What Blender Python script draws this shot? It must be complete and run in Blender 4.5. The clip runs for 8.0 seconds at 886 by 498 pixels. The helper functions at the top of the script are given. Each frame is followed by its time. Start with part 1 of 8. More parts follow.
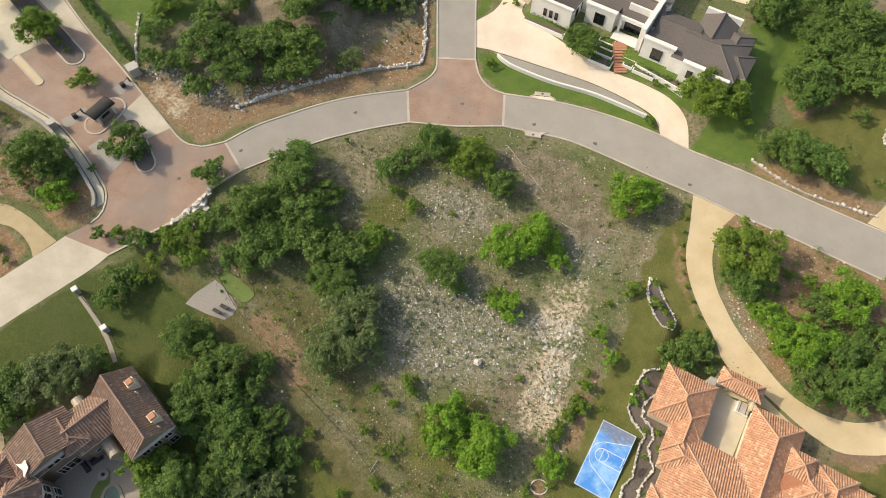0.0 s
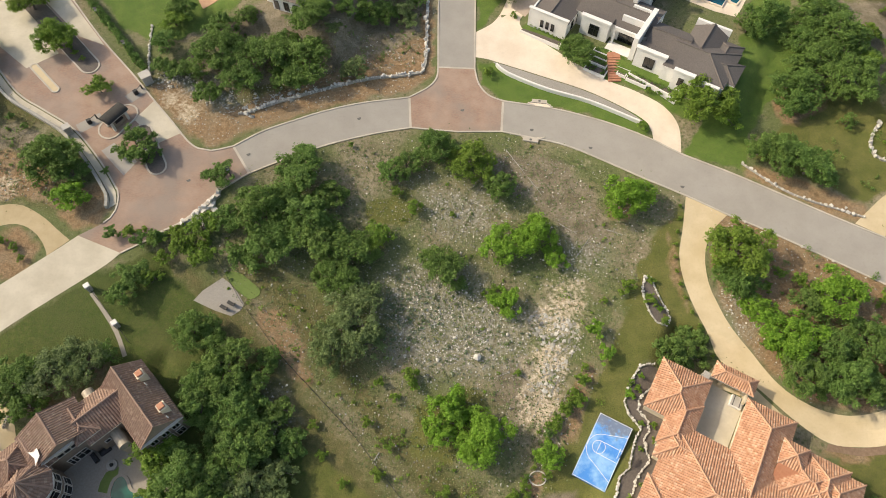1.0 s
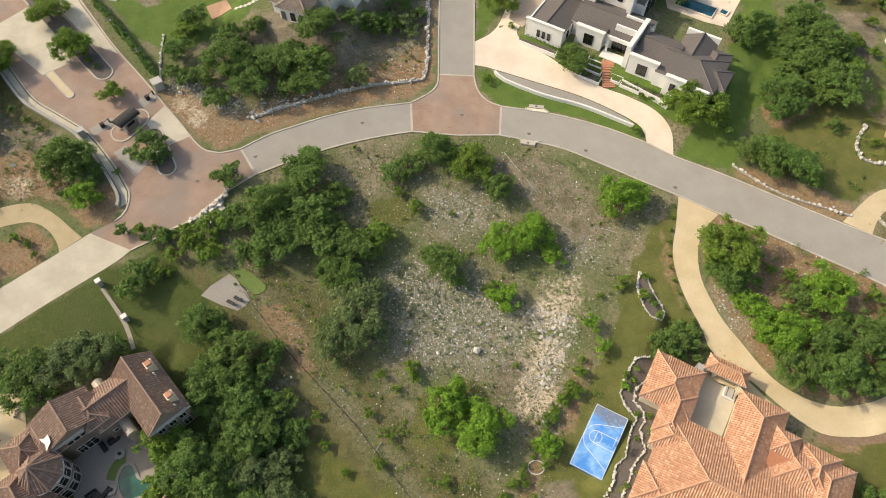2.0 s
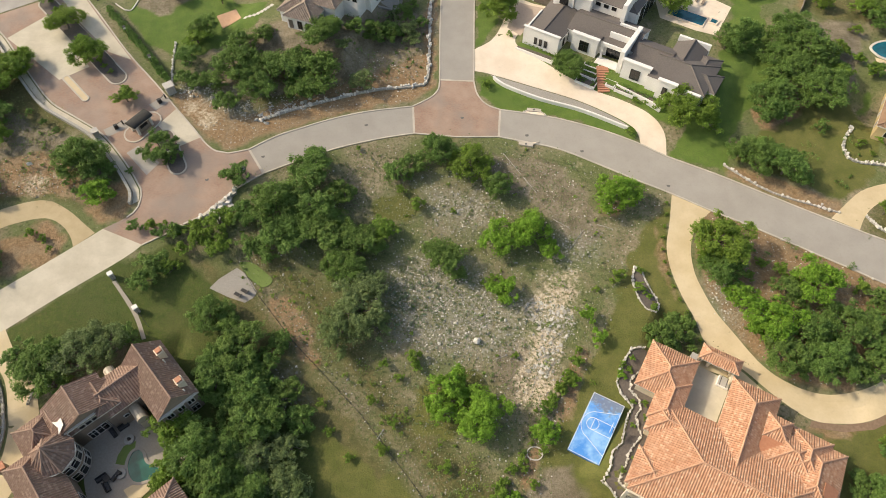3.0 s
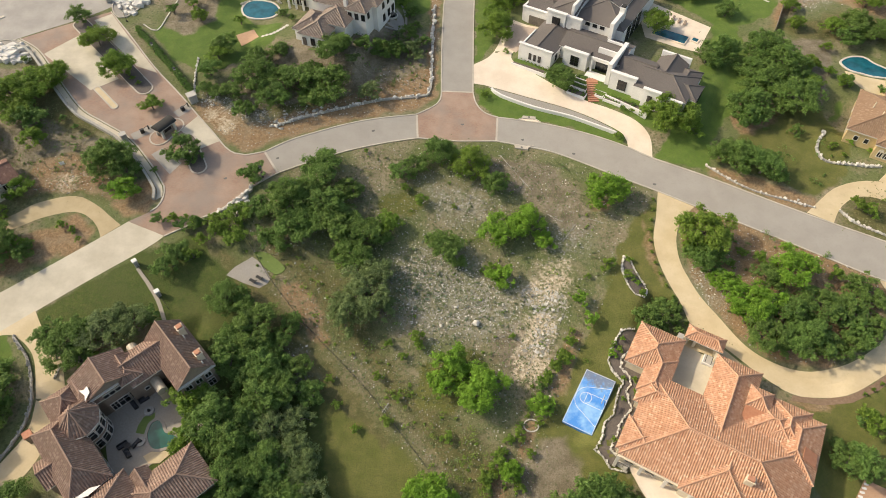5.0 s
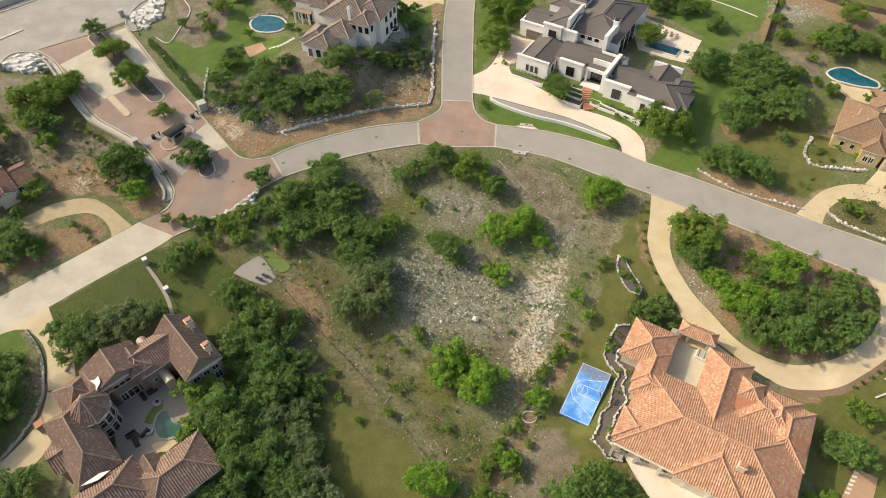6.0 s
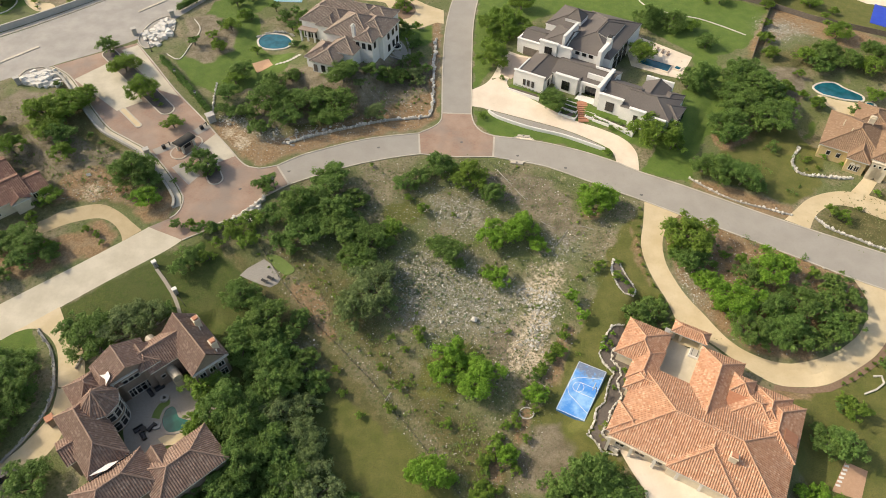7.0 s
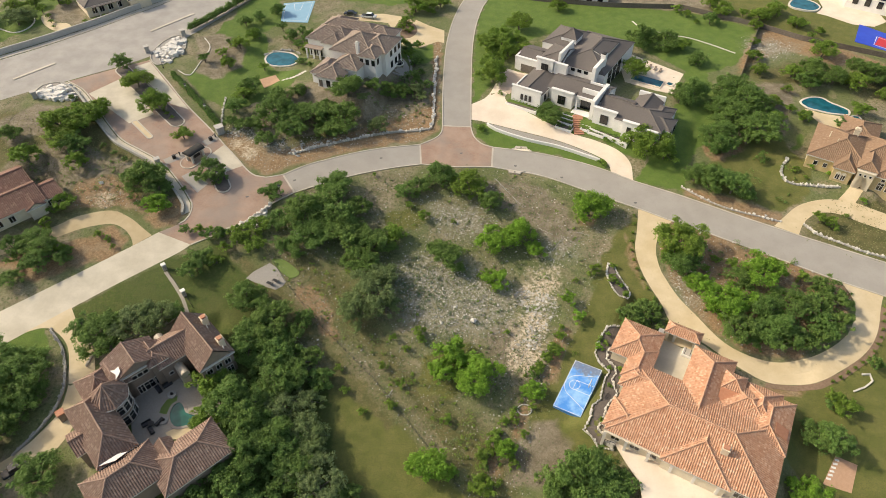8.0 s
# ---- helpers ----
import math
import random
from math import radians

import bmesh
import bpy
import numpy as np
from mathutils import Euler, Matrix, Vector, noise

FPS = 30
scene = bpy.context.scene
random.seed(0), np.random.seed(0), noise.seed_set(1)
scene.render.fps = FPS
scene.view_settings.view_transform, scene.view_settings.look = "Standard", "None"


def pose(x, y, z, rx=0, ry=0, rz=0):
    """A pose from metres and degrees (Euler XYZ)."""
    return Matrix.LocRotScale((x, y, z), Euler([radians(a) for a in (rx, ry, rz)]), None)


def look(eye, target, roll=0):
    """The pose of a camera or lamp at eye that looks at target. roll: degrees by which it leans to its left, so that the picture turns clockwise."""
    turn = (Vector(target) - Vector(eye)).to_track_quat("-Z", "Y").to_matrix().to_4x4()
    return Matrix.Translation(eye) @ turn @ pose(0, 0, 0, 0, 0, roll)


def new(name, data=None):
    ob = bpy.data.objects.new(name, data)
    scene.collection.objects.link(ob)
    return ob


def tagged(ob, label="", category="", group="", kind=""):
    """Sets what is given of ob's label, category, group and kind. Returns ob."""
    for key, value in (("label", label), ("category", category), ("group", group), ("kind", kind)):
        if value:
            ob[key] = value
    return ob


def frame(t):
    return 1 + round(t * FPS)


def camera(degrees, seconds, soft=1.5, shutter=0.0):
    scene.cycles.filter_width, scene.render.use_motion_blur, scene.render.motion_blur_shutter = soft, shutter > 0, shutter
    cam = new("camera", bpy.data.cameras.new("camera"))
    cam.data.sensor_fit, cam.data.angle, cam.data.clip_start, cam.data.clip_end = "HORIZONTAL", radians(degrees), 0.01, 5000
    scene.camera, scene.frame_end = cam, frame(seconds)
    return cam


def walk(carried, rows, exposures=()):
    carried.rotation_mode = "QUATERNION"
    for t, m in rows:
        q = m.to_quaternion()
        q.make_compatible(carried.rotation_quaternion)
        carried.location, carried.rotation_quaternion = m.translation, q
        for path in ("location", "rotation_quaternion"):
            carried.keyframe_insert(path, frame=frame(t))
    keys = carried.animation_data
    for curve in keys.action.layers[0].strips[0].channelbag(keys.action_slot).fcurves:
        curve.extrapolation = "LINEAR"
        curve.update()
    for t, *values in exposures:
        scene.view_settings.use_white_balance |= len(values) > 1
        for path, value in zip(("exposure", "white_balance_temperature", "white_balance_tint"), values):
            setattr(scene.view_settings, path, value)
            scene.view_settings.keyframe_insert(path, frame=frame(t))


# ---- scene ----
# ---------------------------------------------------------------- camera
cam = camera(70.1, 8.0, soft=0.9)
METRES, EYE, TILT, LEAN, TURN = 58.0, 115.0, -62.0, 0.0, 0.0
ROWS = [
    (0.0, 0.0, 0.0, 0.0, 0.0, 0.0, -0.0),
    (0.5, 0.0016, -0.033, -0.0425, 0.06, 1.13, 0.0),
    (1.0, 0.0016, -0.0657, -0.0866, 0.1, 2.17, 0.02),
    (1.5, 0.0023, -0.0975, -0.1325, 0.13, 3.22, 0.04),
    (3.0, 0.0034, -0.1931, -0.2909, 0.26, 6.38, 0.04),
    (3.5, 0.0035, -0.2272, -0.3487, 0.32, 7.41, 0.04),
    (4.0, 0.0042, -0.2606, -0.4065, 0.35, 8.47, 0.03),
    (4.5, 0.0054, -0.2944, -0.4641, 0.4, 9.49, 0.03),
    (6.0, 0.0095, -0.383, -0.6358, 0.54, 12.74, -0.01),
    (6.5, 0.0115, -0.4106, -0.6919, 0.56, 13.97, -0.02),
    (7.0, 0.0143, -0.4386, -0.7499, 0.61, 15.23, -0.04),
    (7.5, 0.0164, -0.4662, -0.8078, 0.64, 16.45, -0.08),
    (8.0, 0.0181, -0.4927, -0.8674, 0.67, 17.72, -0.12),
]
EXPOSURE, KELVIN, TINT = -0.14, 7700.0, 8.0
walk(cam, [(t, pose(0, 0, EYE, TILT, LEAN, TURN) @ pose(METRES * x, METRES * y, METRES * z, 90 + pitch, roll, yaw)) for t, x, y, z, yaw, pitch, roll in ROWS],
     exposures=[(0.0, EXPOSURE, KELVIN, TINT), (8.0, EXPOSURE, KELVIN, TINT)])

# ---------------------------------------------------------------- sky and sun
SUN_ELEVATION, SUN_FROM = 38.0, (-0.97, 0.25)
world = bpy.data.worlds.new("sky")
scene.world = world
world.use_nodes = True
wn = world.node_tree
sky = wn.nodes.new("ShaderNodeTexSky")
sky.sky_type = "NISHITA"
sky.sun_disc = False
sky.sun_elevation = radians(SUN_ELEVATION)
sky.sun_rotation = math.atan2(SUN_FROM[0], SUN_FROM[1])
sky.dust_density = 3.0
wn.nodes["Background"].inputs["Strength"].default_value = 0.225
wn.links.new(sky.outputs[0], wn.nodes["Background"].inputs["Color"])
sun = new("sun", bpy.data.lights.new("sun", "SUN"))
sun.data.energy = 3.5
sun.data.angle = radians(1.2)
sun.data.color = (1.0, 0.93, 0.82)
flat = math.cos(radians(SUN_ELEVATION))
sun.matrix_world = look((-150, 40, 160), Vector((-150, 40, 160)) - Vector((SUN_FROM[0] * flat, SUN_FROM[1] * flat, math.sin(radians(SUN_ELEVATION)))))

# ---------------------------------------------------------------- materials


class Nodes:
    """A small helper that strings shader nodes together."""

    def __init__(self, name, rough=0.85, metal=0.0):
        self.m = bpy.data.materials.new(name)
        self.m.use_nodes = True
        self.t = self.m.node_tree
        self.b = self.t.nodes["Principled BSDF"]
        self.b.inputs["Roughness"].default_value = rough
        self.b.inputs["Metallic"].default_value = metal

    def node(self, kind, ins=None, **props):
        n = self.t.nodes.new(kind)
        if "feature" in props:
            n.feature = props["feature"]
        if "operation" in props:
            n.operation = props["operation"]
        if "data_type" in props:
            n.data_type = props["data_type"]
        if "blend_type" in props:
            n.blend_type = props["blend_type"]
        if "attribute_name" in props:
            n.attribute_name = props["attribute_name"]
        if "noise_dimensions" in props:
            n.noise_dimensions = props["noise_dimensions"]
        for k, v in (ins or {}).items():
            self.put(v, n.inputs[k])
        return n

    def put(self, v, socket):
        if isinstance(v, bpy.types.NodeSocket):
            self.t.links.new(v, socket)
        elif isinstance(v, (tuple, list)) and len(v) == 3 and socket.type == "RGBA":
            socket.default_value = (*v, 1)
        else:
            socket.default_value = v

    def coords(self, kind="Object"):
        return self.node("ShaderNodeTexCoord").outputs[kind]

    def fuzz(self, scale, detail=3, vec=None, rough=0.55):
        n = self.node("ShaderNodeTexNoise", {"Scale": scale, "Detail": detail, "Roughness": rough})
        self.t.links.new(vec if vec is not None else self.coords(), n.inputs["Vector"])
        return n.outputs["Fac"]

    def voronoi(self, scale, vec=None, out="Distance", feature="F1"):
        n = self.node("ShaderNodeTexVoronoi", {"Scale": scale}, feature=feature)
        self.t.links.new(vec if vec is not None else self.coords(), n.inputs["Vector"])
        return n.outputs[out]

    def ramp(self, fac, lo, hi, a=0.0, b=1.0):
        n = self.node("ShaderNodeMapRange", {"Value": fac, "From Min": lo, "From Max": hi, "To Min": a, "To Max": b})
        return n.outputs["Result"]

    def math(self, op, a, b=0.0):
        n = self.node("ShaderNodeMath", operation=op)
        self.put(a, n.inputs[0]), self.put(b, n.inputs[1])
        return n.outputs[0]

    def mix(self, fac, a, b, blend="MIX"):
        n = self.node("ShaderNodeMix", data_type="RGBA", blend_type=blend)
        self.put(fac, n.inputs[0]), self.put(a, n.inputs[6]), self.put(b, n.inputs[7])
        return n.outputs[2]

    def attribute(self, name):
        return self.node("ShaderNodeAttribute", attribute_name=name).outputs["Fac"]

    def bump(self, height, strength=0.5, distance=0.05):
        n = self.node("ShaderNodeBump", {"Height": height, "Strength": strength, "Distance": distance})
        self.t.links.new(n.outputs["Normal"], self.b.inputs["Normal"])

    def done(self, color):
        self.put(color, self.b.inputs["Base Color"])
        return self.m


def plain(name, a, b, scale=1.5, rough=0.85, metal=0.0, big=0.08, fine=12.0, bump=0.3, dist=0.02):
    """A surface that wanders between two colours at two scales, with a fine relief."""
    s = Nodes(name, rough, metal)
    f = s.math("ADD", s.math("MULTIPLY", s.fuzz(scale), 0.55), s.math("MULTIPLY", s.fuzz(big, 2), 0.45))
    c = s.mix(s.ramp(f, 0.35, 0.65), a, b)
    g = s.fuzz(fine, 2)
    c = s.mix(s.ramp(g, 0.3, 0.75, 0.0, 0.35), c, tuple(v * 0.55 for v in a))
    s.bump(g, bump, dist)
    return s.done(c)


def ground_material():
    s = Nodes("ground_earth", 0.95)
    big, mid, fine, grain = s.fuzz(0.06, 3), s.fuzz(0.35, 5), s.fuzz(1.5, 5), s.fuzz(5.0, 4)
    speck, clump = s.fuzz(2.6, 6, rough=0.75), s.voronoi(0.9, s.node("ShaderNodeVectorMath", {0: s.coords(), 1: s.node("ShaderNodeTexNoise", {"Scale": 1.3}).outputs["Color"]}, operation="ADD").outputs[0])
    scrub = s.mix(s.ramp(mid, 0.36, 0.64), (0.200, 0.170, 0.102), (0.325, 0.275, 0.188))
    scrub = s.mix(s.ramp(big, 0.38, 0.54, 0, 0.9), scrub, (0.132, 0.165, 0.055))
    scrub = s.mix(s.ramp(s.fuzz(0.16, 4), 0.54, 0.64, 0, 0.55), scrub, (0.300, 0.240, 0.160))
    scrub = s.mix(s.ramp(fine, 0.5, 0.66, 0, 0.75), scrub, (0.115, 0.14, 0.045))
    scrub = s.mix(s.ramp(clump, 0.12, 0.36, 0.8, 0.0), scrub, (0.075, 0.098, 0.032))
    scrub = s.mix(s.ramp(speck, 0.58, 0.72, 0, 0.8), scrub, (0.44, 0.40, 0.31))
    lawn = s.mix(s.ramp(mid, 0.35, 0.65), (0.054, 0.088, 0.012), (0.086, 0.118, 0.020))
    lawn = s.mix(s.ramp(fine, 0.48, 0.68, 0, 0.5), lawn, (0.15, 0.14, 0.045))
    lawn = s.mix(s.ramp(s.fuzz(0.12, 5, rough=0.65), 0.5, 0.62, 0, 0.6), lawn, (0.155, 0.145, 0.05))
    lawn = s.mix(s.ramp(big, 0.42, 0.6, 0, 0.6), lawn, (0.052, 0.088, 0.014))
    lawn = s.mix(s.ramp(speck, 0.48, 0.7, 0, 0.5), lawn, (0.040, 0.060, 0.012))
    olive = s.mix(s.ramp(mid, 0.35, 0.65), (0.110, 0.128, 0.026), (0.165, 0.162, 0.045))
    olive = s.mix(s.ramp(speck, 0.48, 0.7, 0, 0.45), olive, (0.070, 0.090, 0.018))
    rich = s.mix(s.ramp(mid, 0.35, 0.65), (0.085, 0.155, 0.022), (0.125, 0.195, 0.034))
    dry = s.mix(s.ramp(mid, 0.36, 0.64), (0.090, 0.094, 0.028), (0.172, 0.146, 0.060))
    dry = s.mix(s.ramp(fine, 0.45, 0.7, 0, 0.6), dry, (0.075, 0.098, 0.022))
    dry = s.mix(s.ramp(speck, 0.56, 0.72, 0, 0.7), dry, (0.34, 0.29, 0.18))
    soil = s.mix(s.ramp(fine, 0.35, 0.65), (0.235, 0.140, 0.070), (0.375, 0.250, 0.142))
    soil = s.mix(s.ramp(mid, 0.45, 0.65, 0, 0.7), soil, (0.33, 0.25, 0.16))
    soil = s.mix(s.ramp(speck, 0.5, 0.7, 0, 0.55), soil, (0.12, 0.085, 0.045))
    litter = s.mix(s.ramp(mid, 0.36, 0.64), (0.175, 0.142, 0.094), (0.300, 0.252, 0.182))
    litter = s.mix(s.ramp(speck, 0.52, 0.7, 0, 0.6), litter, (0.36, 0.32, 0.25))
    litter = s.mix(s.ramp(fine, 0.52, 0.68, 0, 0.6), litter, (0.10, 0.105, 0.042))
    chalk = s.mix(s.ramp(fine, 0.36, 0.6), (0.43, 0.335, 0.22), (0.66, 0.56, 0.42))
    rubble = s.mix(s.ramp(fine, 0.36, 0.62), (0.19, 0.18, 0.115), (0.37, 0.345, 0.28))
    c = scrub
    warp = s.math("SUBTRACT", s.math("ADD", s.math("MULTIPLY", fine, 0.7), s.math("ADD", s.math("MULTIPLY", mid, 0.8), s.math("MULTIPLY", grain, 0.4))), 0.95)
    for name, colour, reach, wide in (("dry", dry, 1.2, 0.3), ("lawn", lawn, 0.8, 0.2), ("olive", olive, 0.8, 0.2), ("rich", rich, 0.5, 0.15), ("litter", litter, 1.0, 0.3), ("soil", soil, 1.2, 0.25), ("rocky", rubble, 2.6, 0.45), ("chalk", chalk, 3.0, 0.28)):
        w = s.math("MULTIPLY", s.attribute(name), s.math("ADD", 1.0 if reach < 2 else 0.8, s.math("MULTIPLY", warp, reach)))
        c = s.mix(s.ramp(w, 0.5 - wide, 0.5 + wide), c, colour)
    c = s.mix(s.ramp(grain, 0.47, 0.66, 0, 0.45), c, (0.065, 0.066, 0.03))
    s.bump(s.math("ADD", grain, fine), 0.9, 0.15)
    return s.done(c)


def concrete(name, a, b, rough=0.85):
    s = Nodes(name, rough)
    c = s.mix(s.ramp(s.fuzz(0.22, 3), 0.35, 0.65), a, b)
    c = s.mix(s.ramp(s.fuzz(2.5, 4), 0.5, 0.72, 0, 0.18), c, tuple(v * 0.75 for v in a))
    stain = s.fuzz(0.9, 2)
    c = s.mix(s.ramp(stain, 0.62, 0.74, 0, 0.12), c, tuple(v * 0.55 for v in b))
    s.bump(s.fuzz(25, 2), 0.25, 0.01)
    return s.done(c)


def brick_paving():
    s = Nodes("brick_pavers", 0.85)
    n = s.node("ShaderNodeTexBrick", {"Color1": (0.36, 0.232, 0.172), "Color2": (0.30, 0.188, 0.14), "Mortar": (0.29, 0.24, 0.195), "Scale": 1.0, "Mortar Size": 0.012,
                                      "Brick Width": 0.4, "Row Height": 0.2})
    s.t.links.new(s.coords(), n.inputs["Vector"])
    c = s.mix(s.ramp(s.fuzz(0.25, 4), 0.35, 0.65, 0, 0.6), n.outputs["Color"], (0.43, 0.32, 0.25))
    c = s.mix(s.ramp(s.fuzz(0.10, 3), 0.44, 0.62, 0, 0.7), c, (0.27, 0.225, 0.195))
    s.bump(n.outputs["Fac"], 0.3, 0.01)
    return s.done(c)


def tile_roof(name, a, b, c_, d, wide=0.44):
    """Clay tiles: every tile of the UV grid has a tone of its own, the courses overlap."""
    s = Nodes(name, 0.8)
    uv = s.coords("UV")
    cell = s.node("ShaderNodeVectorMath", {0: uv, 1: (wide, 0.42, 1.0)}, operation="DIVIDE").outputs[0]
    low = s.node("ShaderNodeVectorMath", {0: cell}, operation="FLOOR").outputs[0]
    tone = s.node("ShaderNodeTexWhiteNoise", {"Vector": low}, noise_dimensions="2D").outputs["Value"]
    frac = s.node("ShaderNodeVectorMath", {0: cell}, operation="FRACTION").outputs[0]
    sep = s.node("ShaderNodeSeparateXYZ", {0: frac})
    col = s.mix(s.ramp(tone, 0.0, 0.55), a, b)
    col = s.mix(s.ramp(tone, 0.8, 1.0), col, c_)
    col = s.mix(s.ramp(s.fuzz(0.5, 3, rough=0.6), 0.4, 0.65, 0, 0.55), col, d)
    col = s.mix(s.ramp(s.fuzz(7.0, 2), 0.5, 0.75, 0, 0.3), col, tuple(v * 0.5 for v in a))
    s.bump(sep.outputs["Y"], 0.6, 0.05)
    return s.done(col)


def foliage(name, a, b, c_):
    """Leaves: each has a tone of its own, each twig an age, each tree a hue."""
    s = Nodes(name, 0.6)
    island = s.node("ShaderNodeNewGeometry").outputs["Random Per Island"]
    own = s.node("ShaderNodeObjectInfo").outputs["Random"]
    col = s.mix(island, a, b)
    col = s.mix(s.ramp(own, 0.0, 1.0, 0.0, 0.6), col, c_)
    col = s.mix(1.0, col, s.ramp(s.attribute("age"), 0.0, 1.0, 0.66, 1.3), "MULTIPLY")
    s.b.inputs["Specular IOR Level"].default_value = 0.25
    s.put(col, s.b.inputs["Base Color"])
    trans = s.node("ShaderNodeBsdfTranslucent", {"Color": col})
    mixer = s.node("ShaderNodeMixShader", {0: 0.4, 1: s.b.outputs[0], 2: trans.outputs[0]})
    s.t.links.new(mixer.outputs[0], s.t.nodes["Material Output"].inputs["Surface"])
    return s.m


def glass_material():
    s = Nodes("dark_window_glass", 0.08)
    s.b.inputs["Specular IOR Level"].default_value = 0.8
    return s.done((0.012, 0.014, 0.016))


def water_material(name, colour):
    s = Nodes(name, 0.06)
    s.bump(s.fuzz(2.0, 2), 0.15, 0.05)
    return s.done(s.mix(s.ramp(s.fuzz(0.35, 2), 0.35, 0.65), colour, tuple(v * 0.6 for v in colour)))


def court_material():
    s = Nodes("blue_court_paint", 0.5)
    w = s.fuzz(0.22, 4, rough=0.65)
    c = s.mix(s.ramp(w, 0.42, 0.62), (0.045, 0.24, 0.66), (0.24, 0.47, 0.76))
    end = s.ramp(s.node("ShaderNodeSeparateXYZ", {0: s.coords()}).outputs["Y"], 1.0, 5.2, -0.22, 0.2)
    c = s.mix(s.ramp(s.math("ADD", s.fuzz(0.4, 5, rough=0.7), end), 0.5, 0.6, 0, 0.85), c, (0.15, 0.17, 0.22))
    c = s.mix(s.ramp(s.fuzz(1.4, 5, rough=0.7), 0.55, 0.7, 0, 0.35), c, (0.4, 0.55, 0.72))
    return s.done(c)


M_GROUND = ground_material()
M_ROAD = concrete("grey_road_concrete", (0.325, 0.302, 0.27), (0.36, 0.337, 0.303))
M_CREAM = concrete("cream_road_concrete", (0.49, 0.44, 0.345), (0.60, 0.545, 0.44))
M_DRIVE = concrete("tan_drive_concrete", (0.56, 0.45, 0.28), (0.64, 0.53, 0.355))
M_LOOP = concrete("ochre_drive_concrete", (0.42, 0.33, 0.19), (0.50, 0.40, 0.25))
M_FORECOURT = plain("pinkish_paving", (0.46, 0.36, 0.29), (0.56, 0.45, 0.37), 2.0)
M_PINK = concrete("pale_drive_concrete", (0.70, 0.59, 0.47), (0.78, 0.68, 0.56))
M_ARTERY = concrete("pale_artery_concrete", (0.325, 0.305, 0.28), (0.395, 0.37, 0.34))
M_PAVING = plain("stone_paving", (0.33, 0.295, 0.25), (0.42, 0.38, 0.33), 3.0, bump=0.4)
M_KERB = concrete("kerb_concrete", (0.45, 0.405, 0.34), (0.55, 0.50, 0.43))
M_BRICK = brick_paving()
M_GRAVEL = plain("grey_gravel", (0.30, 0.28, 0.25), (0.42, 0.39, 0.35), 4.0, bump=0.6)
M_DARKBED = plain("dark_mulch", (0.10, 0.085, 0.075), (0.18, 0.15, 0.13), 3.0, bump=0.7, dist=0.05)
M_STONE = plain("white_limestone", (0.55, 0.52, 0.46), (0.74, 0.71, 0.65), 3.0, bump=0.6, dist=0.04)
M_PALEROCK = plain("bright_limestone", (0.62, 0.59, 0.54), (0.82, 0.79, 0.74), 2.0, bump=0.6, dist=0.04)
M_GREYSTONE = plain("grey_limestone", (0.33, 0.315, 0.28), (0.50, 0.48, 0.44), 3.0, bump=0.6, dist=0.04)
M_STUCCO = plain("cream_stucco", (0.62, 0.54, 0.41), (0.72, 0.64, 0.50), 1.0)
M_TAUPE = plain("taupe_stucco", (0.26, 0.20, 0.155), (0.33, 0.26, 0.20), 1.0)
M_YELLOW = plain("yellow_stone_wall", (0.50, 0.38, 0.19), (0.62, 0.49, 0.28), 2.2)
M_WHITE = plain("white_stucco", (0.76, 0.75, 0.72), (0.83, 0.82, 0.80), 1.0, bump=0.1)
M_GREYWALL = plain("grey_block_wall", (0.42, 0.40, 0.37), (0.52, 0.50, 0.47), 1.5)
M_TRIM = plain("painted_trim", (0.66, 0.63, 0.57), (0.74, 0.71, 0.66), 2.0, 0.5)
M_TILE_O = tile_roof("orange_clay_tiles", (0.40, 0.195, 0.112), (0.52, 0.290, 0.182), (0.64, 0.43, 0.305), (0.45, 0.26, 0.17))
M_TILE_B = tile_roof("brown_clay_tiles", (0.220, 0.138, 0.104), (0.270, 0.178, 0.138), (0.40, 0.29, 0.235), (0.225, 0.15, 0.118), 0.46)
M_TILE_T = tile_roof("taupe_clay_tiles", (0.215, 0.165, 0.135), (0.27, 0.21, 0.175), (0.36, 0.30, 0.255), (0.25, 0.205, 0.175))
M_TILE_Y = tile_roof("tan_clay_tiles", (0.235, 0.145, 0.09), (0.275, 0.175, 0.112), (0.34, 0.235, 0.16), (0.255, 0.168, 0.11))
M_TILE_R = tile_roof("red_brown_tiles", (0.17, 0.085, 0.066), (0.225, 0.118, 0.09), (0.32, 0.20, 0.155), (0.20, 0.115, 0.09))
M_SHINGLE = plain("grey_brown_shingles", (0.115, 0.10, 0.093), (0.16, 0.142, 0.132), 3.0, fine=9.0, bump=0.6, dist=0.03)
M_DARKROOF = plain("dark_metal_roof", (0.022, 0.022, 0.021), (0.04, 0.039, 0.036), 1.5, 0.8, bump=0.1)
M_COPPER = plain("copper_roof", (0.42, 0.17, 0.09), (0.5, 0.23, 0.13), 2.0, 0.6)
M_CREAMCAP = plain("cream_metal_cap", (0.42, 0.36, 0.28), (0.5, 0.44, 0.35), 2.0, 0.5)
M_GLASS = glass_material()
M_POOL = water_material("pool_water", (0.012, 0.135, 0.185))
M_PALECOURT = plain("faded_blue_paint", (0.26, 0.47, 0.62), (0.33, 0.54, 0.68), 0.6, 0.6, bump=0.05)
M_POOLG = water_material("green_pool_water", (0.02, 0.15, 0.11))
M_COURT = court_material()
M_LINE = plain("white_line_paint", (0.7, 0.72, 0.75), (0.78, 0.8, 0.82), 2.0, 0.5, bump=0.05)
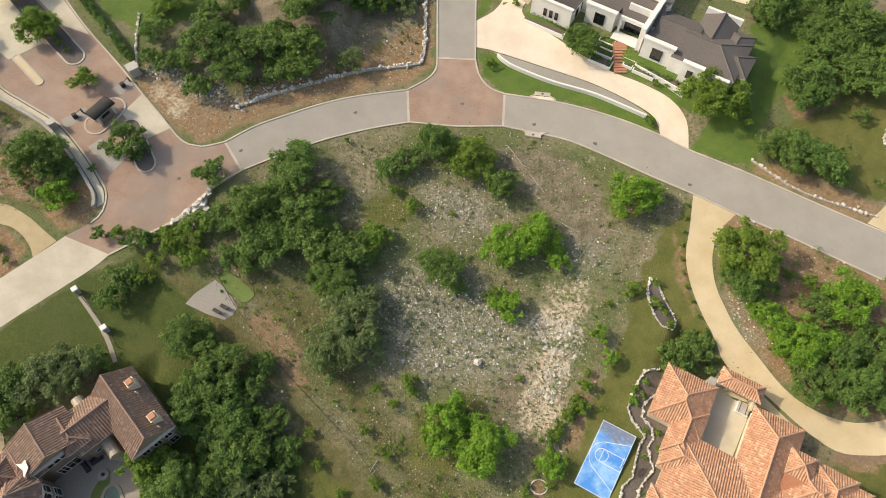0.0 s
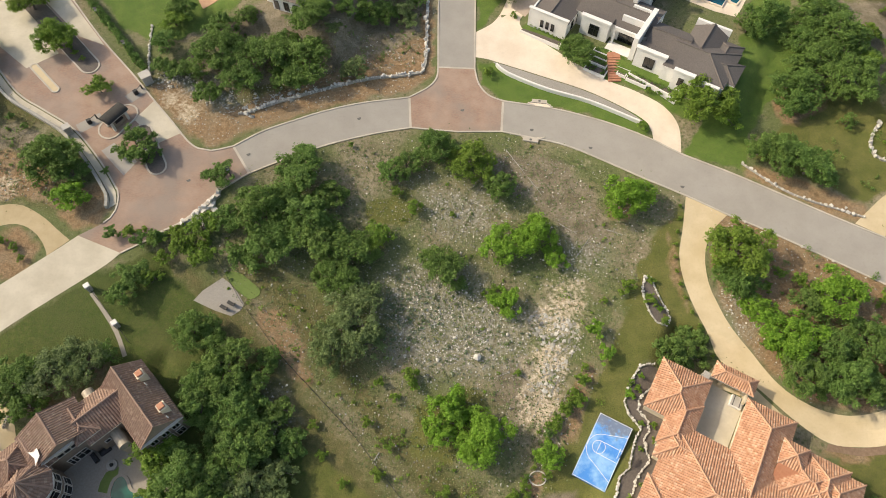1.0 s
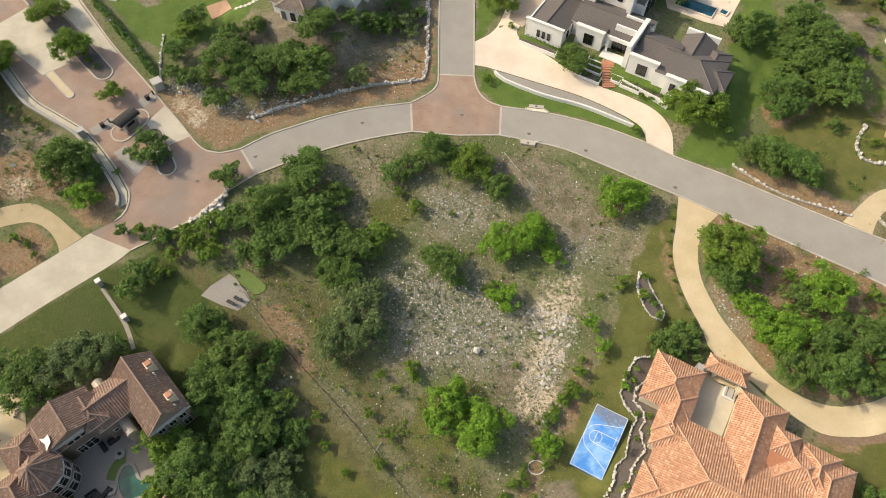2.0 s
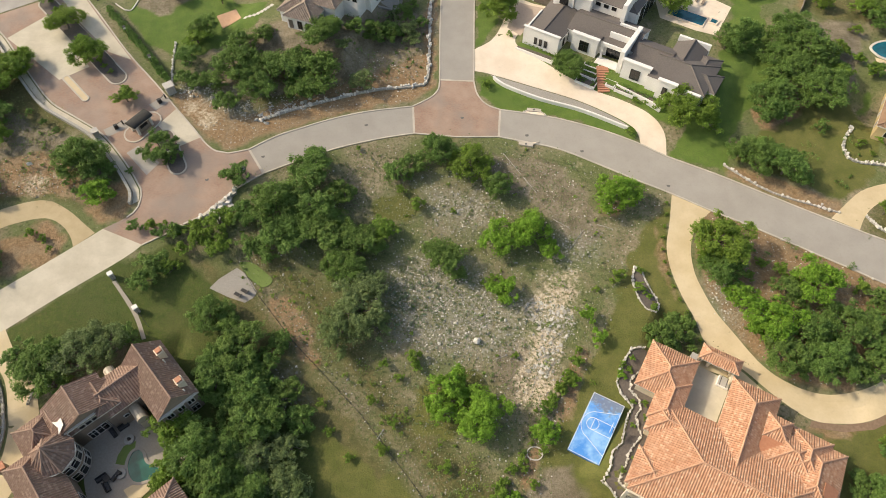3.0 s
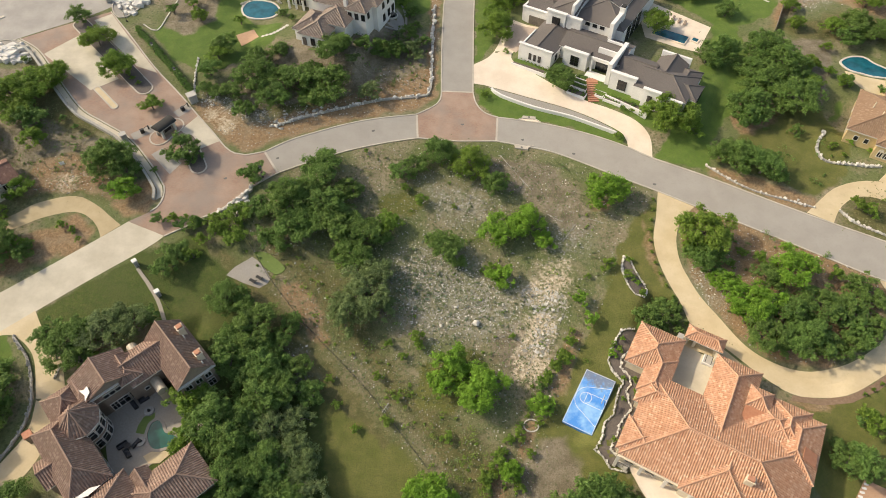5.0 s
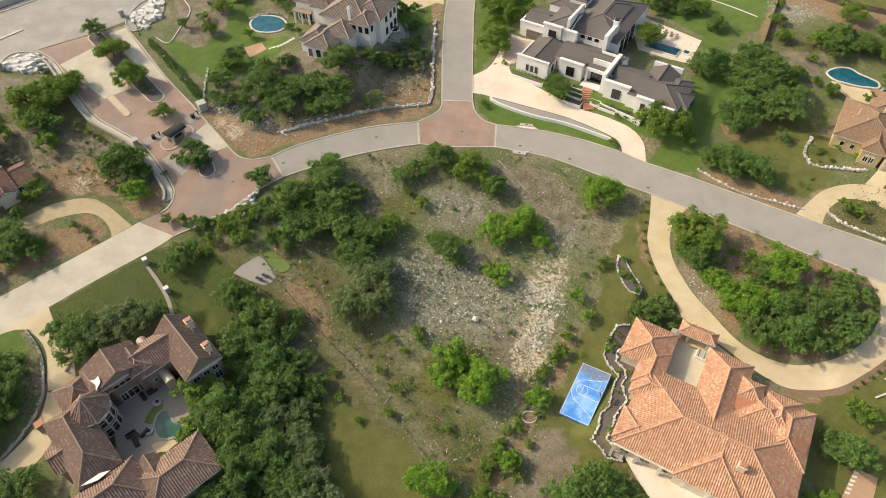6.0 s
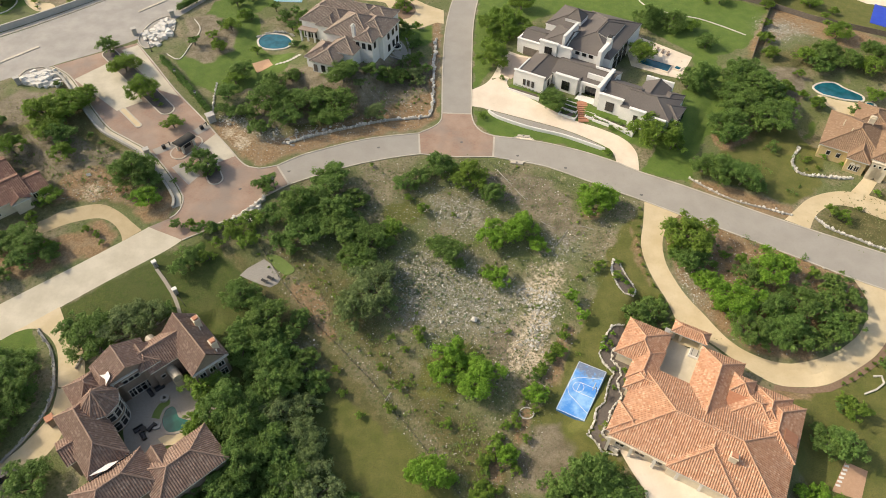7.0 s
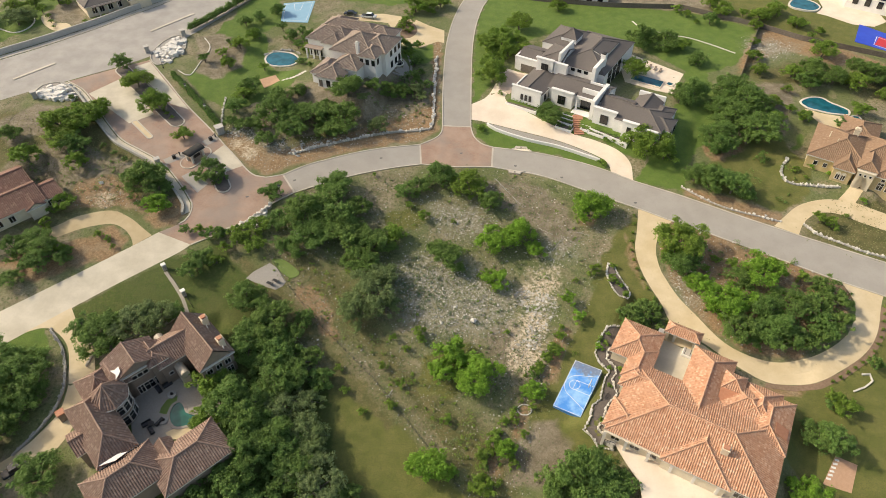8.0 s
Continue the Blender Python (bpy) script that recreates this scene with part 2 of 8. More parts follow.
M_DEEPBLUE = plain("deep_blue_court_paint", (0.02, 0.06, 0.52), (0.03, 0.09, 0.6), 0.5, 0.5, bump=0.05)
M_LITTER = plain("brown_leaf_litter", (0.20, 0.13, 0.085), (0.31, 0.215, 0.15), 2.0, bump=0.6, dist=0.04)
M_RED = plain("red_court_paint", (0.55, 0.03, 0.04), (0.62, 0.05, 0.06), 0.5, 0.5, bump=0.05)
M_IRON = plain("worn_iron", (0.11, 0.105, 0.10), (0.17, 0.16, 0.15), 4.0, 0.6)
M_BLACK = plain("black_metal", (0.018, 0.018, 0.018), (0.03, 0.03, 0.03), 2.0, 0.45, bump=0.05)
M_WOOD = plain("weathered_fence_wood", (0.12, 0.10, 0.085), (0.20, 0.175, 0.15), 2.0)
M_BARK = plain("tree_bark", (0.12, 0.10, 0.08), (0.2, 0.175, 0.145), 3.0, bump=0.8, dist=0.05)
M_TERRACOTTA = plain("terracotta", (0.46, 0.2, 0.12), (0.54, 0.27, 0.17), 2.0)
M_CUSHION = plain("charcoal_cushions", (0.05, 0.05, 0.055), (0.08, 0.08, 0.085), 2.0, 0.9)
M_CARPAINT = plain("white_car_paint", (0.74, 0.74, 0.74), (0.78, 0.78, 0.78), 0.5, 0.25, bump=0.0)
M_CARDARK = plain("black_car_paint", (0.02, 0.022, 0.028), (0.025, 0.027, 0.033), 0.5, 0.2, bump=0.0)
M_DECK = plain("peach_paving", (0.48, 0.29, 0.185), (0.56, 0.36, 0.24), 2.0)
M_PUTTING = plain("putting_green", (0.13, 0.20, 0.045), (0.17, 0.235, 0.06), 0.8, bump=0.1)
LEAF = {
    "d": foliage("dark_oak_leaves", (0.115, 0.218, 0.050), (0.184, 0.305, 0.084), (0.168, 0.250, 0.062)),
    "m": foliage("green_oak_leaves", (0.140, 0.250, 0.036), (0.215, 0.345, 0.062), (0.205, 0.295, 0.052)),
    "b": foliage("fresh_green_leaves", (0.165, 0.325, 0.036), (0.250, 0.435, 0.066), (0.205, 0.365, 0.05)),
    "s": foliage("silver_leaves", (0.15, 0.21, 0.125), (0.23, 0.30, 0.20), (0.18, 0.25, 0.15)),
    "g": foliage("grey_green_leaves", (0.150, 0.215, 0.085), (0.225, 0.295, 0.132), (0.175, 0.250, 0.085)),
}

# ---------------------------------------------------------------- helpers of this place


def soft(a):
    return 1.0 / (1.0 + math.exp(-a))


PADS = [  # centre x, y, turn, half length, half width, level, blend
    (53.5, 17.0, -30, 18.0, 16.5, -0.9, 4.5),
    (-57.5, 10.5, -60, 17.0, 14.0, 0.2, 5.0),
    (48.0, 119.0, -32, 27.0, 16.0, 12.5, 5.0),
    (-32.0, 130.0, -22, 13.0, 17.0, 17.1, 6.0),
    (-54.0, 134.6, 0, 6.0, 5.0, 16.5, 4.0),
    (108.0, 86.0, -32, 10.0, 8.0, 10.1, 5.0),
    (-112.0, 68.0, 45, 9.0, 7.0, 11.0, 5.0),
    (115.0, 109.5, -20, 9.0, 8.0, 12.4, 5.0),
]


def ground_z(x, y):
    """The hillside: a smooth slope that rises away to the north, with a level pad cut for each house."""
    X, Y = 90 * math.tanh(x / 90), 85 * math.tanh((y - 48) / 85)
    z = 2.469 - 0.02123 * X + 0.1695 * Y + 0.00063 * X * X - 0.0002024 * X * Y
    for cx, cy, turn, hx, hy, level, blend in PADS:
        c, s = math.cos(radians(turn)), math.sin(radians(turn))
        u, v = abs(c * (x - cx) + s * (y - cy)), abs(-s * (x - cx) + c * (y - cy))
        d = max(u - hx, v - hy)
        if d < blend:
            k = min(1.0, max(0.0, 1 - d / blend))
            k = k * k * (3 - 2 * k)
            z += (level - z) * k
    return z


def thing(name, m, label, category, group="", kind=""):
    ob = new(name)
    ob.matrix_world = m
    return tagged(ob, label, category, group, kind)


def part(name, bm, material, parent, label="", smooth=False):
    """Links a bmesh as one mesh object under a thing or a part."""
    me = bpy.data.meshes.new(name)
    bm.to_mesh(me)
    bm.free()
    me.materials.append(material)
    if smooth:
        me.polygons.foreach_set("use_smooth", [True] * len(me.polygons))
    ob = new(name, me)
    ob.parent = parent
    return tagged(ob, label)


def mesh_part(name, verts, faces, material, parent, label="", uvs=None):
    me = bpy.data.meshes.new(name)
    me.from_pydata(verts, [], faces)
    if uvs is not None:
        layer = me.uv_layers.new(name="UVMap")
        flat_uv = [c for f in faces for i in f for c in uvs[i]]
        layer.data.foreach_set("uv", flat_uv)
    me.materials.append(material)
    ob = new(name, me)
    if parent is not None:
        ob.parent = parent
    return tagged(ob, label)


def box(bm, x0, x1, y0, y1, z0, z1, bevel=0.0, turn=0.0):
    m = Matrix.Translation(((x0 + x1) / 2, (y0 + y1) / 2, (z0 + z1) / 2)) @ Matrix.Rotation(radians(turn), 4, "Z") @ Matrix.Diagonal((x1 - x0, y1 - y0, z1 - z0, 1))
    made = bmesh.ops.create_cube(bm, size=1.0, matrix=m)["verts"]
    if bevel:
        edges = list({e for v in made for e in v.link_edges})
        bmesh.ops.bevel(bm, geom=edges, offset=bevel, segments=1, affect="EDGES")
    return bm


def boxed(*a, **k):
    return box(bmesh.new(), *a, **k)


def rod(bm, a, b, r0, r1=None, sides=6):
    a, b = Vector(a), Vector(b)
    m = Matrix.Translation((a + b) / 2) @ (b - a).to_track_quat("Z", "Y").to_matrix().to_4x4()
    bmesh.ops.create_cone(bm, cap_ends=True, segments=sides, radius1=r0, radius2=r0 if r1 is None else r1, depth=(b - a).length, matrix=m)
    return bm


def curve_through(points, step=1.5, closed=False):
    """A Catmull-Rom curve through the points, cut into short steps."""
    p = [Vector((x, y, 0)) for x, y in points]
    n, out = len(p), []
    for i in range(n if closed else n - 1):
        a, b, c, d = (p[(i + k) % n] if closed else p[min(max(i + k, 0), n - 1)] for k in (-1, 0, 1, 2))
        cuts = max(1, int((c - b).length / step))
        for j in range(cuts):
            t = j / cuts
            q = 0.5 * (2 * b + (c - a) * t + (2 * a - 5 * b + 4 * c - d) * t * t + (3 * b - a - 3 * c + d) * t ** 3)
            out.append((q.x, q.y))
    if not closed:
        out.append(tuple(points[-1]))
    return out


def sheet(name, outline, lift, material, label, category="", parent=None, kind="structure", cell=2.0, level=None):
    """A paved or planted patch that lies on the ground."""
    bm = bmesh.new()
    face = bm.faces.new([bm.verts.new((x, y, 0)) for x, y in outline])
    face.normal_update()
    if face.normal.z < 0:
        face.normal_flip()
    bmesh.ops.triangulate(bm, faces=bm.faces[:], ngon_method="EAR_CLIP")
    xs, ys = [p[0] for p in outline], [p[1] for p in outline]
    for lo, hi, axis in ((min(xs), max(xs), 0), (min(ys), max(ys), 1)):
        k = math.ceil(lo / cell)
        while k * cell < hi:
            co, no = [0, 0, 0], [0, 0, 0]
            co[axis], no[axis] = k * cell, 1
            bmesh.ops.bisect_plane(bm, geom=bm.verts[:] + bm.edges[:] + bm.faces[:], plane_co=co, plane_no=no)
            k += 1
    for v in bm.verts:
        v.co.z = (ground_z(v.co.x, v.co.y) if level is None else level) + lift
    rim = [e for e in bm.edges if e.is_boundary]
    made = bmesh.ops.extrude_edge_only(bm, edges=rim)["geom"]
    for v in made:
        if isinstance(v, bmesh.types.BMVert):
            v.co.z -= 0.35
    ob = part(name, bm, material, parent)
    return tagged(ob, label, category, "", kind)


def evenly(line, n):
    """The same line with n points at even steps."""
    pts = np.array(line, float)
    run = np.concatenate([[0], np.cumsum(np.linalg.norm(np.diff(pts, axis=0), axis=1))])
    at = np.linspace(0, run[-1], n)
    return np.stack([np.interp(at, run, pts[:, 0]), np.interp(at, run, pts[:, 1])], 1)


def ribbon(name, left, right, lift, material, label, category, across=5):
    """A road or drive laid between its two edges."""
    n = max(len(left), len(right)) * 2
    a, b = evenly(left, n), evenly(right, n)
    verts, faces = [], []
    for i in range(n):
        for k in range(across):
            x, y = a[i] + (b[i] - a[i]) * k / (across - 1)
            verts.append((x, y, ground_z(x, y) + lift))
    for i in range(n - 1):
        for k in range(across - 1):
            q = i * across + k
            faces.append((q, q + 1, q + across + 1, q + across))
    me = bpy.data.meshes.new(name)
    me.from_pydata(verts, [], faces)
    me.materials.append(material)
    if me.polygons[0].normal.z < 0:
        me.flip_normals()
    tagged(new(name, me), label, category, "", "structure")


def strip(name, line, width, height, material, label, parent=None, kind="structure", category="", closed=False):
    """A kerb, coping or low wall that follows a line over the ground."""
    n = len(line)
    verts, faces = [], []
    for i, (x, y) in enumerate(line):
        a, b = line[(i - 1) % n if closed else max(i - 1, 0)], line[(i + 1) % n if closed else min(i + 1, n - 1)]
        dx, dy = b[0] - a[0], b[1] - a[1]
        k = math.hypot(dx, dy) or 1.0
        nx, ny = -dy / k * width / 2, dx / k * width / 2
        z = ground_z(x, y)
        verts += [(x + nx, y + ny, z - 0.4), (x + nx, y + ny, z + height), (x - nx, y - ny, z + height), (x - nx, y - ny, z - 0.4)]
    for i in range(n if closed else n - 1):
        a, b = 4 * i, 4 * ((i + 1) % n)
        faces += [(a, a + 1, b + 1, b), (a + 1, a + 2, b + 2, b + 1), (a + 2, a + 3, b + 3, b + 2)]
    if not closed:
        faces += [(3, 2, 1, 0), (4 * n - 4, 4 * n - 3, 4 * n - 2, 4 * n - 1)]
    ob = mesh_part(name, verts, faces, material, parent)
    return tagged(ob, label, category, "", kind)


# ---------------------------------------------------------------- ground
ZONES = {
    "lawn": [
        [(-90, 34.5), (-79.5, 43.2), (-67.6, 52.2), (-58, 57), (-52, 51), (-45, 44), (-36, 32), (-27, 21), (-18, 10), (-9, -4), (-4, -16), (-30, -30), (-60, -30), (-70, -8), (-62, 38), (-74, 29), (-82, 33)],
    ],
    "olive": [
        [(86, 174), (109, 160), (144, 139), (170, 122), (190, 180), (120, 200)],
        [(66.5, 80), (76, 75), (88, 68), (97, 74), (101, 84), (97, 96), (90, 100), (80, 92), (74, 86)],
        [(-25, 20), (-15, 14), (-7, 4), (1, -8), (-4, -16), (-16, -10), (-23, 4)],
        [(-10, 12), (2, -1), (12, -8), (12, -24), (-8, -26), (-24, -14), (-20, 2)],
        [(-16.5, 68.2), (-7.4, 72.2), (-3.8, 67.3), (-9.5, 63.6), (-15.3, 64.4)],
        [(-6.0, 27.0), (6.0, 31.5), (9.0, 28.5), (2.0, 17.0), (-6.0, 19.0)],
        [(51.2, 69.8), (43.5, 61.7), (38.5, 53.3), (34.6, 42.7), (28.5, 30.5), (22.5, 21.4), (17.9, 12.8), (18.5, 2), (30, 0), (36, 4), (32, 8.7), (31.3, 12.8), (37, 23.5), (35.2, 30.4), (38.2, 35.8), (50.8, 39.9), (47.5, 53.1)],
        [(70.4, 19.2), (80, 19.6), (88, 23), (97, 30), (103, 40), (112, 36), (112, 0), (73, -8), (68, 4)],
    ],
    "rich": [
        [(-99, 34.5), (-92, 32.5), (-87.5, 25), (-88.5, 17), (-95, 12), (-106, 20)],
        [(18, 188), (60, 177), (86, 171), (68, 157), (50, 149), (40, 157), (26, 158)],
        [(8.3, 104.5), (8.8, 99.6), (13.6, 95.0), (23, 93.4), (30, 91.6), (38, 88.6), (45, 84.9), (46, 87), (33, 94.5), (23, 98.5), (12, 104.8)],
        [(-81.7, 120.7), (-75.8, 148.2), (-62.6, 149.6), (-56.6, 127.5), (-45.7, 127.0), (-48, 117.9), (-57, 110), (-66.5, 107.7), (-72.9, 110.4)],
        [(52.2, 80.2), (64.8, 76.1), (66.6, 84.5), (73, 94), (83.9, 103.1), (84.1, 129.2), (95.0, 133.4), (109, 157), (84, 173), (65.6, 158), (52, 165), (50, 150), (66, 146), (78, 130), (70, 112), (58, 90)],
        [(-80, 146), (-64, 150), (-58, 157), (-62, 176), (-48, 182), (-36, 178), (-20, 176), (-4, 186), (-40, 215), (-72, 175)],
        [(-11.9, 145.6), (-3.2, 148.1), (-3.0, 137.3), (-17.1, 134.6)],
        [(-157.9, 159.4), (-120, 190), (-118, 172), (-140.8, 147.8), (-147.9, 138.4), (-170, 140)],
        [(7.7, 106.0), (13.5, 104.3), (46.3, 89.2), (45.5, 84.1), (23.0, 96.0), (11.6, 99.6), (8.4, 103.4)],
        [(98.3, 91.4), (104.1, 99.9), (105.3, 99), (99.9, 90.4)],
        [(17.1, 114.4), (26.6, 108.8), (32.8, 102.7), (46, 96), (55, 88), (60, 92), (40, 106), (27.8, 112.9), (20.3, 117.3)],
        [(8.3, 114.2), (12.7, 120.1), (15.9, 134.5), (24, 150), (44, 160), (50, 178), (16.9, 190), (11, 165), (9.3, 141.4)],
    ],
    "dry": [
        [(-44, 54), (-36, 48), (-26, 36), (-15, 25), (-3, 9), (8, -6), (16, -2), (8, 12), (-4, 20), (-14, 32), (-22, 46), (-34, 55)],
        [(-60, 99), (-44, 92), (-20, 100), (-6, 104), (-6, 114), (-30, 112), (-56, 108)],
        [(-58, 57), (-49, 53), (-41, 48.5), (-31, 36.4), (-22, 27), (-12, 16), (0, 2), (6, -12), (-4, -16), (-11, -4), (-20, 10), (-29, 21), (-38, 32), (-47, 44), (-54, 51)],
        [(95, 133), (104, 130), (118, 136), (140, 125), (160, 118), (160, 90), (120, 124), (100, 122)],
        
        [(-121, 79), (-111, 90), (-125, 104), (-138, 100), (-135, 60)],
        [(-121.2, 79.1), (-111.7, 92.3), (-94.6, 88.0), (-79, 73), (-75.7, 63.4), (-86.8, 67.6), (-99.8, 63.4), (-112, 55)],
        [(-112, 112), (-95, 95), (-84, 85), (-98, 78), (-112, 90)],
        [(90, 60), (108, 52), (116, 48), (118, 70), (100, 72)],
    ],
    "litter": [
        [(-142, 157), (-138, 170), (-130, 164), (-126.5, 155), (-126.5, 149.5), (-131, 152), (-136, 153)],
        [(58, 179), (81, 172.6), (97, 170.6), (99, 190), (83, 196), (60, 196)],
        [(-132, 96), (-122, 106), (-112, 106), (-110, 98), (-122, 88)],
        [(-84.6, 145.5), (-75.8, 148.2), (-67.0, 139.2), (-66.4, 129.1), (-71.7, 121.6), (-79.0, 123.8)],
        [(76, 90), (90, 98), (99, 98), (110, 122), (92, 124), (84, 104)],
        [(-94, 2), (-84, 4), (-82, -6), (-96, -12)],
        [(19, 13), (23.5, 13), (26.5, 6), (22, -2), (12, 0), (13.5, 6)],
        [(9.0, 35.0), (17.0, 38.0), (16.0, 24.0), (10.0, 27.5)],
        [(8, 82), (26, 79), (30, 74), (36, 62), (30, 56), (22, 66), (12, 74)],
        [(-58, 100), (-48, 94), (-30, 101), (-20, 101), (-6.5, 107), (-5, 126), (-16, 130), (-40, 121), (-56, 110)],
        [(-121, 80), (-112, 90), (-97, 87), (-86, 82), (-80, 76), (-90, 78), (-99, 76), (-100, 65), (-114, 58)],
        [(-80, 31), (-72, 34), (-64, 37), (-63, 33), (-72, 26), (-78, 24)],
    ],
    "soil": [
        [(-37.1, 44.4), (-31.9, 46.2), (-27.5, 38.8), (-24.5, 32.3), (-26.3, 30.1), (-32.5, 38.3)],
        [(24.2, 29.5), (26.6, 28.4), (23.6, 20.8), (21.4, 22)],
        [(14.8, 15.8), (19.0, 15.8), (17.4, 12), (15.6, 8.6), (13.6, 9.8)],
        [(7.4, 1.8), (10.6, 1.4), (12.2, 4.6), (8.4, 5.2)],
        [(-98, 74), (-89, 77), (-81, 71.5), (-78, 66.5), (-88, 67.5), (-97, 66)],
        [(-75, 60.4), (-79, 65), (-76, 69), (-71, 72), (-67.8, 67), (-69, 62.4)],
        [(-92, 53), (-90.4, 57.3), (-86, 61), (-82, 59.7), (-79.4, 56.3), (-82, 50)],
        [(-50.3, 80.3), (-37.3, 87.3), (-21.8, 93), (-8.7, 96.7), (-2.5, 101.0), (-1.8, 140.8), (-1.3, 158.0), (-4.3, 155.8), (-5.4, 112.3), (-15.6, 106.7), (-31.8, 98.1), (-44.0, 91.8), (-58.7, 87.4)],
        [(-66.2, 95.0), (-60.6, 97.5), (-48.6, 89.5), (-50.2, 80.6), (-57.5, 85)],
        [(56.5, 67.4), (60.7, 66.3), (67.7, 61.6), (76.2, 57.6), (96.3, 46.1), (96.1, 41.3), (90.2, 32.4), (78.1, 26.3), (68.2, 28.5), (59.9, 36.1), (55.1, 47.1), (54, 58)],
        [(65, 78.1), (76.1, 73.7), (87.7, 67.5), (88.9, 62.6), (80, 65.5), (63.4, 76.0)],
        [(-99, 76), (-90, 78), (-80, 71), (-78, 65.4), (-86.8, 67.6), (-98, 66.4)],
        [(-112, 49), (-97, 44), (-80, 54.6), (-82, 58), (-92, 57)],
        [(112.9, 159.2), (142.0, 133.7), (150, 122), (125.0, 133), (114.4, 142.0), (100.5, 135.1), (92.1, 125.6), (99.7, 141)],
        [(73.5, 94.7), (79.6, 99.4), (88.2, 95.4), (81.7, 89.7), (74.6, 86.5)],
        [(68, 20.5), (76, 19), (84, 21), (76, 17.6), (69, 18)],
        [(47.3, 70.5), (45.5, 57), (46.2, 50), (48.5, 43), (47, 57)],
        [(37, 70), (40, 68), (38, 64), (34, 66)],
        [(27.5, 36), (30, 33), (25, 27), (23, 28)],
    ],
    "rocky": [
        [(-12.5, 47.5), (-9.0, 54.5), (-4.0, 57.0), (5.1, 53.0), (12.6, 46.5), (16.9, 41.2), (14.0, 36.0), (8.4, 34.3), (1.3, 32.3), (-6.7, 34.8), (-11.0, 41.0)],
        [(-5.8, 71.7), (8.1, 71.9), (12.6, 64.8), (1.5, 59.8)],
        [(-63, 94), (-57, 95), (-47, 89), (-45, 93), (-56, 99), (-63, 99)],
        [(56, 53), (58, 52), (62, 42), (60, 39), (55, 46)],
        [(104, 150), (112, 148), (118, 142), (106, 136), (101, 141)],
        [(24, 60), (34, 60), (33, 55), (26, 54)],
        [(-34, 31), (-30, 30), (-28, 22), (-33, 24)],
    ],
    "chalk": [
        [(21.1, 52.2), (28.8, 51.6), (29.2, 47.1), (26.6, 44.4), (26.6, 41.2), (21.5, 40.1), (16.2, 42.3), (15.8, 45.5), (19.8, 47.7)],
        [(22.0, 58.5), (24.5, 58.0), (26.5, 52.0), (23.0, 51.5)],
        [(17.2, 39.6), (24.6, 39.1), (23.4, 31.9), (18.6, 21.8), (15.4, 22.4), (13.6, 28.9), (13.4, 32.9), (17.0, 35.0)],
        [(-63, 93), (-60, 95), (-52, 88), (-54, 85)],
        [(26, 80), (31, 79), (33, 76), (27, 77)],
        [(-94, 70), (-88, 73), (-84, 70), (-90, 67)],
    ],
}


def inside(x, y, polygon):
    hit = np.zeros(x.shape, bool)
    for (x0, y0), (x1, y1) in zip(polygon, polygon[1:] + polygon[:1]):
        cross = (y0 > y) != (y1 > y)
        hit ^= cross & (x < (x1 - x0) * (y - y0) / ((y1 - y0) or 1e-9) + x0)
    return hit


def build_ground():
    def axis(lo, hi, step, far):
        core = list(np.arange(lo, hi + 0.01, step))
        grow, left, right = step, [], []
        while not right or right[-1] < far:
            grow *= 1.35
            right.append((right[-1] if right else hi) + grow)
            left.append((left[-1] if left else lo) - grow)
        return np.array(left[::-1] + core + right)

    xs, ys = axis(-150, 160, 0.9, 2500), axis(-30, 190, 0.9, 2500)
    gx, gy = np.meshgrid(xs, ys)
    gx, gy = gx.ravel(), gy.ravel()
    z = np.array([ground_z(a, b) for a, b in zip(gx, gy)])
    wob = np.array([noise.noise((a * 0.3, b * 0.3, 0)) for a, b in zip(gx, gy)])
    wob2 = np.array([noise.noise((a * 0.3 + 40, b * 0.3, 7)) for a, b in zip(gx, gy)])
    z = z + 0.03 * wob
    nx, ny = len(xs), len(ys)
    i = np.arange((ny - 1) * (nx - 1))
    base = (i // (nx - 1)) * nx + i % (nx - 1)
    quads = np.stack([base, base + 1, base + nx + 1, base + nx], 1)
    me = bpy.data.meshes.new("ground")
    me.from_pydata(np.stack([gx, gy, z], 1).tolist(), [], quads.tolist())
    for name, polygons in ZONES.items():
        reach = {"rocky": 2.2, "chalk": 1.6, "dry": 1.8, "soil": 0.7}.get(name, 0.6)
        value = np.zeros(len(gx))
        for polygon in polygons:
            hit = np.zeros(len(gx))
            for dx, dy in ((0, 0), (1, 0), (-1, 0), (0, 1), (0, -1), (2, 0), (-2, 0), (0, 2), (0, -2)):
                hit += inside(gx + 1.4 * wob + dx * reach, gy + 1.4 * wob2 + dy * reach, polygon) / 9.0
            value = np.maximum(value, hit)
        me.attributes.new(name, "FLOAT", "POINT").data.foreach_set("value", value.astype(np.float32))
    me.polygons.foreach_set("use_smooth", [True] * len(me.polygons))
    me.materials.append(M_GROUND)
    tagged(new("ground", me), "dry grassy hillside with lawns, red soil and white limestone rubble", "ground", "", "structure")


build_ground()

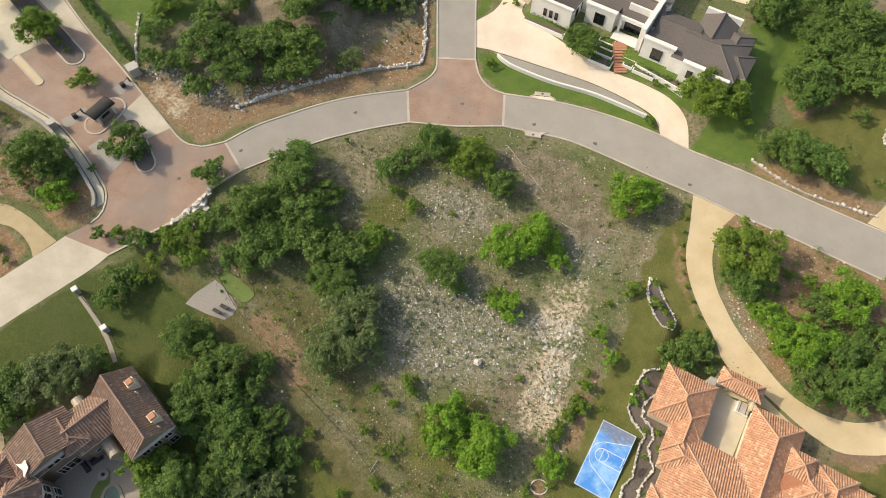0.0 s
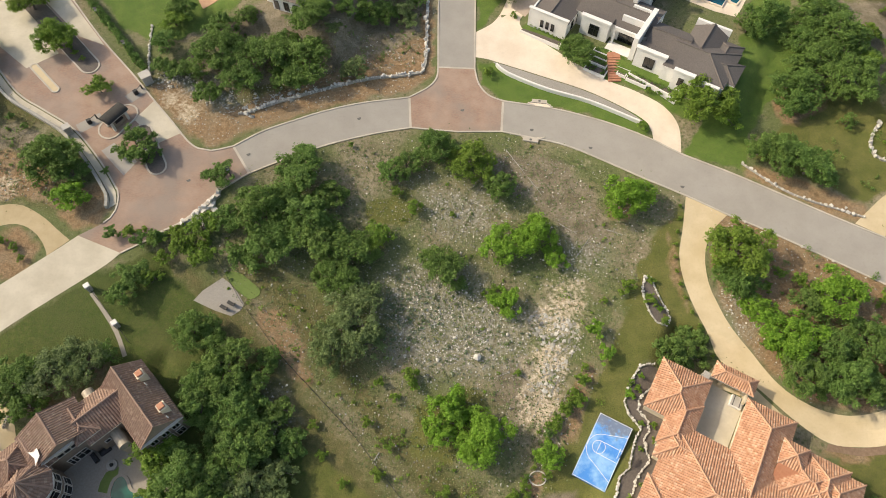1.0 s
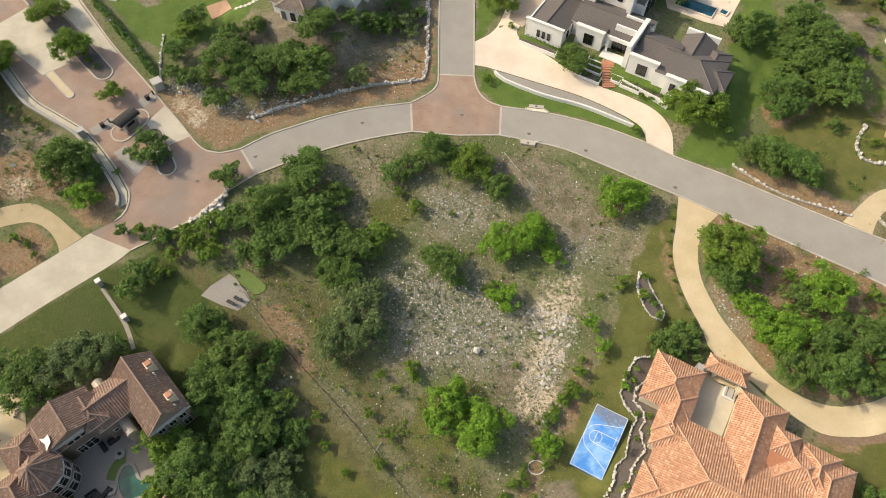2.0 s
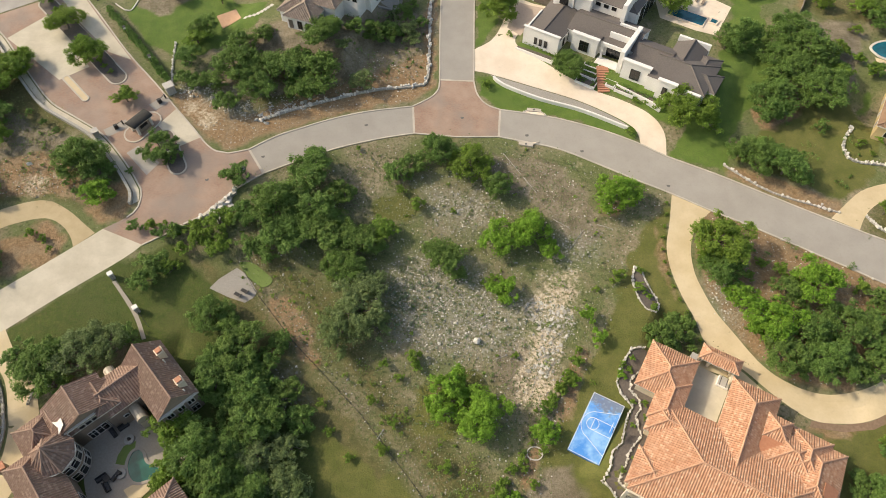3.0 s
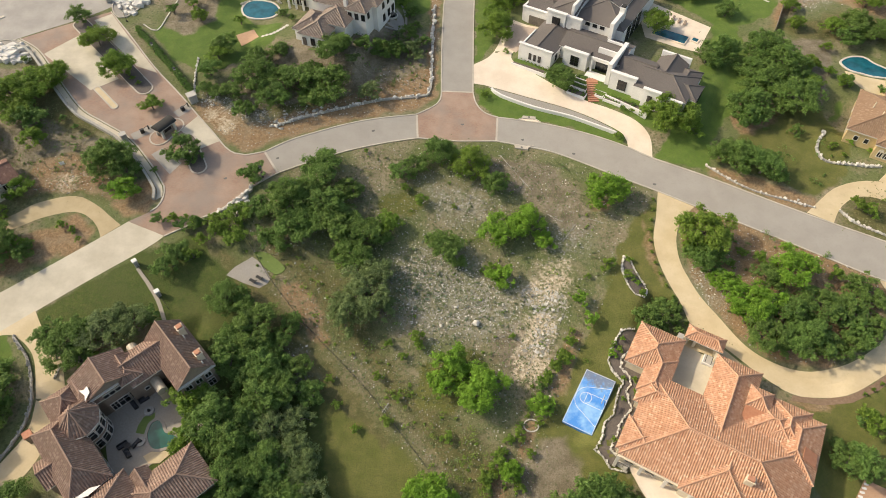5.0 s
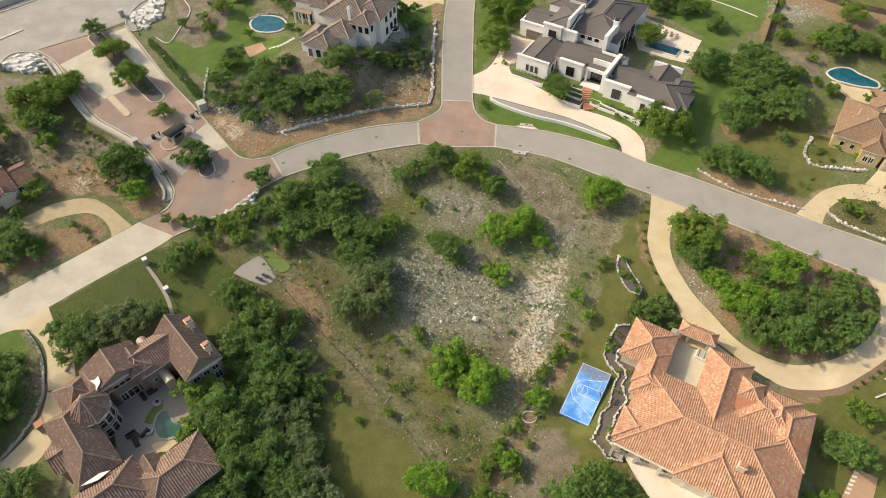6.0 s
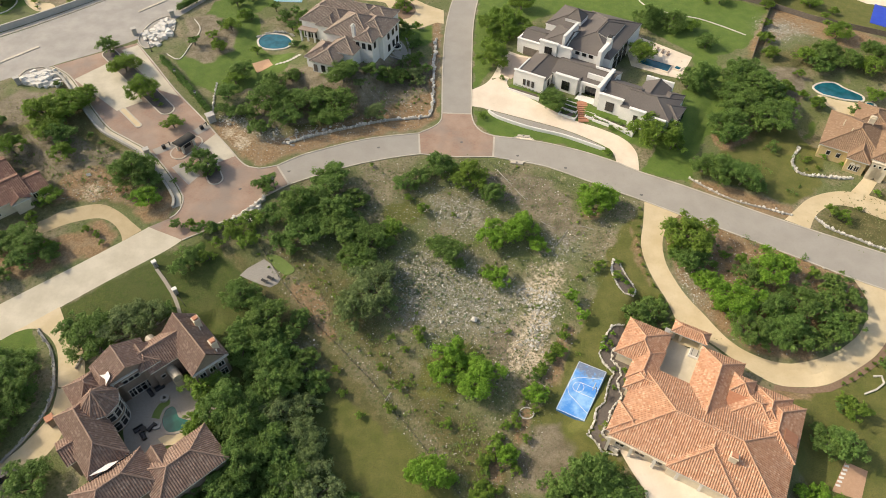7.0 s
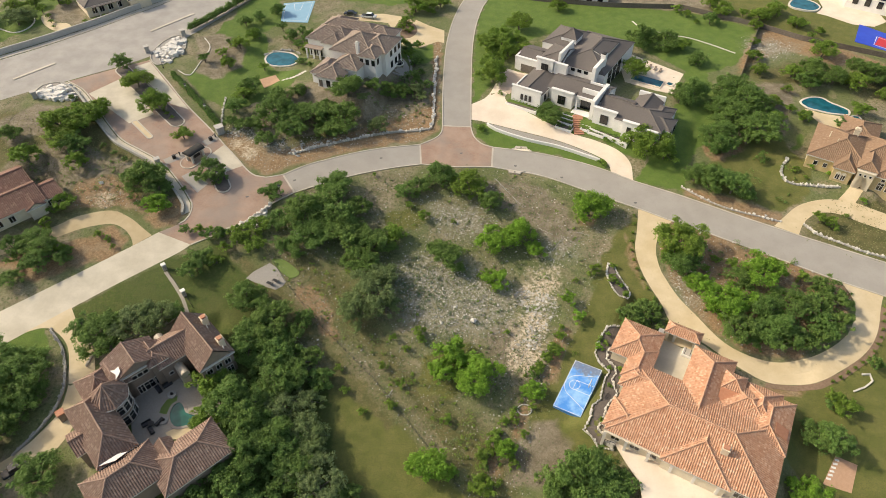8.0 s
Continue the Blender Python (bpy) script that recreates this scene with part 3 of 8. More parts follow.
# ---------------------------------------------------------------- roads and drives
KERB_NORTH = curve_through([(-7.8, 95.0), (-18.2, 93.1), (-26.4, 90.6), (-34.4, 87.2), (-39.6, 84.7), (-45.1, 80.9)])
KERB_SOUTH = curve_through([(-7.2, 87.0), (-15.0, 85.3), (-24.4, 82.4), (-31.6, 79.3), (-36.0, 77.2), (-41.1, 74.6)])
ENTRY_EAST = curve_through([(-45.1, 80.9), (-49.6, 79.6), (-52.3, 80.0), (-54.8, 81.7), (-58.7, 86.2), (-63.9, 92.0), (-69.2, 98.1), (-78.5, 108.2), (-88.1, 120.3), (-96.0, 130.0)])
ENTRY_SOUTH = curve_through([(-41.1, 74.6), (-47.0, 70.0), (-51.5, 64.9), (-56.5, 61.0), (-64.3, 56.2)])
ENTRY_WEST = curve_through([(-73.2, 59.6), (-67.6, 63.6), (-66.8, 68.2), (-68.3, 71.2), (-72.8, 77.2), (-78.8, 83.5), (-85.9, 87.9), (-92.3, 91.8), (-98.4, 98.4), (-105.2, 106.8), (-110.9, 113.3), (-117.0, 117.2)])
EAST_UPPER = curve_through([(13.6, 94.4), (22.9, 92.8), (29.8, 91.0), (38.0, 88.0), (45.7, 84.2), (51.4, 80.6), (62.9, 74.9), (78.7, 66.2), (88.3, 61.2), (98.0, 56.4), (110, 50.5), (130, 41), (160, 28)])
EAST_LOWER = curve_through([(12.8, 86.4), (19.6, 84.8), (27.0, 82.8), (36.7, 78.0), (43.0, 74.6), (51.1, 70.5), (59.1, 66.0), (67.7, 61.6), (84.9, 52.0), (94.5, 46.6), (105, 41.4), (125, 32), (155, 19)])
NORTH_LEFT = curve_through([(-1.3, 103.6), (-1.2, 124.3), (-0.2, 148.3), (2.8, 169.0), (8.0, 187), (20, 212), (40, 240)])
NORTH_RIGHT = curve_through([(7.2, 103.4), (8.0, 131.0), (9.2, 152.5), (11.9, 170.6), (16.3, 185), (28, 208), (48, 234)])
JUNCTION_W = curve_through([(-7.8, 95.0), (-3.4, 98.0), (-1.6, 100.6), (-1.3, 103.6)], 0.8)
JUNCTION_E = curve_through([(7.2, 103.4), (8.0, 99.2), (10.2, 96.0), (13.6, 94.4)], 0.8)
SW_UPPER = curve_through([(-150, 0), (-120, 23), (-93.3, 43.4), (-79.4, 54.4), (-73.2, 59.6)])
SW_LOWER = curve_through([(-145, -9), (-115, 14.6), (-90.7, 34.4), (-79.5, 43.6), (-67.6, 52.9), (-64.3, 56.2)])

ribbon("road_west", KERB_NORTH, KERB_SOUTH, 0.05, M_ROAD, "grey concrete road curving past the empty lot", "road")
ribbon("road_east", EAST_UPPER, EAST_LOWER, 0.05, M_ROAD, "grey concrete road running downhill past the houses", "road")
ribbon("road_north", NORTH_LEFT, NORTH_RIGHT, 0.05, M_ROAD, "grey concrete side road between the front gardens", "road")
sheet("road_junction", JUNCTION_W + JUNCTION_E + [(12.8, 86.4), (3.0, 86.2), (-7.2, 87.0)], 0.06, M_BRICK, "red brick paved junction of the two roads", "road")
sheet("road_entry", ENTRY_EAST + ENTRY_WEST[::-1] + ENTRY_SOUTH[::-1], 0.05, M_BRICK, "red brick paved entry court behind the gate", "road")
ribbon("road_southwest", SW_UPPER, SW_LOWER, 0.052, M_CREAM, "pale cream concrete road beside the lawn", "road")
ARTERY_LOW = curve_through([(-240, 30), (-180, 76), (-133.5, 107.3), (-117.0, 117.6), (-97.3, 131.4), (-86, 148), (-72, 176), (-60, 205), (-40, 260)])
ARTERY_UP = curve_through([(-250, 48), (-190, 94), (-142.7, 128), (-124.6, 143.2), (-111.6, 157.1), (-97, 176), (-84, 205), (-64, 260)])
ribbon("road_artery", ARTERY_UP, ARTERY_LOW, 0.045, M_ARTERY, "wide pale concrete main road behind the gate", "road")
sheet("road_apron", [(-108.6, 111.4), (-92.4, 98.6), (-86.4, 103.0), (-96.4, 115.0), (-101.4, 119.6)], 0.065, M_CREAM, "pale concrete panel in the brick entry drive", "road")
sheet("road_lane", [(-77.0, 105.8), (-88.4, 119.8), (-95.5, 129.0), (-99.5, 126), (-92.0, 117), (-83.0, 108.0)], 0.065, M_CREAM, "pale concrete exit lane beside the hedge", "road")
sheet("road_panel", [(-63.5, 91.3), (-56.5, 83.6), (-61.0, 80.8), (-66.8, 86.5)], 0.065, M_CREAM, "pale concrete panel beside the planted island", "road")
sheet("road_panel_west", [(-72.2, 78.6), (-70.0, 80.6), (-64.4, 76.4), (-66.6, 73.0)], 0.065, M_ARTERY, "pale concrete panel on the entry side of the island", "road")

DRIVE_OUT = curve_through([(51.1, 70.5), (49.4, 63.0), (47.9, 57.3), (48.2, 51.1), (49.9, 44.8), (52.0, 39.9), (54.0, 36.0), (59.3, 31.4), (64.6, 25.3), (69.7, 21.0), (75.0, 20.2), (80.6, 20.6), (86.2, 23.0), (93.2, 27.1), (98.0, 32.2), (101.8, 39.4), (103.4, 42.0)])
DRIVE_IN = curve_through([(59.1, 66.0), (55.2, 62.2), (53.1, 57.2), (52.9, 51.6), (53.9, 47.6), (55.9, 42.4), (59.9, 36.2), (65.4, 30.0), (71.2, 26.6), (77.0, 25.8), (84.0, 27.6), (91.4, 32.2), (95.6, 38.4), (96.0, 42.6), (95.0, 46.3)])
ribbon("driveway_east", DRIVE_OUT, DRIVE_IN, 0.055, M_DRIVE, "tan concrete driveway sweeping round a planted bed", "driveway")
WD_UP = curve_through([(7.6, 114.2), (13.0, 118.6), (16.6, 127.5), (20.0, 134.0)]) + [(27.5, 131.0)] + curve_through([(23.5, 124.0), (18.2, 116.5), (26.1, 109.0), (36.1, 101.0), (43.5, 97.1), (49.3, 92.9), (52.0, 87.5), (51.5, 80.7)])
WD_LOW = curve_through([(7.4, 106.8), (10.3, 106.2), (21.5, 101.9), (32.4, 97.4), (40.7, 92.4), (45.4, 88.3), (46.0, 84.2)])
sheet("driveway_north", WD_UP + WD_LOW[::-1], 0.055, M_PINK, "pale pinkish concrete driveway in front of the white house", "driveway")
LD_R = curve_through([(-87.3, 37.4), (-83.6, 32.1), (-80.2, 29.0), (-77.4, 23.8), (-76.7, 17.6), (-76.5, 12.8), (-78.1, 6.1), (-82.3, 0.7), (-90, -6)])
LD_L = curve_through([(-95.6, 30.6), (-90.7, 32.0), (-85.2, 28.2), (-82.2, 21.0), (-81.0, 13.3), (-83.1, 8.4), (-86.0, 4.3), (-93, -2)])
ribbon("driveway_west", LD_R, LD_L, 0.055, M_DRIVE, "tan concrete driveway down to the brown roofed house", "driveway")
LOOP_O = curve_through([(-112, 54), (-99.2, 60.6), (-95.3, 63.6), (-87.3, 66.0), (-81.8, 64.0), (-77.0, 60.4), (-74.6, 58.6)])
LOOP_I = curve_through([(-112, 50), (-99.0, 56.4), (-92.4, 60.0), (-85.6, 61.7), (-81.2, 59.6), (-78.8, 56.4), (-78.4, 55.2)])
ribbon("driveway_loop", LOOP_O, LOOP_I, 0.055, M_LOOP, "curved tan driveway through bare red soil", "driveway")
YD_O = curve_through([(84.6, 63.6), (87.9, 66.4), (92.6, 70.1), (97.7, 71.9), (102.5, 72.2), (108, 70.8), (116, 66), (130, 60), (150, 52)])
YD_I = curve_through([(89.9, 60.6), (91.2, 62.8), (93.4, 65.4), (97.2, 67.6), (102.0, 67.2), (107.8, 63.6), (116, 59.5), (130, 54), (150, 46)])
ribbon("driveway_far_east", YD_O, YD_I, 0.055, M_DRIVE, "tan half-round driveway before the yellow house", "driveway")

for n, line in (("kerb_north", KERB_NORTH[::-1] + JUNCTION_W[1:] + NORTH_LEFT[1:]), ("kerb_south", KERB_SOUTH[::-1] + [(3.0, 86.2)] + EAST_LOWER), ("kerb_east", NORTH_RIGHT[::-1] + JUNCTION_E[1:] + EAST_UPPER[1:]),
                ("kerb_entry", ENTRY_EAST), ("kerb_entry_south", ENTRY_SOUTH), ("kerb_entry_west", ENTRY_WEST[3:])):
    strip(n, line, 0.34, 0.16, M_KERB, "pale concrete kerb along the road", category="kerb")

# ---------------------------------------------------------------- house kit


def slope(verts, faces, uvs, origin, along, up, polygon, period, depth):
    """One roof slope as a sheet of barrel tiles: columns run up the slope, clipped to its outline."""
    origin, along, up = Vector(origin), Vector(along).normalized(), Vector(up).normalized()
    out = along.cross(up)
    us = [p[0] for p in polygon]
    lo, hi = min(us), max(us)
    step = period / 6 if depth else 1.0
    cuts = sorted({lo, hi, *us, *[lo + step * i for i in range(1, int((hi - lo) / step) + 1)]})
    last = None
    for u in cuts:
        ws = []
        for (a, b), (c, d) in zip(polygon, polygon[1:] + polygon[:1]):
            if abs(a - c) < 1e-6:
                if abs(u - a) < 1e-6:
                    ws += [b, d]
            elif min(a, c) - 1e-6 <= u <= max(a, c) + 1e-6:
                ws.append(b + (d - b) * (u - a) / (c - a))
        w0, w1 = min(ws), max(ws)
        rise = depth * abs(math.cos(math.pi * u / period)) if depth else 0.0
        i = len(verts)
        for w in (w0, w1):
            verts.append(tuple(origin + along * u + up * w + out * rise))
            uvs.append((u, w))
        if last is not None:
            faces.append((last, i, i + 1, last + 1))
        last = i


def roof(house, x0, x1, y0, y1, z, pitch, material, axis="x", ends="hh", over=0.6, period=0.44, depth=0.14, cap=True, wall=None, fascia=None):
    """A hipped (h) or gabled (g) roof over a rectangle, with its fascia, gable walls and ridge tiles."""
    x0, x1, y0, y1 = x0 - over, x1 + over, y0 - over, y1 + over
    if axis == "y":
        place = lambda a, b, c: (b, a, c)
        a0, a1, b0, b1 = y0, y1, x0, x1
    else:
        place = lambda a, b, c: (a, b, c)
        a0, a1, b0, b1 = x0, x1, y0, y1
    half, length = (b1 - b0) / 2, a1 - a0
    rise, mid = half * pitch, (b0 + b1) / 2
    hips = [e == "h" for e in ends]
    inset = [min(half, length / max(1, sum(hips))) if h else 0.0 for h in hips]
    r0, r1, top = a0 + inset[0], a1 - inset[1], z + rise
    S = math.hypot(half, rise)

    def add(o, al, up, poly):
        o, al, up = Vector(place(*o)), Vector(place(*al)), Vector(place(*up))
        if al.cross(up).z < 0:
            width = max(p[0] for p in poly)
            o, al, poly = o + al.normalized() * width, -al, [(width - p[0], p[1]) for p in poly]
        verts, faces, uvs = [], [], []
        slope(verts, faces, uvs, o, al, up, poly, period, depth)
        mesh_part("roof_slope", verts, faces, material, house, uvs=uvs)

    add((a0, b0, z), (1, 0, 0), (0, half, rise), [(0, 0), (length, 0), (r1 - a0, S), (r0 - a0, S)])
    add((a1, b1, z), (-1, 0, 0), (0, -half, rise), [(0, 0), (length, 0), (a1 - r0, S), (a1 - r1, S)])
    for k, (a, r, sign) in enumerate(((a0, r0, 1), (a1, r1, -1))):
        if hips[k]:
            E_ = math.hypot(inset[k], rise)
            add((a, b1 if sign > 0 else b0, z), (0, -sign, 0), (sign * inset[k], 0, rise), [(0, 0), (2 * half, 0), (half, E_)])
    fa = bmesh.new()
    c0, c1 = place(a0, b0, 0), place(a1, b1, 0)
    box(fa, min(c0[0], c1[0]) + 0.03, max(c0[0], c1[0]) - 0.03, min(c0[1], c1[1]) + 0.03, max(c0[1], c1[1]) - 0.03, z - 0.28, z - 0.03)
    part("fascia", fa, fascia or M_TRIM, house)
    for k, (a, sign) in enumerate(((a0, 1), (a1, -1))):
        if not hips[k]:
            bm = bmesh.new()
            i = a + sign * over * 0.9
            pts = [place(i, b0 + over, z - 0.3), place(i, b1 - over, z - 0.3), place(i, mid, top - over * pitch - 0.05)]
            back = [place(i + sign * 0.3, b0 + over, z - 0.3), place(i + sign * 0.3, b1 - over, z - 0.3), place(i + sign * 0.3, mid, top - over * pitch - 0.05)]
            p, q = [bm.verts.new(c) for c in pts], [bm.verts.new(c) for c in back]
            for f in (p, q[::-1], (p[0], q[0], q[1], p[1]), (p[1], q[1], q[2], p[2]), (p[2], q[2], q[0], p[0])):
                bm.faces.new(f)
            bmesh.ops.recalc_face_normals(bm, faces=bm.faces)
            part("gable_wall", bm, wall or M_STUCCO, house)
    if cap:
        lines = [((r0, mid, top), (r1, mid, top))] if r1 - r0 > 0.3 else []
        for k, (a, r) in enumerate(((a0, r0), (a1, r1))):
            if hips[k]:
                lines += [((a, b0, z), (r, mid, top)), ((a, b1, z), (r, mid, top))]
        for a, b in lines:
            bm = bmesh.new()
            a, b = Vector(place(*a)), Vector(place(*b))
            rod(bm, a + Vector((0, 0, depth)), b + Vector((0, 0, depth)), 0.17, sides=7)
            part("ridge_tiles", bm, cap if cap is not True else material, house)


def walls(house, x0, x1, y0, y1, z1, material, z0=-2.5, name="wall"):
    """Four outer walls of real thickness round a wing."""
    bm, t = bmesh.new(), 0.3
    box(bm, x0, x1, y0, y0 + t, z0, z1), box(bm, x0, x1, y1 - t, y1, z0, z1)
    box(bm, x0, x0 + t, y0 + t, y1 - t, z0, z1), box(bm, x1 - t, x1, y0 + t, y1 - t, z0, z1)
    return part(name, bm, material, house)


def wing(house, x0, x1, y0, y1, z, pitch, tiles, wall, axis="x", ends="hh", **k):
    walls(house, x0, x1, y0, y1, z - 0.05, wall)
    roof(house, x0, x1, y0, y1, z, pitch, tiles, axis, ends, wall=wall, **k)


def window(house, x, y, z, w, h, turn, bars=1, frame_material=None, name="window"):
    """A window: a frame that stands proud of the wall, bars and a dark pane. turn: 0 looks to -y."""
    m = pose(x, y, z, 0, 0, turn)
    fm, f, bm = frame_material or M_TRIM, 0.11, bmesh.new()
    rings = []
    for dy, e in ((-0.09, f), (-0.09, 0), (0.04, 0), (0.04, f)):
        rings.append([bm.verts.new(m @ Vector((sx * (w / 2 + e), dy, h / 2 + sz * (h / 2 + e)))) for sx, sz in ((-1, -1), (1, -1), (1, 1), (-1, 1))])
    for a, b in zip(rings, rings[1:] + rings[:1]):
        for i in range(4):
            bm.faces.new((a[i], a[(i + 1) % 4], b[(i + 1) % 4], b[i]))
    bmesh.ops.recalc_face_normals(bm, faces=bm.faces)
    fr = part(name, bm, fm, house)

    def piece(n, material, *a, label=""):
        b = boxed(*a)
        bmesh.ops.transform(b, matrix=m, verts=b.verts)
        part(n, b, material, fr, label)

    for i in range(bars):
        u = -w / 2 + w * (i + 1) / (bars + 1)
        piece("bar", fm, u - 0.045, u + 0.045, -0.07, 0.03, 0, h)
    if h > 1.9:
        piece("bar", fm, -w / 2, w / 2, -0.06, 0.028, h * 0.62, h * 0.62 + 0.07)
    piece("pane", M_GLASS, -w / 2, w / 2, -0.03, 0.02, 0, h, label="dark reflecting pane")


def door(house, x, y, z, w, h, turn, material=None):
    m = pose(x, y, z, 0, 0, turn)
    bm = bmesh.new()
    box(bm, -w / 2, w / 2, -0.06, 0.03, 0, h)
    for i in range(4):
        box(bm, -w / 2 + 0.1, w / 2 - 0.1, -0.09, -0.05, h * i / 4 + 0.06, h * (i + 1) / 4 - 0.06)
    bmesh.ops.transform(bm, matrix=m, verts=bm.verts)
    part("garage_door" if w > 2 else "door", bm, material or M_WOOD, house, "dark panelled door")


def chimney(house, x, y, z0, z1, w, d, material, cap_material):
    bm = boxed(x - w / 2, x + w / 2, y - d / 2, y + d / 2, z0, z1)
    box(bm, x - w / 2 - 0.12, x + w / 2 + 0.12, y - d / 2 - 0.12, y + d / 2 + 0.12, z1, z1 + 0.2)
    c = part("chimney", bm, material, house)
    part("chimney_cap", boxed(x - w * 0.42, x + w * 0.42, y - d * 0.42, y + d * 0.42, z1 + 0.2, z1 + 0.6, 0.05), cap_material, c)


# ---------------------------------------------------------------- the orange roofed house
def build_east_house():
    h = thing("house", pose(55, 18, -0.9, 0, 0, -30), "sprawling cream stucco house under orange clay barrel tiles", "house")
    E0, P, T, W = 3.3, 0.33, M_TILE_O, M_STUCCO
    wing(h, -14.4, 16.4, -20.0, -2.0, E0, P, T, W)
    wing(h, -20.1, -11.8, -1.0, 8.4, E0, P * 1.1, T, W, "y")
    wing(h, -16.0, -11.6, -6.0, 3.0, E0, P * 1.25, T, W, "y", "hh")
    wing(h, -15.6, -7.0, -8.6, -3.2, E0 + 0.1, P * 1.2, T, W)
    wing(h, -15.2, -9.0, -19.2, -13.0, E0 + 0.05, P, T, W)
    wing(h, -4.0, 3.8, -8.0, 8.6, E0, P * 1.5, T, W, "y", "gh")
    wing(h, 3.0, 13.6, -5.5, 4.2, E0 + 0.1, P * 1.15, T, W)
    wing(h, 7.6, 13.9, -4.0, 4.4, E0 + 0.4, P * 1.4, T, W, "y")
    wing(h, 9.0, 16.6, -8.5, 3.6, E0 + 0.15, P * 1.25, T, W, "y")
    wing(h, -3.0, 9.0, -20.8, -11.0, E0 + 0.1, P * 1.05, T, W, "y", "hg")
    # low tower with a copper-coloured slope, bay at the east end
    wing(h, 3.0, 6.7, 0.3, 4.4, E0 + 1.4, P * 1.5, T, W, over=0.35)
    bm = boxed(-2.1, 2.1, -1.7, 1.7, 0, 0.12)
    bmesh.ops.transform(bm, matrix=pose(4.8, -1.6, E0 + 0.95, 20.8, 0, 0), verts=bm.verts)
    part("copper_roof", bm, M_COPPER, h, "smooth copper roof panel")
    bm = boxed(-1.4, 1.4, -1.3, 1.3, 0, 0.12)
    bmesh.ops.transform(bm, matrix=pose(15.4, -4.4, E0 + 1.15, 0, 22.0, 0), verts=bm.verts)
    part("copper_roof", bm, M_COPPER, h, "smooth copper roof panel")
    part("pier", boxed(-13.0, -11.8, 9.1, 10.6, -1, 3.0), M_GREYSTONE, h, "grey stone pier of the courtyard wall")
    part("courtyard_wall", boxed(-11.8, -11.4, 8.4, 10.4, -1, 2.2), M_STUCCO, h)
    part("courtyard_wall", boxed(-4.8, -4.4, 8.6, 10.4, -1, 2.2), M_STUCCO, h)
    chimney(h, 6.6, -15.0, 0.5, E0 + 3.4, 1.4, 1.1, M_STUCCO, M_TERRACOTTA)
    # court gate house
    g = thing("gate_house", pose(55, 18, -0.7, 0, 0, -30), "small gatehouse with an orange tiled roof over the courtyard entrance", "gatehouse")
    for x in (-11.2, -9.6, -5.2, -4.4):
        part("pier", boxed(x, x + 0.6, 10.6, 12.5, -1, 3.1), M_STUCCO, g)
    roof(g, -11.1, -4.4, 10.4, 12.7, 3.2, 0.55, T)
    # windows and doors of the sides that face the gardens
    for x, w in ((-12.5, 1.6), (-8.5, 1.8), (-5.0, 1.8), (0.0, 2.4), (4.0, 2.4), (11.5, 1.8)):
        window(h, x, -20.05, 0.6, w, 2.0, 0)
    for y in (1.0, 4.0, 7.0):
        window(h, -20.15, y, 0.8, 1.3, 1.7, -90)
    for y in (-17.0, -11.0, -6.0):
        window(h, -15.75 if y > -10 else -14.45, y, 0.8, 1.3, 1.7, -90)
    for x in (-2.0, 1.5):
        window(h, x, 8.65, 0.8, 1.4, 1.6, 180)
    for x in (9.2, 11.6):
        window(h, x, 4.45, 0.8, 1.2, 1.6, 180)
    for y in (-6, -2, 1.5):
        window(h, 16.65, y, 0.8, 1.4, 1.6, 90)
    for x in (-14.6, -10.2, -5.6, -1.0, 3.4, 7.8):
        bm = boxed(x - 0.28, x + 0.28, -21.0, -20.45, -2.5, 3.1)
        part("column", bm, M_TRIM, h)
    part("porch_beam", boxed(-14.9, 8.1, -20.9, -20.5, 2.85, 3.12), M_STUCCO, h)
    # courtyard
    sheet("bed_drive", [(69.7, 20.8), (75.0, 20.0), (80.6, 20.4), (86.2, 22.8), (93.2, 26.9), (98.0, 32.0), (101.8, 39.2), (103.0, 38.4), (99.3, 31.2), (94.1, 25.7), (86.8, 21.4), (80.8, 19.0), (75.0, 18.6), (69.0, 19.6)], 0.04, M_LITTER, "brown mulch strip along the driveway", "bed")
    strip("bed_edge", curve_through([(87.3, 18.3), (90.0, 19.2), (92.2, 20.6), (92.3, 22.2), (90.6, 22.2)]), 0.35, 0.3, M_STONE, "pale curved stone edging of a bed in the lawn", category="edging")
    sheet("drive_apron", [(50.9, 34.2), (52.6, 36.0), (54.5, 34.1), (57.2, 32.5), (59.35, 30.55), (61.75, 27.5), (63.6, 25.2), (61.8, 25.0), (59.4, 28.2), (54.0, 30.4), (50.7, 31.7)], 0.07, M_DRIVE, "tan concrete apron round the gatehouse", "drive", cell=1.0)
    tub = thing("hot_tub", pose(54.6, 28.3, ground_z(54.6, 28.3) + 0.1, 0, 0, -30), "square white hot tub under a dark grey cover", "hot tub")
    part("shell", boxed(-1.15, 1.15, -1.15, 1.15, 0.0, 0.75, 0.08), M_WHITE, tub)
    part("cover", boxed(-1.02, 1.02, -1.02, 1.02, 0.75, 0.86, 0.04), M_GREYWALL, tub, "dark grey padded cover")
    for k in (-1, 1):
        part("cover_strap", boxed(k * 0.6 - 0.06, k * 0.6 + 0.06, -1.06, 1.06, 0.862, 0.88), M_BLACK, tub)
    sheet("courtyard", [(44.9, 22.4), (50.6, 19.0), (56.4, 28.4), (50.3, 32.4)], 0.10, M_CREAM, "pale concrete courtyard between the house wings", "courtyard")
    sheet("terrace_south", [(33.5, 8.8), (40.6, 3.6), (60, -8), (57, -26), (40, -22), (37.2, -8), (37.6, -1.5), (35.8, 2.4)], 0.14, M_PINK, "wide pale concrete terrace along the house", "terrace", level=-1.4)


build_east_house()


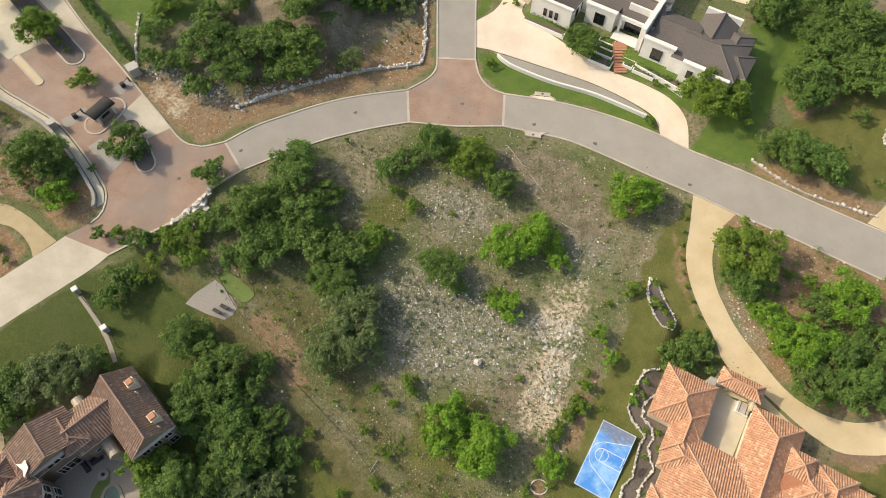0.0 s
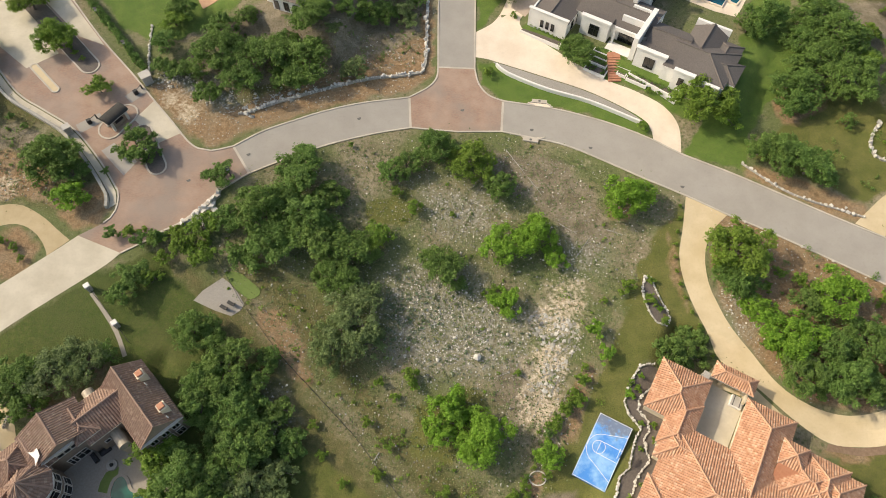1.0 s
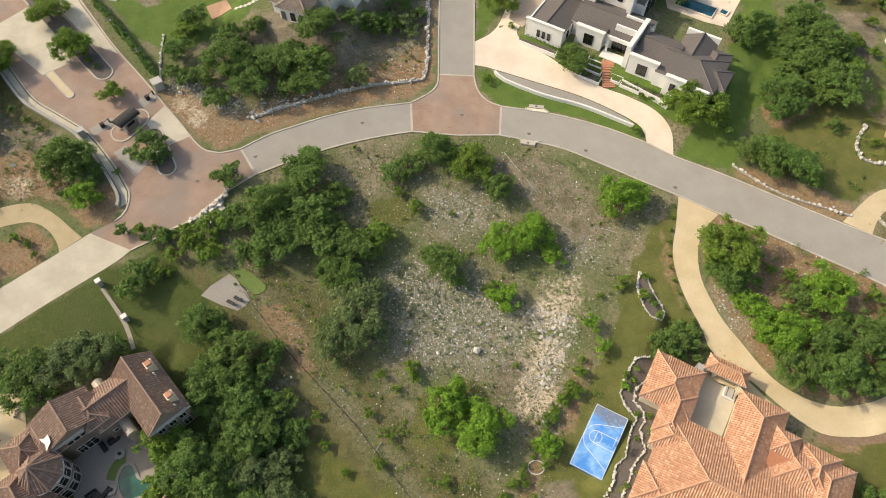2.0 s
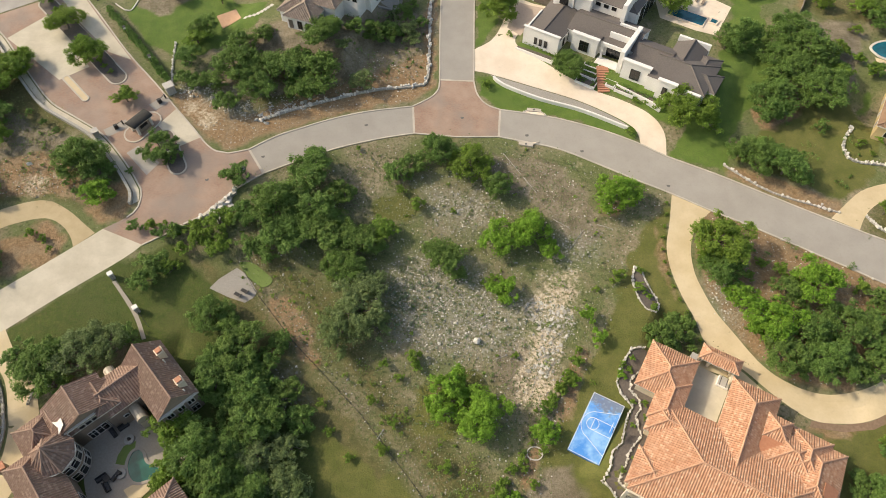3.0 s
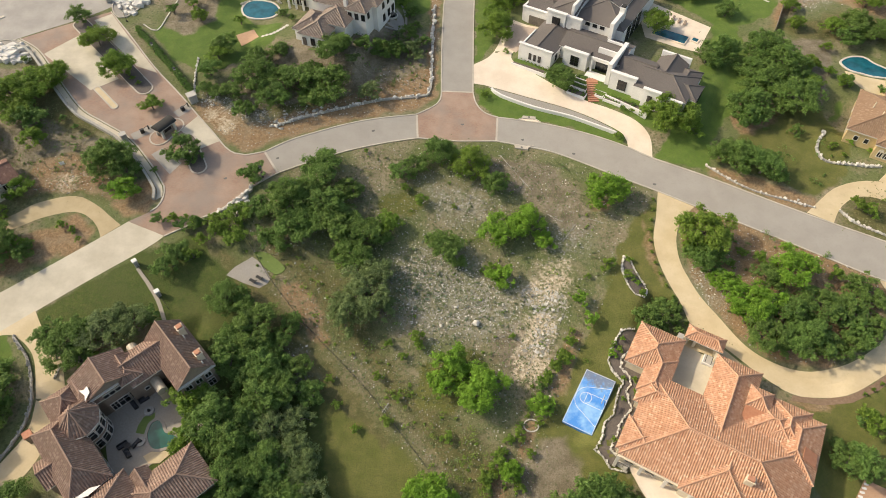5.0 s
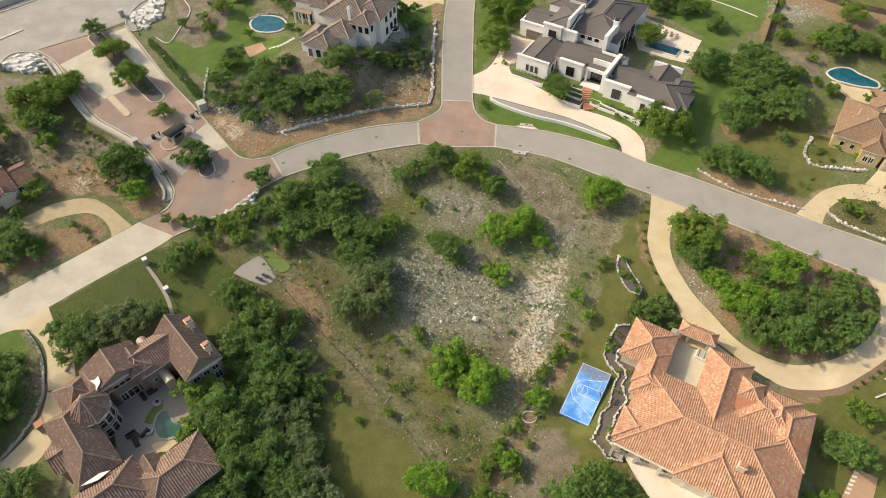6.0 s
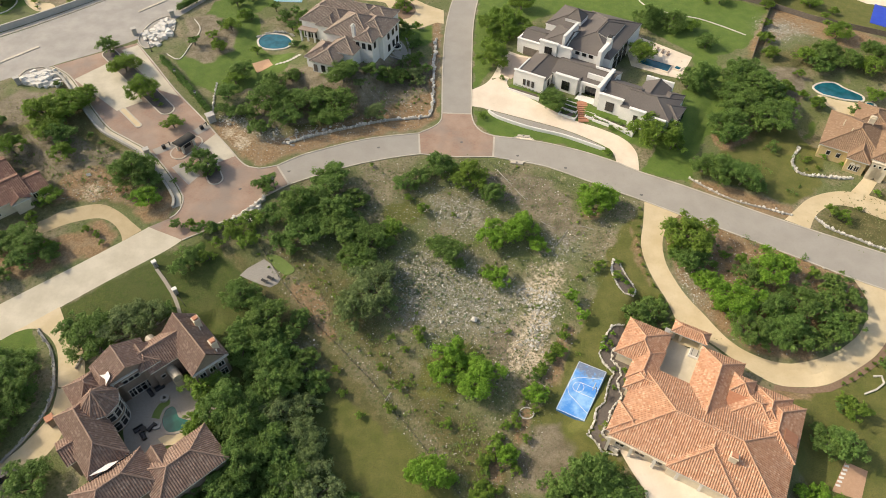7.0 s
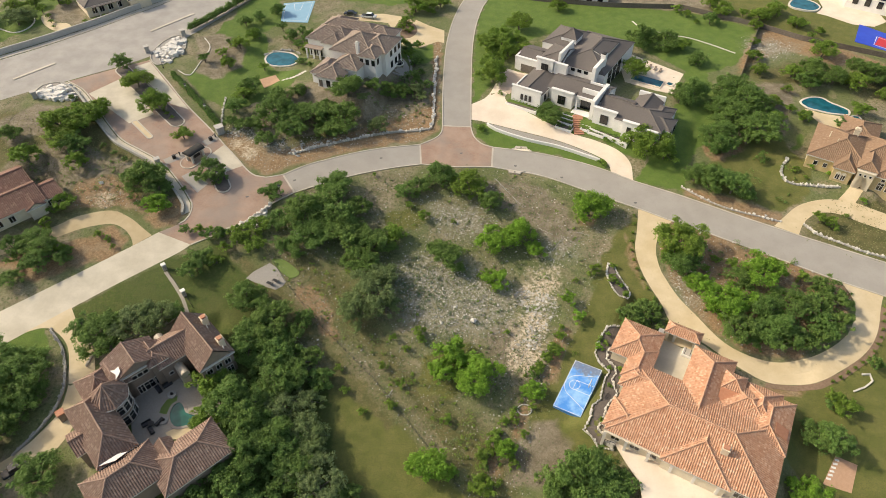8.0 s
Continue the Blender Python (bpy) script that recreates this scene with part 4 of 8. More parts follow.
# ---------------------------------------------------------------- the brown roofed house
def build_west_house():
    h = thing("house", pose(-58, 15, 0.2, 0, 0, -47), "large taupe stucco house under brown clay barrel tiles", "house")
    T, W = M_TILE_B, M_TAUPE

    def range_(x0, x1, y0, y1, z, pitch, axis="x", ends="hh"):
        """A wing given by its eaves."""
        wing(h, x0 + 0.5, x1 - 0.5, y0 + 0.5, y1 - 0.5, z, pitch, T, W, axis, ends, over=0.5, depth=0.15, period=0.46)

    range_(-12.1, 2.3, 7.0, 15.2, 6.2, 0.95, "x", "gg")      # bedroom wing with the chimneys
    range_(-12.4, -4.2, 1.0, 11.0, 6.2, 0.62, "y", "gg")     # link to the two-storey block
    range_(-13.3, -6.0, -7.5, 3.3, 7.45, 0.45, "x", "gg")    # two-storey block over the terrace
    range_(-11.4, -5.0, -0.4, 4.0, 7.3, 0.55, "x", "gh")
    range_(-14.0, -5.4, -13.4, -5.6, 5.5, 0.8, "x", "hh")    # entrance wings beside the turret
    range_(-12.6, -6.0, -9.4, -4.0, 5.9, 0.7, "x", "gh")
    range_(-8.5, 8.7, -17.2, -9.3, 5.5, 0.88, "x", "hh")     # long middle range
    range_(-3.3, 3.0, -19.1, -13.0, 4.9, 0.5, "y", "gg")
    range_(8.6, 17.7, -20.9, -7.4, 5.0, 0.68, "y", "hh")     # south range
    range_(12.1, 21.6, -10.2, 3.9, 4.5, 0.52, "y", "hh")     # pool pavilion
    range_(10.4, 15.6, -7.6, -4.0, 4.6, 0.75, "x", "gg")
    # round turret over the bay
    cx, cy, r, n, eave, tip = -4.4, -9.2, 3.95, 8, 7.2, 11.0
    bm = bmesh.new()
    bmesh.ops.create_cone(bm, cap_ends=True, segments=32, radius1=r - 0.5, radius2=r - 0.5, depth=9.4, matrix=Matrix.Translation((cx, cy, 2.4)))
    part("turret_wall", bm, W, h)
    for i in range(n):
        verts, faces, uvs = [], [], []
        a, b = 2 * math.pi * i / n, 2 * math.pi * (i + 1) / n
        p, q = Vector((cx + r * math.cos(a), cy + r * math.sin(a), eave)), Vector((cx + r * math.cos(b), cy + r * math.sin(b), eave))
        top = Vector((cx, cy, tip))
        w = (q - p).length
        slope(verts, faces, uvs, p, q - p, top - (p + q) / 2, [(0, 0), (w, 0), (w / 2, (top - (p + q) / 2).length)], 0.55, 0.15)
        mesh_part("roof_slope", verts, faces, T, h, uvs=uvs)
        part("ridge_tiles", rod(bmesh.new(), p + Vector((0, 0, 0.1)), top + Vector((0, 0, 0.06)), 0.2), T, h)
    bm = bmesh.new()
    bmesh.ops.create_cone(bm, cap_ends=True, segments=24, radius1=r - 0.1, radius2=r - 0.06, depth=0.22, matrix=Matrix.Translation((cx, cy, eave - 0.14)))
    part("fascia", bm, M_TRIM, h)
    for i in range(4):
        a = radians(6 + 25 * i)
        for z, hh in ((0.5, 2.4), (4.0, 2.2)):
            window(h, cx + (r - 0.5) * math.cos(a), cy + (r - 0.5) * math.sin(a), z, 1.2, hh, math.degrees(a) + 90, 0)
    # terrace side of the two-storey block
    for y in (-3.5, -2.3, -1.1):
        window(h, -6.45, y, 5.2, 1.0, 1.0, 90, 0)
    for y, w in ((-3.4, 1.2), (-1.6, 2.0), (0.4, 1.2)):
        window(h, -6.45, y, 0.3, w, 2.3, 90, 1)
    window(h, -4.65, 3.0, 2.6, 0.8, 0.8, 90, 0)
    door(h, -4.65, 5.6, 0.1, 1.9, 2.4, 90)
    for y in (9.0, 11.2, 13.2):
        window(h, 1.85, y, 0.4, 1.4, 2.1, 90)
        window(h, 1.85, y, 3.6, 1.2, 1.4, 90)
    for x in (-10, -6, -2):
        window(h, x, 14.75, 3.2, 1.3, 1.5, 180)
    for x in (2.8, 4.6, 6.4):
        window(h, x, -9.75, 0.4, 1.2, 2.4, 180, 0)
    for y in (-2.6, 0.4):
        door(h, 12.55, y, 0.0, 1.8, 2.4, -90, M_GLASS)
    for x in (14.5, 17.0, 19.5):
        window(h, x, 3.45, 0.5, 1.5, 1.9, 180)
    for x, y in ((-7.9, 14.0), (-0.2, 13.8)):
        chimney(h, x, y, 5.0, 9.5, 1.3, 1.3, M_STUCCO, M_TERRACOTTA)
        part("vent_pipe", rod(bmesh.new(), (x + 1.6, y - 0.3, 7.0), (x + 1.6, y - 0.3, 8.8), 0.12, sides=8), M_WHITE, h, "white vent pipe")
    # barrel-vaulted metal canopies
    for x, y, l, turn, z in ((-3.6, 4.9, 4.6, 0, 3.9), (-12.9, 4.9, 2.4, 0, 5.0)):
        bm = bmesh.new()
        rod(bm, (-l / 2, 0, 0), (l / 2, 0, 0), 1.0, sides=14)
        bmesh.ops.transform(bm, matrix=pose(x, y, z, 0, 0, turn), verts=bm.verts)
        part("vaulted_canopy", bm, M_CREAMCAP, h, "cream metal barrel canopy")
        bm = boxed(-l / 2 + 0.2, l / 2 - 0.2, -0.9, 0.9, -z - 0.5, 0)
        bmesh.ops.transform(bm, matrix=pose(x, y, z, 0, 0, turn), verts=bm.verts)
        part("canopy_base", bm, M_STUCCO, h)
    # loose white underlay lying in two valleys
    for ring in (((-9.2, -6.6, 8.2), (-8.3, -5.7, 8.65), (-8.4, -4.9, 9.0), (-6.9, -5.1, 8.95), (-6.2, -6.6, 8.25), (-7.3, -6.1, 8.45)), ((8.2, -17.0, 5.95), (9.6, -13.8, 6.3), (9.3, -11.4, 6.2), (8.4, -13.0, 6.05))):
        bm = bmesh.new()
        lo = [bm.verts.new(p) for p in ring]
        hi = [bm.verts.new(v.co + Vector((0, 0, 0.14))) for v in lo]
        bm.faces.new(hi), bm.faces.new(lo[::-1])
        for k in range(len(lo)):
            bm.faces.new((lo[k], lo[(k + 1) % len(lo)], hi[(k + 1) % len(lo)], hi[k]))
        bmesh.ops.triangulate(bm, faces=bm.faces[:])
        bmesh.ops.recalc_face_normals(bm, faces=bm.faces)
        part("roof_flashing", bm, M_WHITE, h, "white sheet of roof flashing")
    p = thing("drive_pier", pose(-79.5, 11.2, ground_z(-79.5, 11.2), 0, 0, -47), "square terracotta capped pier beside the tan driveway", "pier")
    part("shaft", boxed(-0.7, 0.7, -0.7, 0.7, -0.5, 2.2), M_TAUPE, p)
    part("cap", boxed(-0.85, 0.85, -0.85, 0.85, 2.2, 2.5, 0.06), M_TERRACOTTA, p, "terracotta cap")


build_west_house()


# ---------------------------------------------------------------- the white house
def build_white_house():
    h = thing("house", pose(40, 108, 12.5, 0, 0, -32), "modern white stucco house with grey shingle roofs and parapets", "house")
    S = M_SHINGLE
    kw = dict(period=1.0, depth=0.0, over=0.15, fascia=M_WHITE, wall=M_WHITE)

    def facade(x0, x1, y, top, deep=1.0, step=0.45):
        """A front wall that rises past the roof behind it, with a projecting coping."""
        front = min(deep, 0.7)
        part("facade_wall", boxed(x0, x1, y, y + front, -3.5, top), M_WHITE, h)
        part("coping", boxed(x0 - 0.25, x1 + 0.25, y - 0.25, y + front + 0.1, top, top + step), M_WHITE, h)
        if deep > front:
            part("return_wall", boxed(x0 + 0.02, x1 - 0.02, y + front, y + deep, -3.5, top - 0.62), M_WHITE, h)
            part("flat_roof", boxed(x0 - 0.08, x1 + 0.08, y + front + 0.1, y + deep + 0.1, top - 0.62, top - 0.5), S, h)

    def block(x0, x1, y0, y1, z, pitch, axis, ends):
        walls(h, x0, x1, y0, y1, z - 0.05, M_WHITE, -3.5)
        roof(h, x0, x1, y0, y1, z, pitch, S, axis, ends, **kw)

    # garage wing behind the forecourt
    block(-28.6, -17.0, 13.5, 24.0, 4.2, 0.3, "x", "gh")
    facade(-28.8, -18.4, 13.3, 4.8, 0.5, 0.25)
    part("facade_wall", boxed(-29.0, -28.5, 13.3, 20.0, -2.5, 5.0), M_WHITE, h)
    door(h, -23.6, 13.25, 0, 6.2, 2.7, 0)
    # wing that reaches forward to the drive
    block(-20.8, -11.6, -3.3, 12.0, 3.5, 0.32, "y", "gg")
    facade(-21.0, -11.4, -3.8, 5.0, 0.45, 0.2)
    part("facade_wall", boxed(-21.2, -20.8, -3.8, 6.0, -2.5, 3.9), M_WHITE, h)
    # two-storey middle
    block(-20.4, -12.6, 12.4, 25.0, 6.6, 0.34, "x", "hg")
    facade(-19.8, -14.2, 9.8, 8.2, 2.6, 0.35)
    facade(-14.0, -9.8, 10.4, 7.6, 1.6, 0.35)
    part("blade_wall", boxed(-13.8, -13.0, 12.6, 22.8, 4.0, 10.1), M_WHITE, h, "tall white parapet fin")
    block(-15.2, 1.4, 14.0, 40.0, 6.0, 0.36, "y", "hh")
    block(-24.5, -12.6, 24.0, 38.5, 6.4, 0.36, "y", "hh")
    block(-10.6, -2.0, 22.0, 34.0, 7.6, 0.36, "y", "gh")
    block(-19.2, -13.9, 26.6, 31.9, 8.4, 0.95, "x", "hh")
    part("blade_wall", boxed(-1.7, -0.6, 11.0, 19.4, -2.5, 9.2), M_WHITE, h, "tall white blade wall beside the chimney")
    chimney(h, -1.15, 18.4, 5.0, 10.4, 1.5, 1.7, M_WHITE, M_DARKROOF)
    # low middle range with the two bay towers and the porch
    block(-12.0, 6.0, 2.6, 13.0, 3.8, 0.34, "x", "gg")
    facade(-9.6, -2.8, 0.2, 4.9, 3.4, 0.4)
    part("porch_roof", boxed(-1.8, 4.0, 1.2, 6.4, 4.15, 4.4), S, h, "grey flat porch roof")
    part("porch_parapet", boxed(-1.8, 4.0, 0.7, 1.2, 3.9, 4.75), M_WHITE, h)
    part("porch_parapet", boxed(-1.4, 3.8, 4.0, 4.5, 3.9, 5.9), M_WHITE, h)
    part("porch_parapet", boxed(-0.6, 3.8, 7.9, 8.4, 3.9, 6.3), M_WHITE, h)
    part("blade_wall", boxed(3.8, 4.9, -2.0, 9.7, -3.0, 6.2), M_WHITE, h, "tall white blade wall beside the porch")
    part("porch_pier", boxed(-1.8, -1.3, 0.7, 1.2, -1.0, 3.9), M_WHITE, h)
    facade(5.3, 12.1, -2.9, 4.9, 3.2, 0.4)
    block(6.0, 14.8, -0.6, 9.0, 3.6, 0.4, "x", "gg")
    # east wing
    block(12.0, 25.6, -3.4, 8.5, 3.6, 0.38, "x", "gh")
    block(13.6, 21.2, 0.0, 12.6, 3.7, 0.48, "y", "hg")
    block(19.4, 25.4, 2.0, 11.4, 3.3, 0.4, "y", "hh")
    block(21.0, 27.4, -1.0, 6.0, 3.2, 0.4, "x", "gh")
    facade(14.9, 19.2, -4.5, 4.4, 1.2, 0.3)
    part("facade_wall", boxed(19.2, 24.8, -4.1, -3.6, -3.5, 3.5), M_WHITE, h)
    part("coping", boxed(19.5, 25.0, -4.3, -3.5, 3.5, 3.75), M_WHITE, h)
    part("facade_wall", boxed(13.4, 21.4, 12.5, 13.2, -2.5, 5.3), M_WHITE, h)
    for x, y, w, z, hh, n in ((-6.2, 0.15, 2.2, 0.9, 2.6, 1), (8.8, -2.95, 2.2, 0.7, 2.6, 1), (16.9, -4.55, 1.0, 1.0, 1.8, 0), (-16.2, -3.85, 0.6, 1.0, 1.7, 0), (-17.6, -3.85, 0.6, 1.0, 1.7, 0), (-14.8, -3.85, 0.6, 1.0, 1.7, 0), (-16.6, 9.15, 2.2, 5.2, 1.9, 1)):
        window(h, x, y, z, w, hh, 0, n, M_BLACK)
    for x in (-9.0, -6.8, -4.6):
        window(h, x, 13.95, 4.9, 1.1, 0.8, 0, 0, M_BLACK)
    for y in (19, 23, 27):
        window(h, 1.45, y, 0.3, 2.8, 2.8, 90, 1, M_BLACK)
        window(h, 1.45, y, 3.7, 2.6, 1.9, 90, 1, M_BLACK)
    for x in (0.4, 2.8):
        window(h, x, 2.55, 0.2, 2.3, 3.2, 0, 1, M_BLACK)
    for y in (0.5, 4.0):
        window(h, 27.45, y, 0.6, 1.8, 2.2, 90, 1, M_BLACK)
    for y in (0.0, 3.0, 6.0):
        window(h, -11.55, y, 0.6, 0.8, 2.0, 90, 0, M_BLACK)


build_white_house()


# ---------------------------------------------------------------- houses further off
def build_tan_house():
    h = thing("house", pose(-30.0, 128.0, 17.2, 0, 0, -22), "white walled two-storey house with taupe tile roofs", "house")
    T, W = M_TILE_T, M_WHITE

    def range_(x0, x1, y0, y1, z, pitch, axis="x", ends="hh"):
        wing(h, x0 + 0.5, x1 - 0.5, y0 + 0.5, y1 - 0.5, z, pitch, T, W, axis, ends, over=0.5, depth=0.16)

    range_(-7.6, 0.6, -13.4, -3.0, 3.3, 0.5, "y")
    range_(-4.8, 3.6, -15.1, -5.0, 3.5, 0.5, "y")
    range_(-2.4, 7.0, -9.6, 0.0, 4.6, 0.5, "y")
    range_(4.8, 11.2, -5.2, 3.0, 7.1, 0.5, "y")
    range_(-6.0, 9.6, -3.6, 11.0, 6.4, 0.5, "y")
    range_(2.4, 12.6, -1.0, 11.0, 7.0, 0.48, "y")
    range_(-18.0, -2.0, 1.9, 12.6, 5.7, 0.55)
    range_(-11.4, -4.6, 0.4, 9.4, 5.9, 0.6, "y")
    range_(-17.0, 4.0, 9.0, 18.0, 6.3, 0.5)
    range_(-1.0, 9.4, 8.6, 17.6, 6.4, 0.45)
    range_(-16.0, -8.0, 10.0, 20.0, 6.1, 0.5, "y")
    chimney(h, 4.0, -2.9, 5.0, 10.1, 0.9, 0.9, M_WHITE, M_TRIM)
    for x in (6.0, 8.0, 10.0):
        window(h, x, -4.75, 4.6, 0.9, 1.6, 0, 1, M_BLACK)
    for x in (-0.6, 1.9):
        window(h, x, -14.65, 0.5, 1.1, 2.0, 0, 1, M_BLACK)
    door(h, -3.2, -14.65, 0.1, 1.2, 2.3, 0)
    for y in (-3.0, 0.6):
        window(h, 10.75, y, 4.6, 0.9, 1.6, 90, 1, M_BLACK)
    for y in (3.4, 6.4, 9.0):
        window(h, 12.15, y, 4.4, 1.0, 1.6, 90, 1, M_BLACK)
        window(h, 12.15, y, 0.6, 1.1, 1.9, 90, 1, M_BLACK)
    for y in (-11.0, -7.0):
        window(h, -7.15, y, 0.6, 1.2, 1.9, -90, 1, M_BLACK)
    for x in (-16.0, -13.6):
        window(h, x, 2.35, 0.3, 1.7, 2.4, 0, 1, M_BLACK)
    # shaded porch between the wings
    for x in (-17.2, -14.8, -12.4):
        part("column", boxed(x - 0.25, x + 0.25, 0.2, 0.7, -0.6, 3.4), M_WHITE, h)
    part("porch_roof", boxed(-17.8, -11.4, -0.1, 2.3, 3.4, 3.65), T, h)


def build_yellow_house():
    h = thing("house", pose(100, 84, 10.1, 0, 0, -32), "yellow stone house with tan clay tile roofs and an arched porch", "house")
    T, W = M_TILE_Y, M_YELLOW

    def range_(x0, x1, y0, y1, z, pitch, axis="x", ends="hh", wall=None):
        wing(h, x0 + 0.5, x1 - 0.5, y0 + 0.5, y1 - 0.5, z, pitch, T, wall or W, axis, ends, over=0.5, depth=0.15)

    range_(-1.7, 13.8, -1.2, 16.6, 4.2, 0.4, "y")
    range_(5.3, 10.8, -3.6, 8.0, 4.1, 0.6, "y", "hg")
    range_(9.0, 30.0, 2.4, 17.0, 4.3, 0.5)
    range_(14.6, 27.0, -2.8, 9.0, 4.5, 0.48)
    range_(4.0, 14.0, 13.0, 25.0, 4.2, 0.4, "y")
    # porch tower with its arch
    range_(10.6, 15.6, -2.6, 5.0, 5.2, 0.55, "y", "hg")
    n, y0, y1 = 14, -3.35, -2.85
    outline = [(11.1, -1.5), (11.8, -1.5)] + [(13.1 - 1.3 * math.cos(math.pi * i / n), 2.0 + 1.3 * math.sin(math.pi * i / n)) for i in range(n + 1)] + [(14.4, -1.5), (15.1, -1.5), (15.1, 4.9), (11.1, 4.9)]
    bm = bmesh.new()
    front, back = ([bm.verts.new((x, y, z)) for x, z in outline] for y in (y0, y1))
    bm.faces.new(front), bm.faces.new(back[::-1])
    for i in range(len(outline)):
        j = (i + 1) % len(outline)
        bm.faces.new((front[j], front[i], back[i], back[j]))
    bmesh.ops.triangulate(bm, faces=[f for f in bm.faces if len(f.verts) > 4])
    bmesh.ops.recalc_face_normals(bm, faces=bm.faces)
    part("arch", bm, M_STUCCO, h, "cream stone arch of the porch")
    part("cornice", boxed(10.9, 15.3, -3.5, -2.7, 4.9, 5.15, 0.04), M_STUCCO, h)
    # Solid near-black block stands in for the shade behind the arch.
    part("porch_shade_block", boxed(11.8, 14.4, -2.84, -2.12, -1.2, 3.4), M_GLASS, h, "near-black block in place of the porch's inner shade")
    for x in (11.9, 13.1, 14.3):
        window(h, x, -3.36, 3.75, 0.5, 0.6, 0, 0, M_TRIM)
    for x in (1.2, 3.6):
        window(h, x, -0.75, 1.6, 0.9, 1.2, 0, 0)
    for x in (7.3, 8.6):
        window(h, x, -3.15, 0.8, 0.9, 1.8, 0, 1)
        bm = bmesh.new()
        rod(bm, (x, -3.2, 2.65), (x, -3.0, 2.65), 0.5, sides=14)
        part("arched_head", bm, M_STUCCO, h)
    for x in (17.4, 19.4, 21.4, 24.0):
        window(h, x, -2.35, 0.6, 1.3, 2.1, 0)
        window(h, x, -2.35, 3.2, 0.8, 0.7, 0, 0)
    for y in (3.0, 7.0, 12.0):
        window(h, -1.25, y, 0.7, 1.0, 1.6, -90)
    chimney(h, 7.9, 11.4, 3.0, 8.2, 1.4, 1.1, M_STUCCO, M_STUCCO)
    for x, y in ((2.0, 8.0), (4.2, 5.0)):
        part("vent_pipe", rod(bmesh.new(), (x, y, 5.0), (x, y, 7.6), 0.13, sides=8), M_STUCCO, h)


def build_far_west_house():
    h = thing("house", pose(-109.4, 69.0, 11.0, 0, 0, 45), "house with a red-brown tile roof beyond the oaks", "house")
    T, W = M_TILE_R, M_STUCCO
    kw = dict(over=0.5)
    wing(h, -17.0, 2.4, -7.1, 3.1, 3.2, 0.42, T, W, "x", "hg", **kw)
    wing(h, 2.4, 6.6, -7.0, 0.6, 2.8, 0.42, T, W, "x", "gg", **kw)
    wing(h, -12.0, 2.4, 0.6, 12.0, 3.3, 0.42, T, W, "x", "hg", **kw)
    wing(h, -2.0, 1.8, -8.4, -2.0, 2.9, 0.5, T, W, "y", "gg", **kw)
    for x in (-12.0, -9.0, -6.0):
        window(h, x, -7.15, 0.7, 1.3, 1.7, 0)
    for x in (3.4, 5.2):
        window(h, x, -7.05, 0.7, 1.0, 1.6, 0)
    for y in (4.0, 8.0):
        window(h, 2.45, y, 0.7, 1.3, 1.7, 90)


def build_distant_houses():
    h = thing("house", pose(-121.0, 166.5, 22.0, 0, 0, 40), "pale house with a grey roof beyond the main road", "house")
    wing(h, -10, 12, -6, 6, 3.4, 0.45, M_SHINGLE, M_STUCCO, depth=0.0)
    wing(h, 4, 11, -9.5, 0, 3.2, 0.45, M_SHINGLE, M_STUCCO, "y", depth=0.0)
    for x in (-7.5, -5.0, -2.0, 1.0):
        window(h, x, -6.05, 0.6, 1.5, 1.9, 0)
    for x in (-6.6, -3.2, 0.2):
        part("porch_post", boxed(x - 0.12, x + 0.12, -7.6, -7.36, -0.6, 3.1), M_TRIM, h, "white porch post")
    part("porch_roof", boxed(-8.4, 2.4, -7.9, -6.0, 3.1, 3.3, 0.03), M_SHINGLE, h)
    g_ = thing("house", pose(50, 186, 15.5, 0, 0, -12), "white walled house with a dark roof beyond the lawn", "house")
    wing(g_, -12, 12, -6, 7, 3.6, 0.4, M_SHINGLE, M_WHITE, depth=0.0)
    for x in (-9, -5, 0, 5, 9):
        window(g_, x, -6.05, 0.6, 1.8, 2.0, 0, 1, M_BLACK)
    k = thing("house", pose(160.5, 172.0, 18.0, 0, 0, -35), "white two-storey house behind the sports court", "house")
    wing(k, -12, 12, -8, 8, 6.2, 0.4, M_SHINGLE, M_WHITE, depth=0.0)
    for x in (-9, -5, -1, 4, 8):
        window(k, x, -8.05, 0.6, 1.6, 2.2, 0, 1, M_BLACK)
        window(k, x, -8.05, 3.6, 1.6, 1.6, 0, 1, M_BLACK)
    for y in (-5, 0, 5):
        window(k, -12.05, y, 0.6, 1.6, 2.2, -90, 1, M_BLACK)


build_distant_houses()
build_tan_house()
build_yellow_house()
build_far_west_house()

# ---------------------------------------------------------------- trees


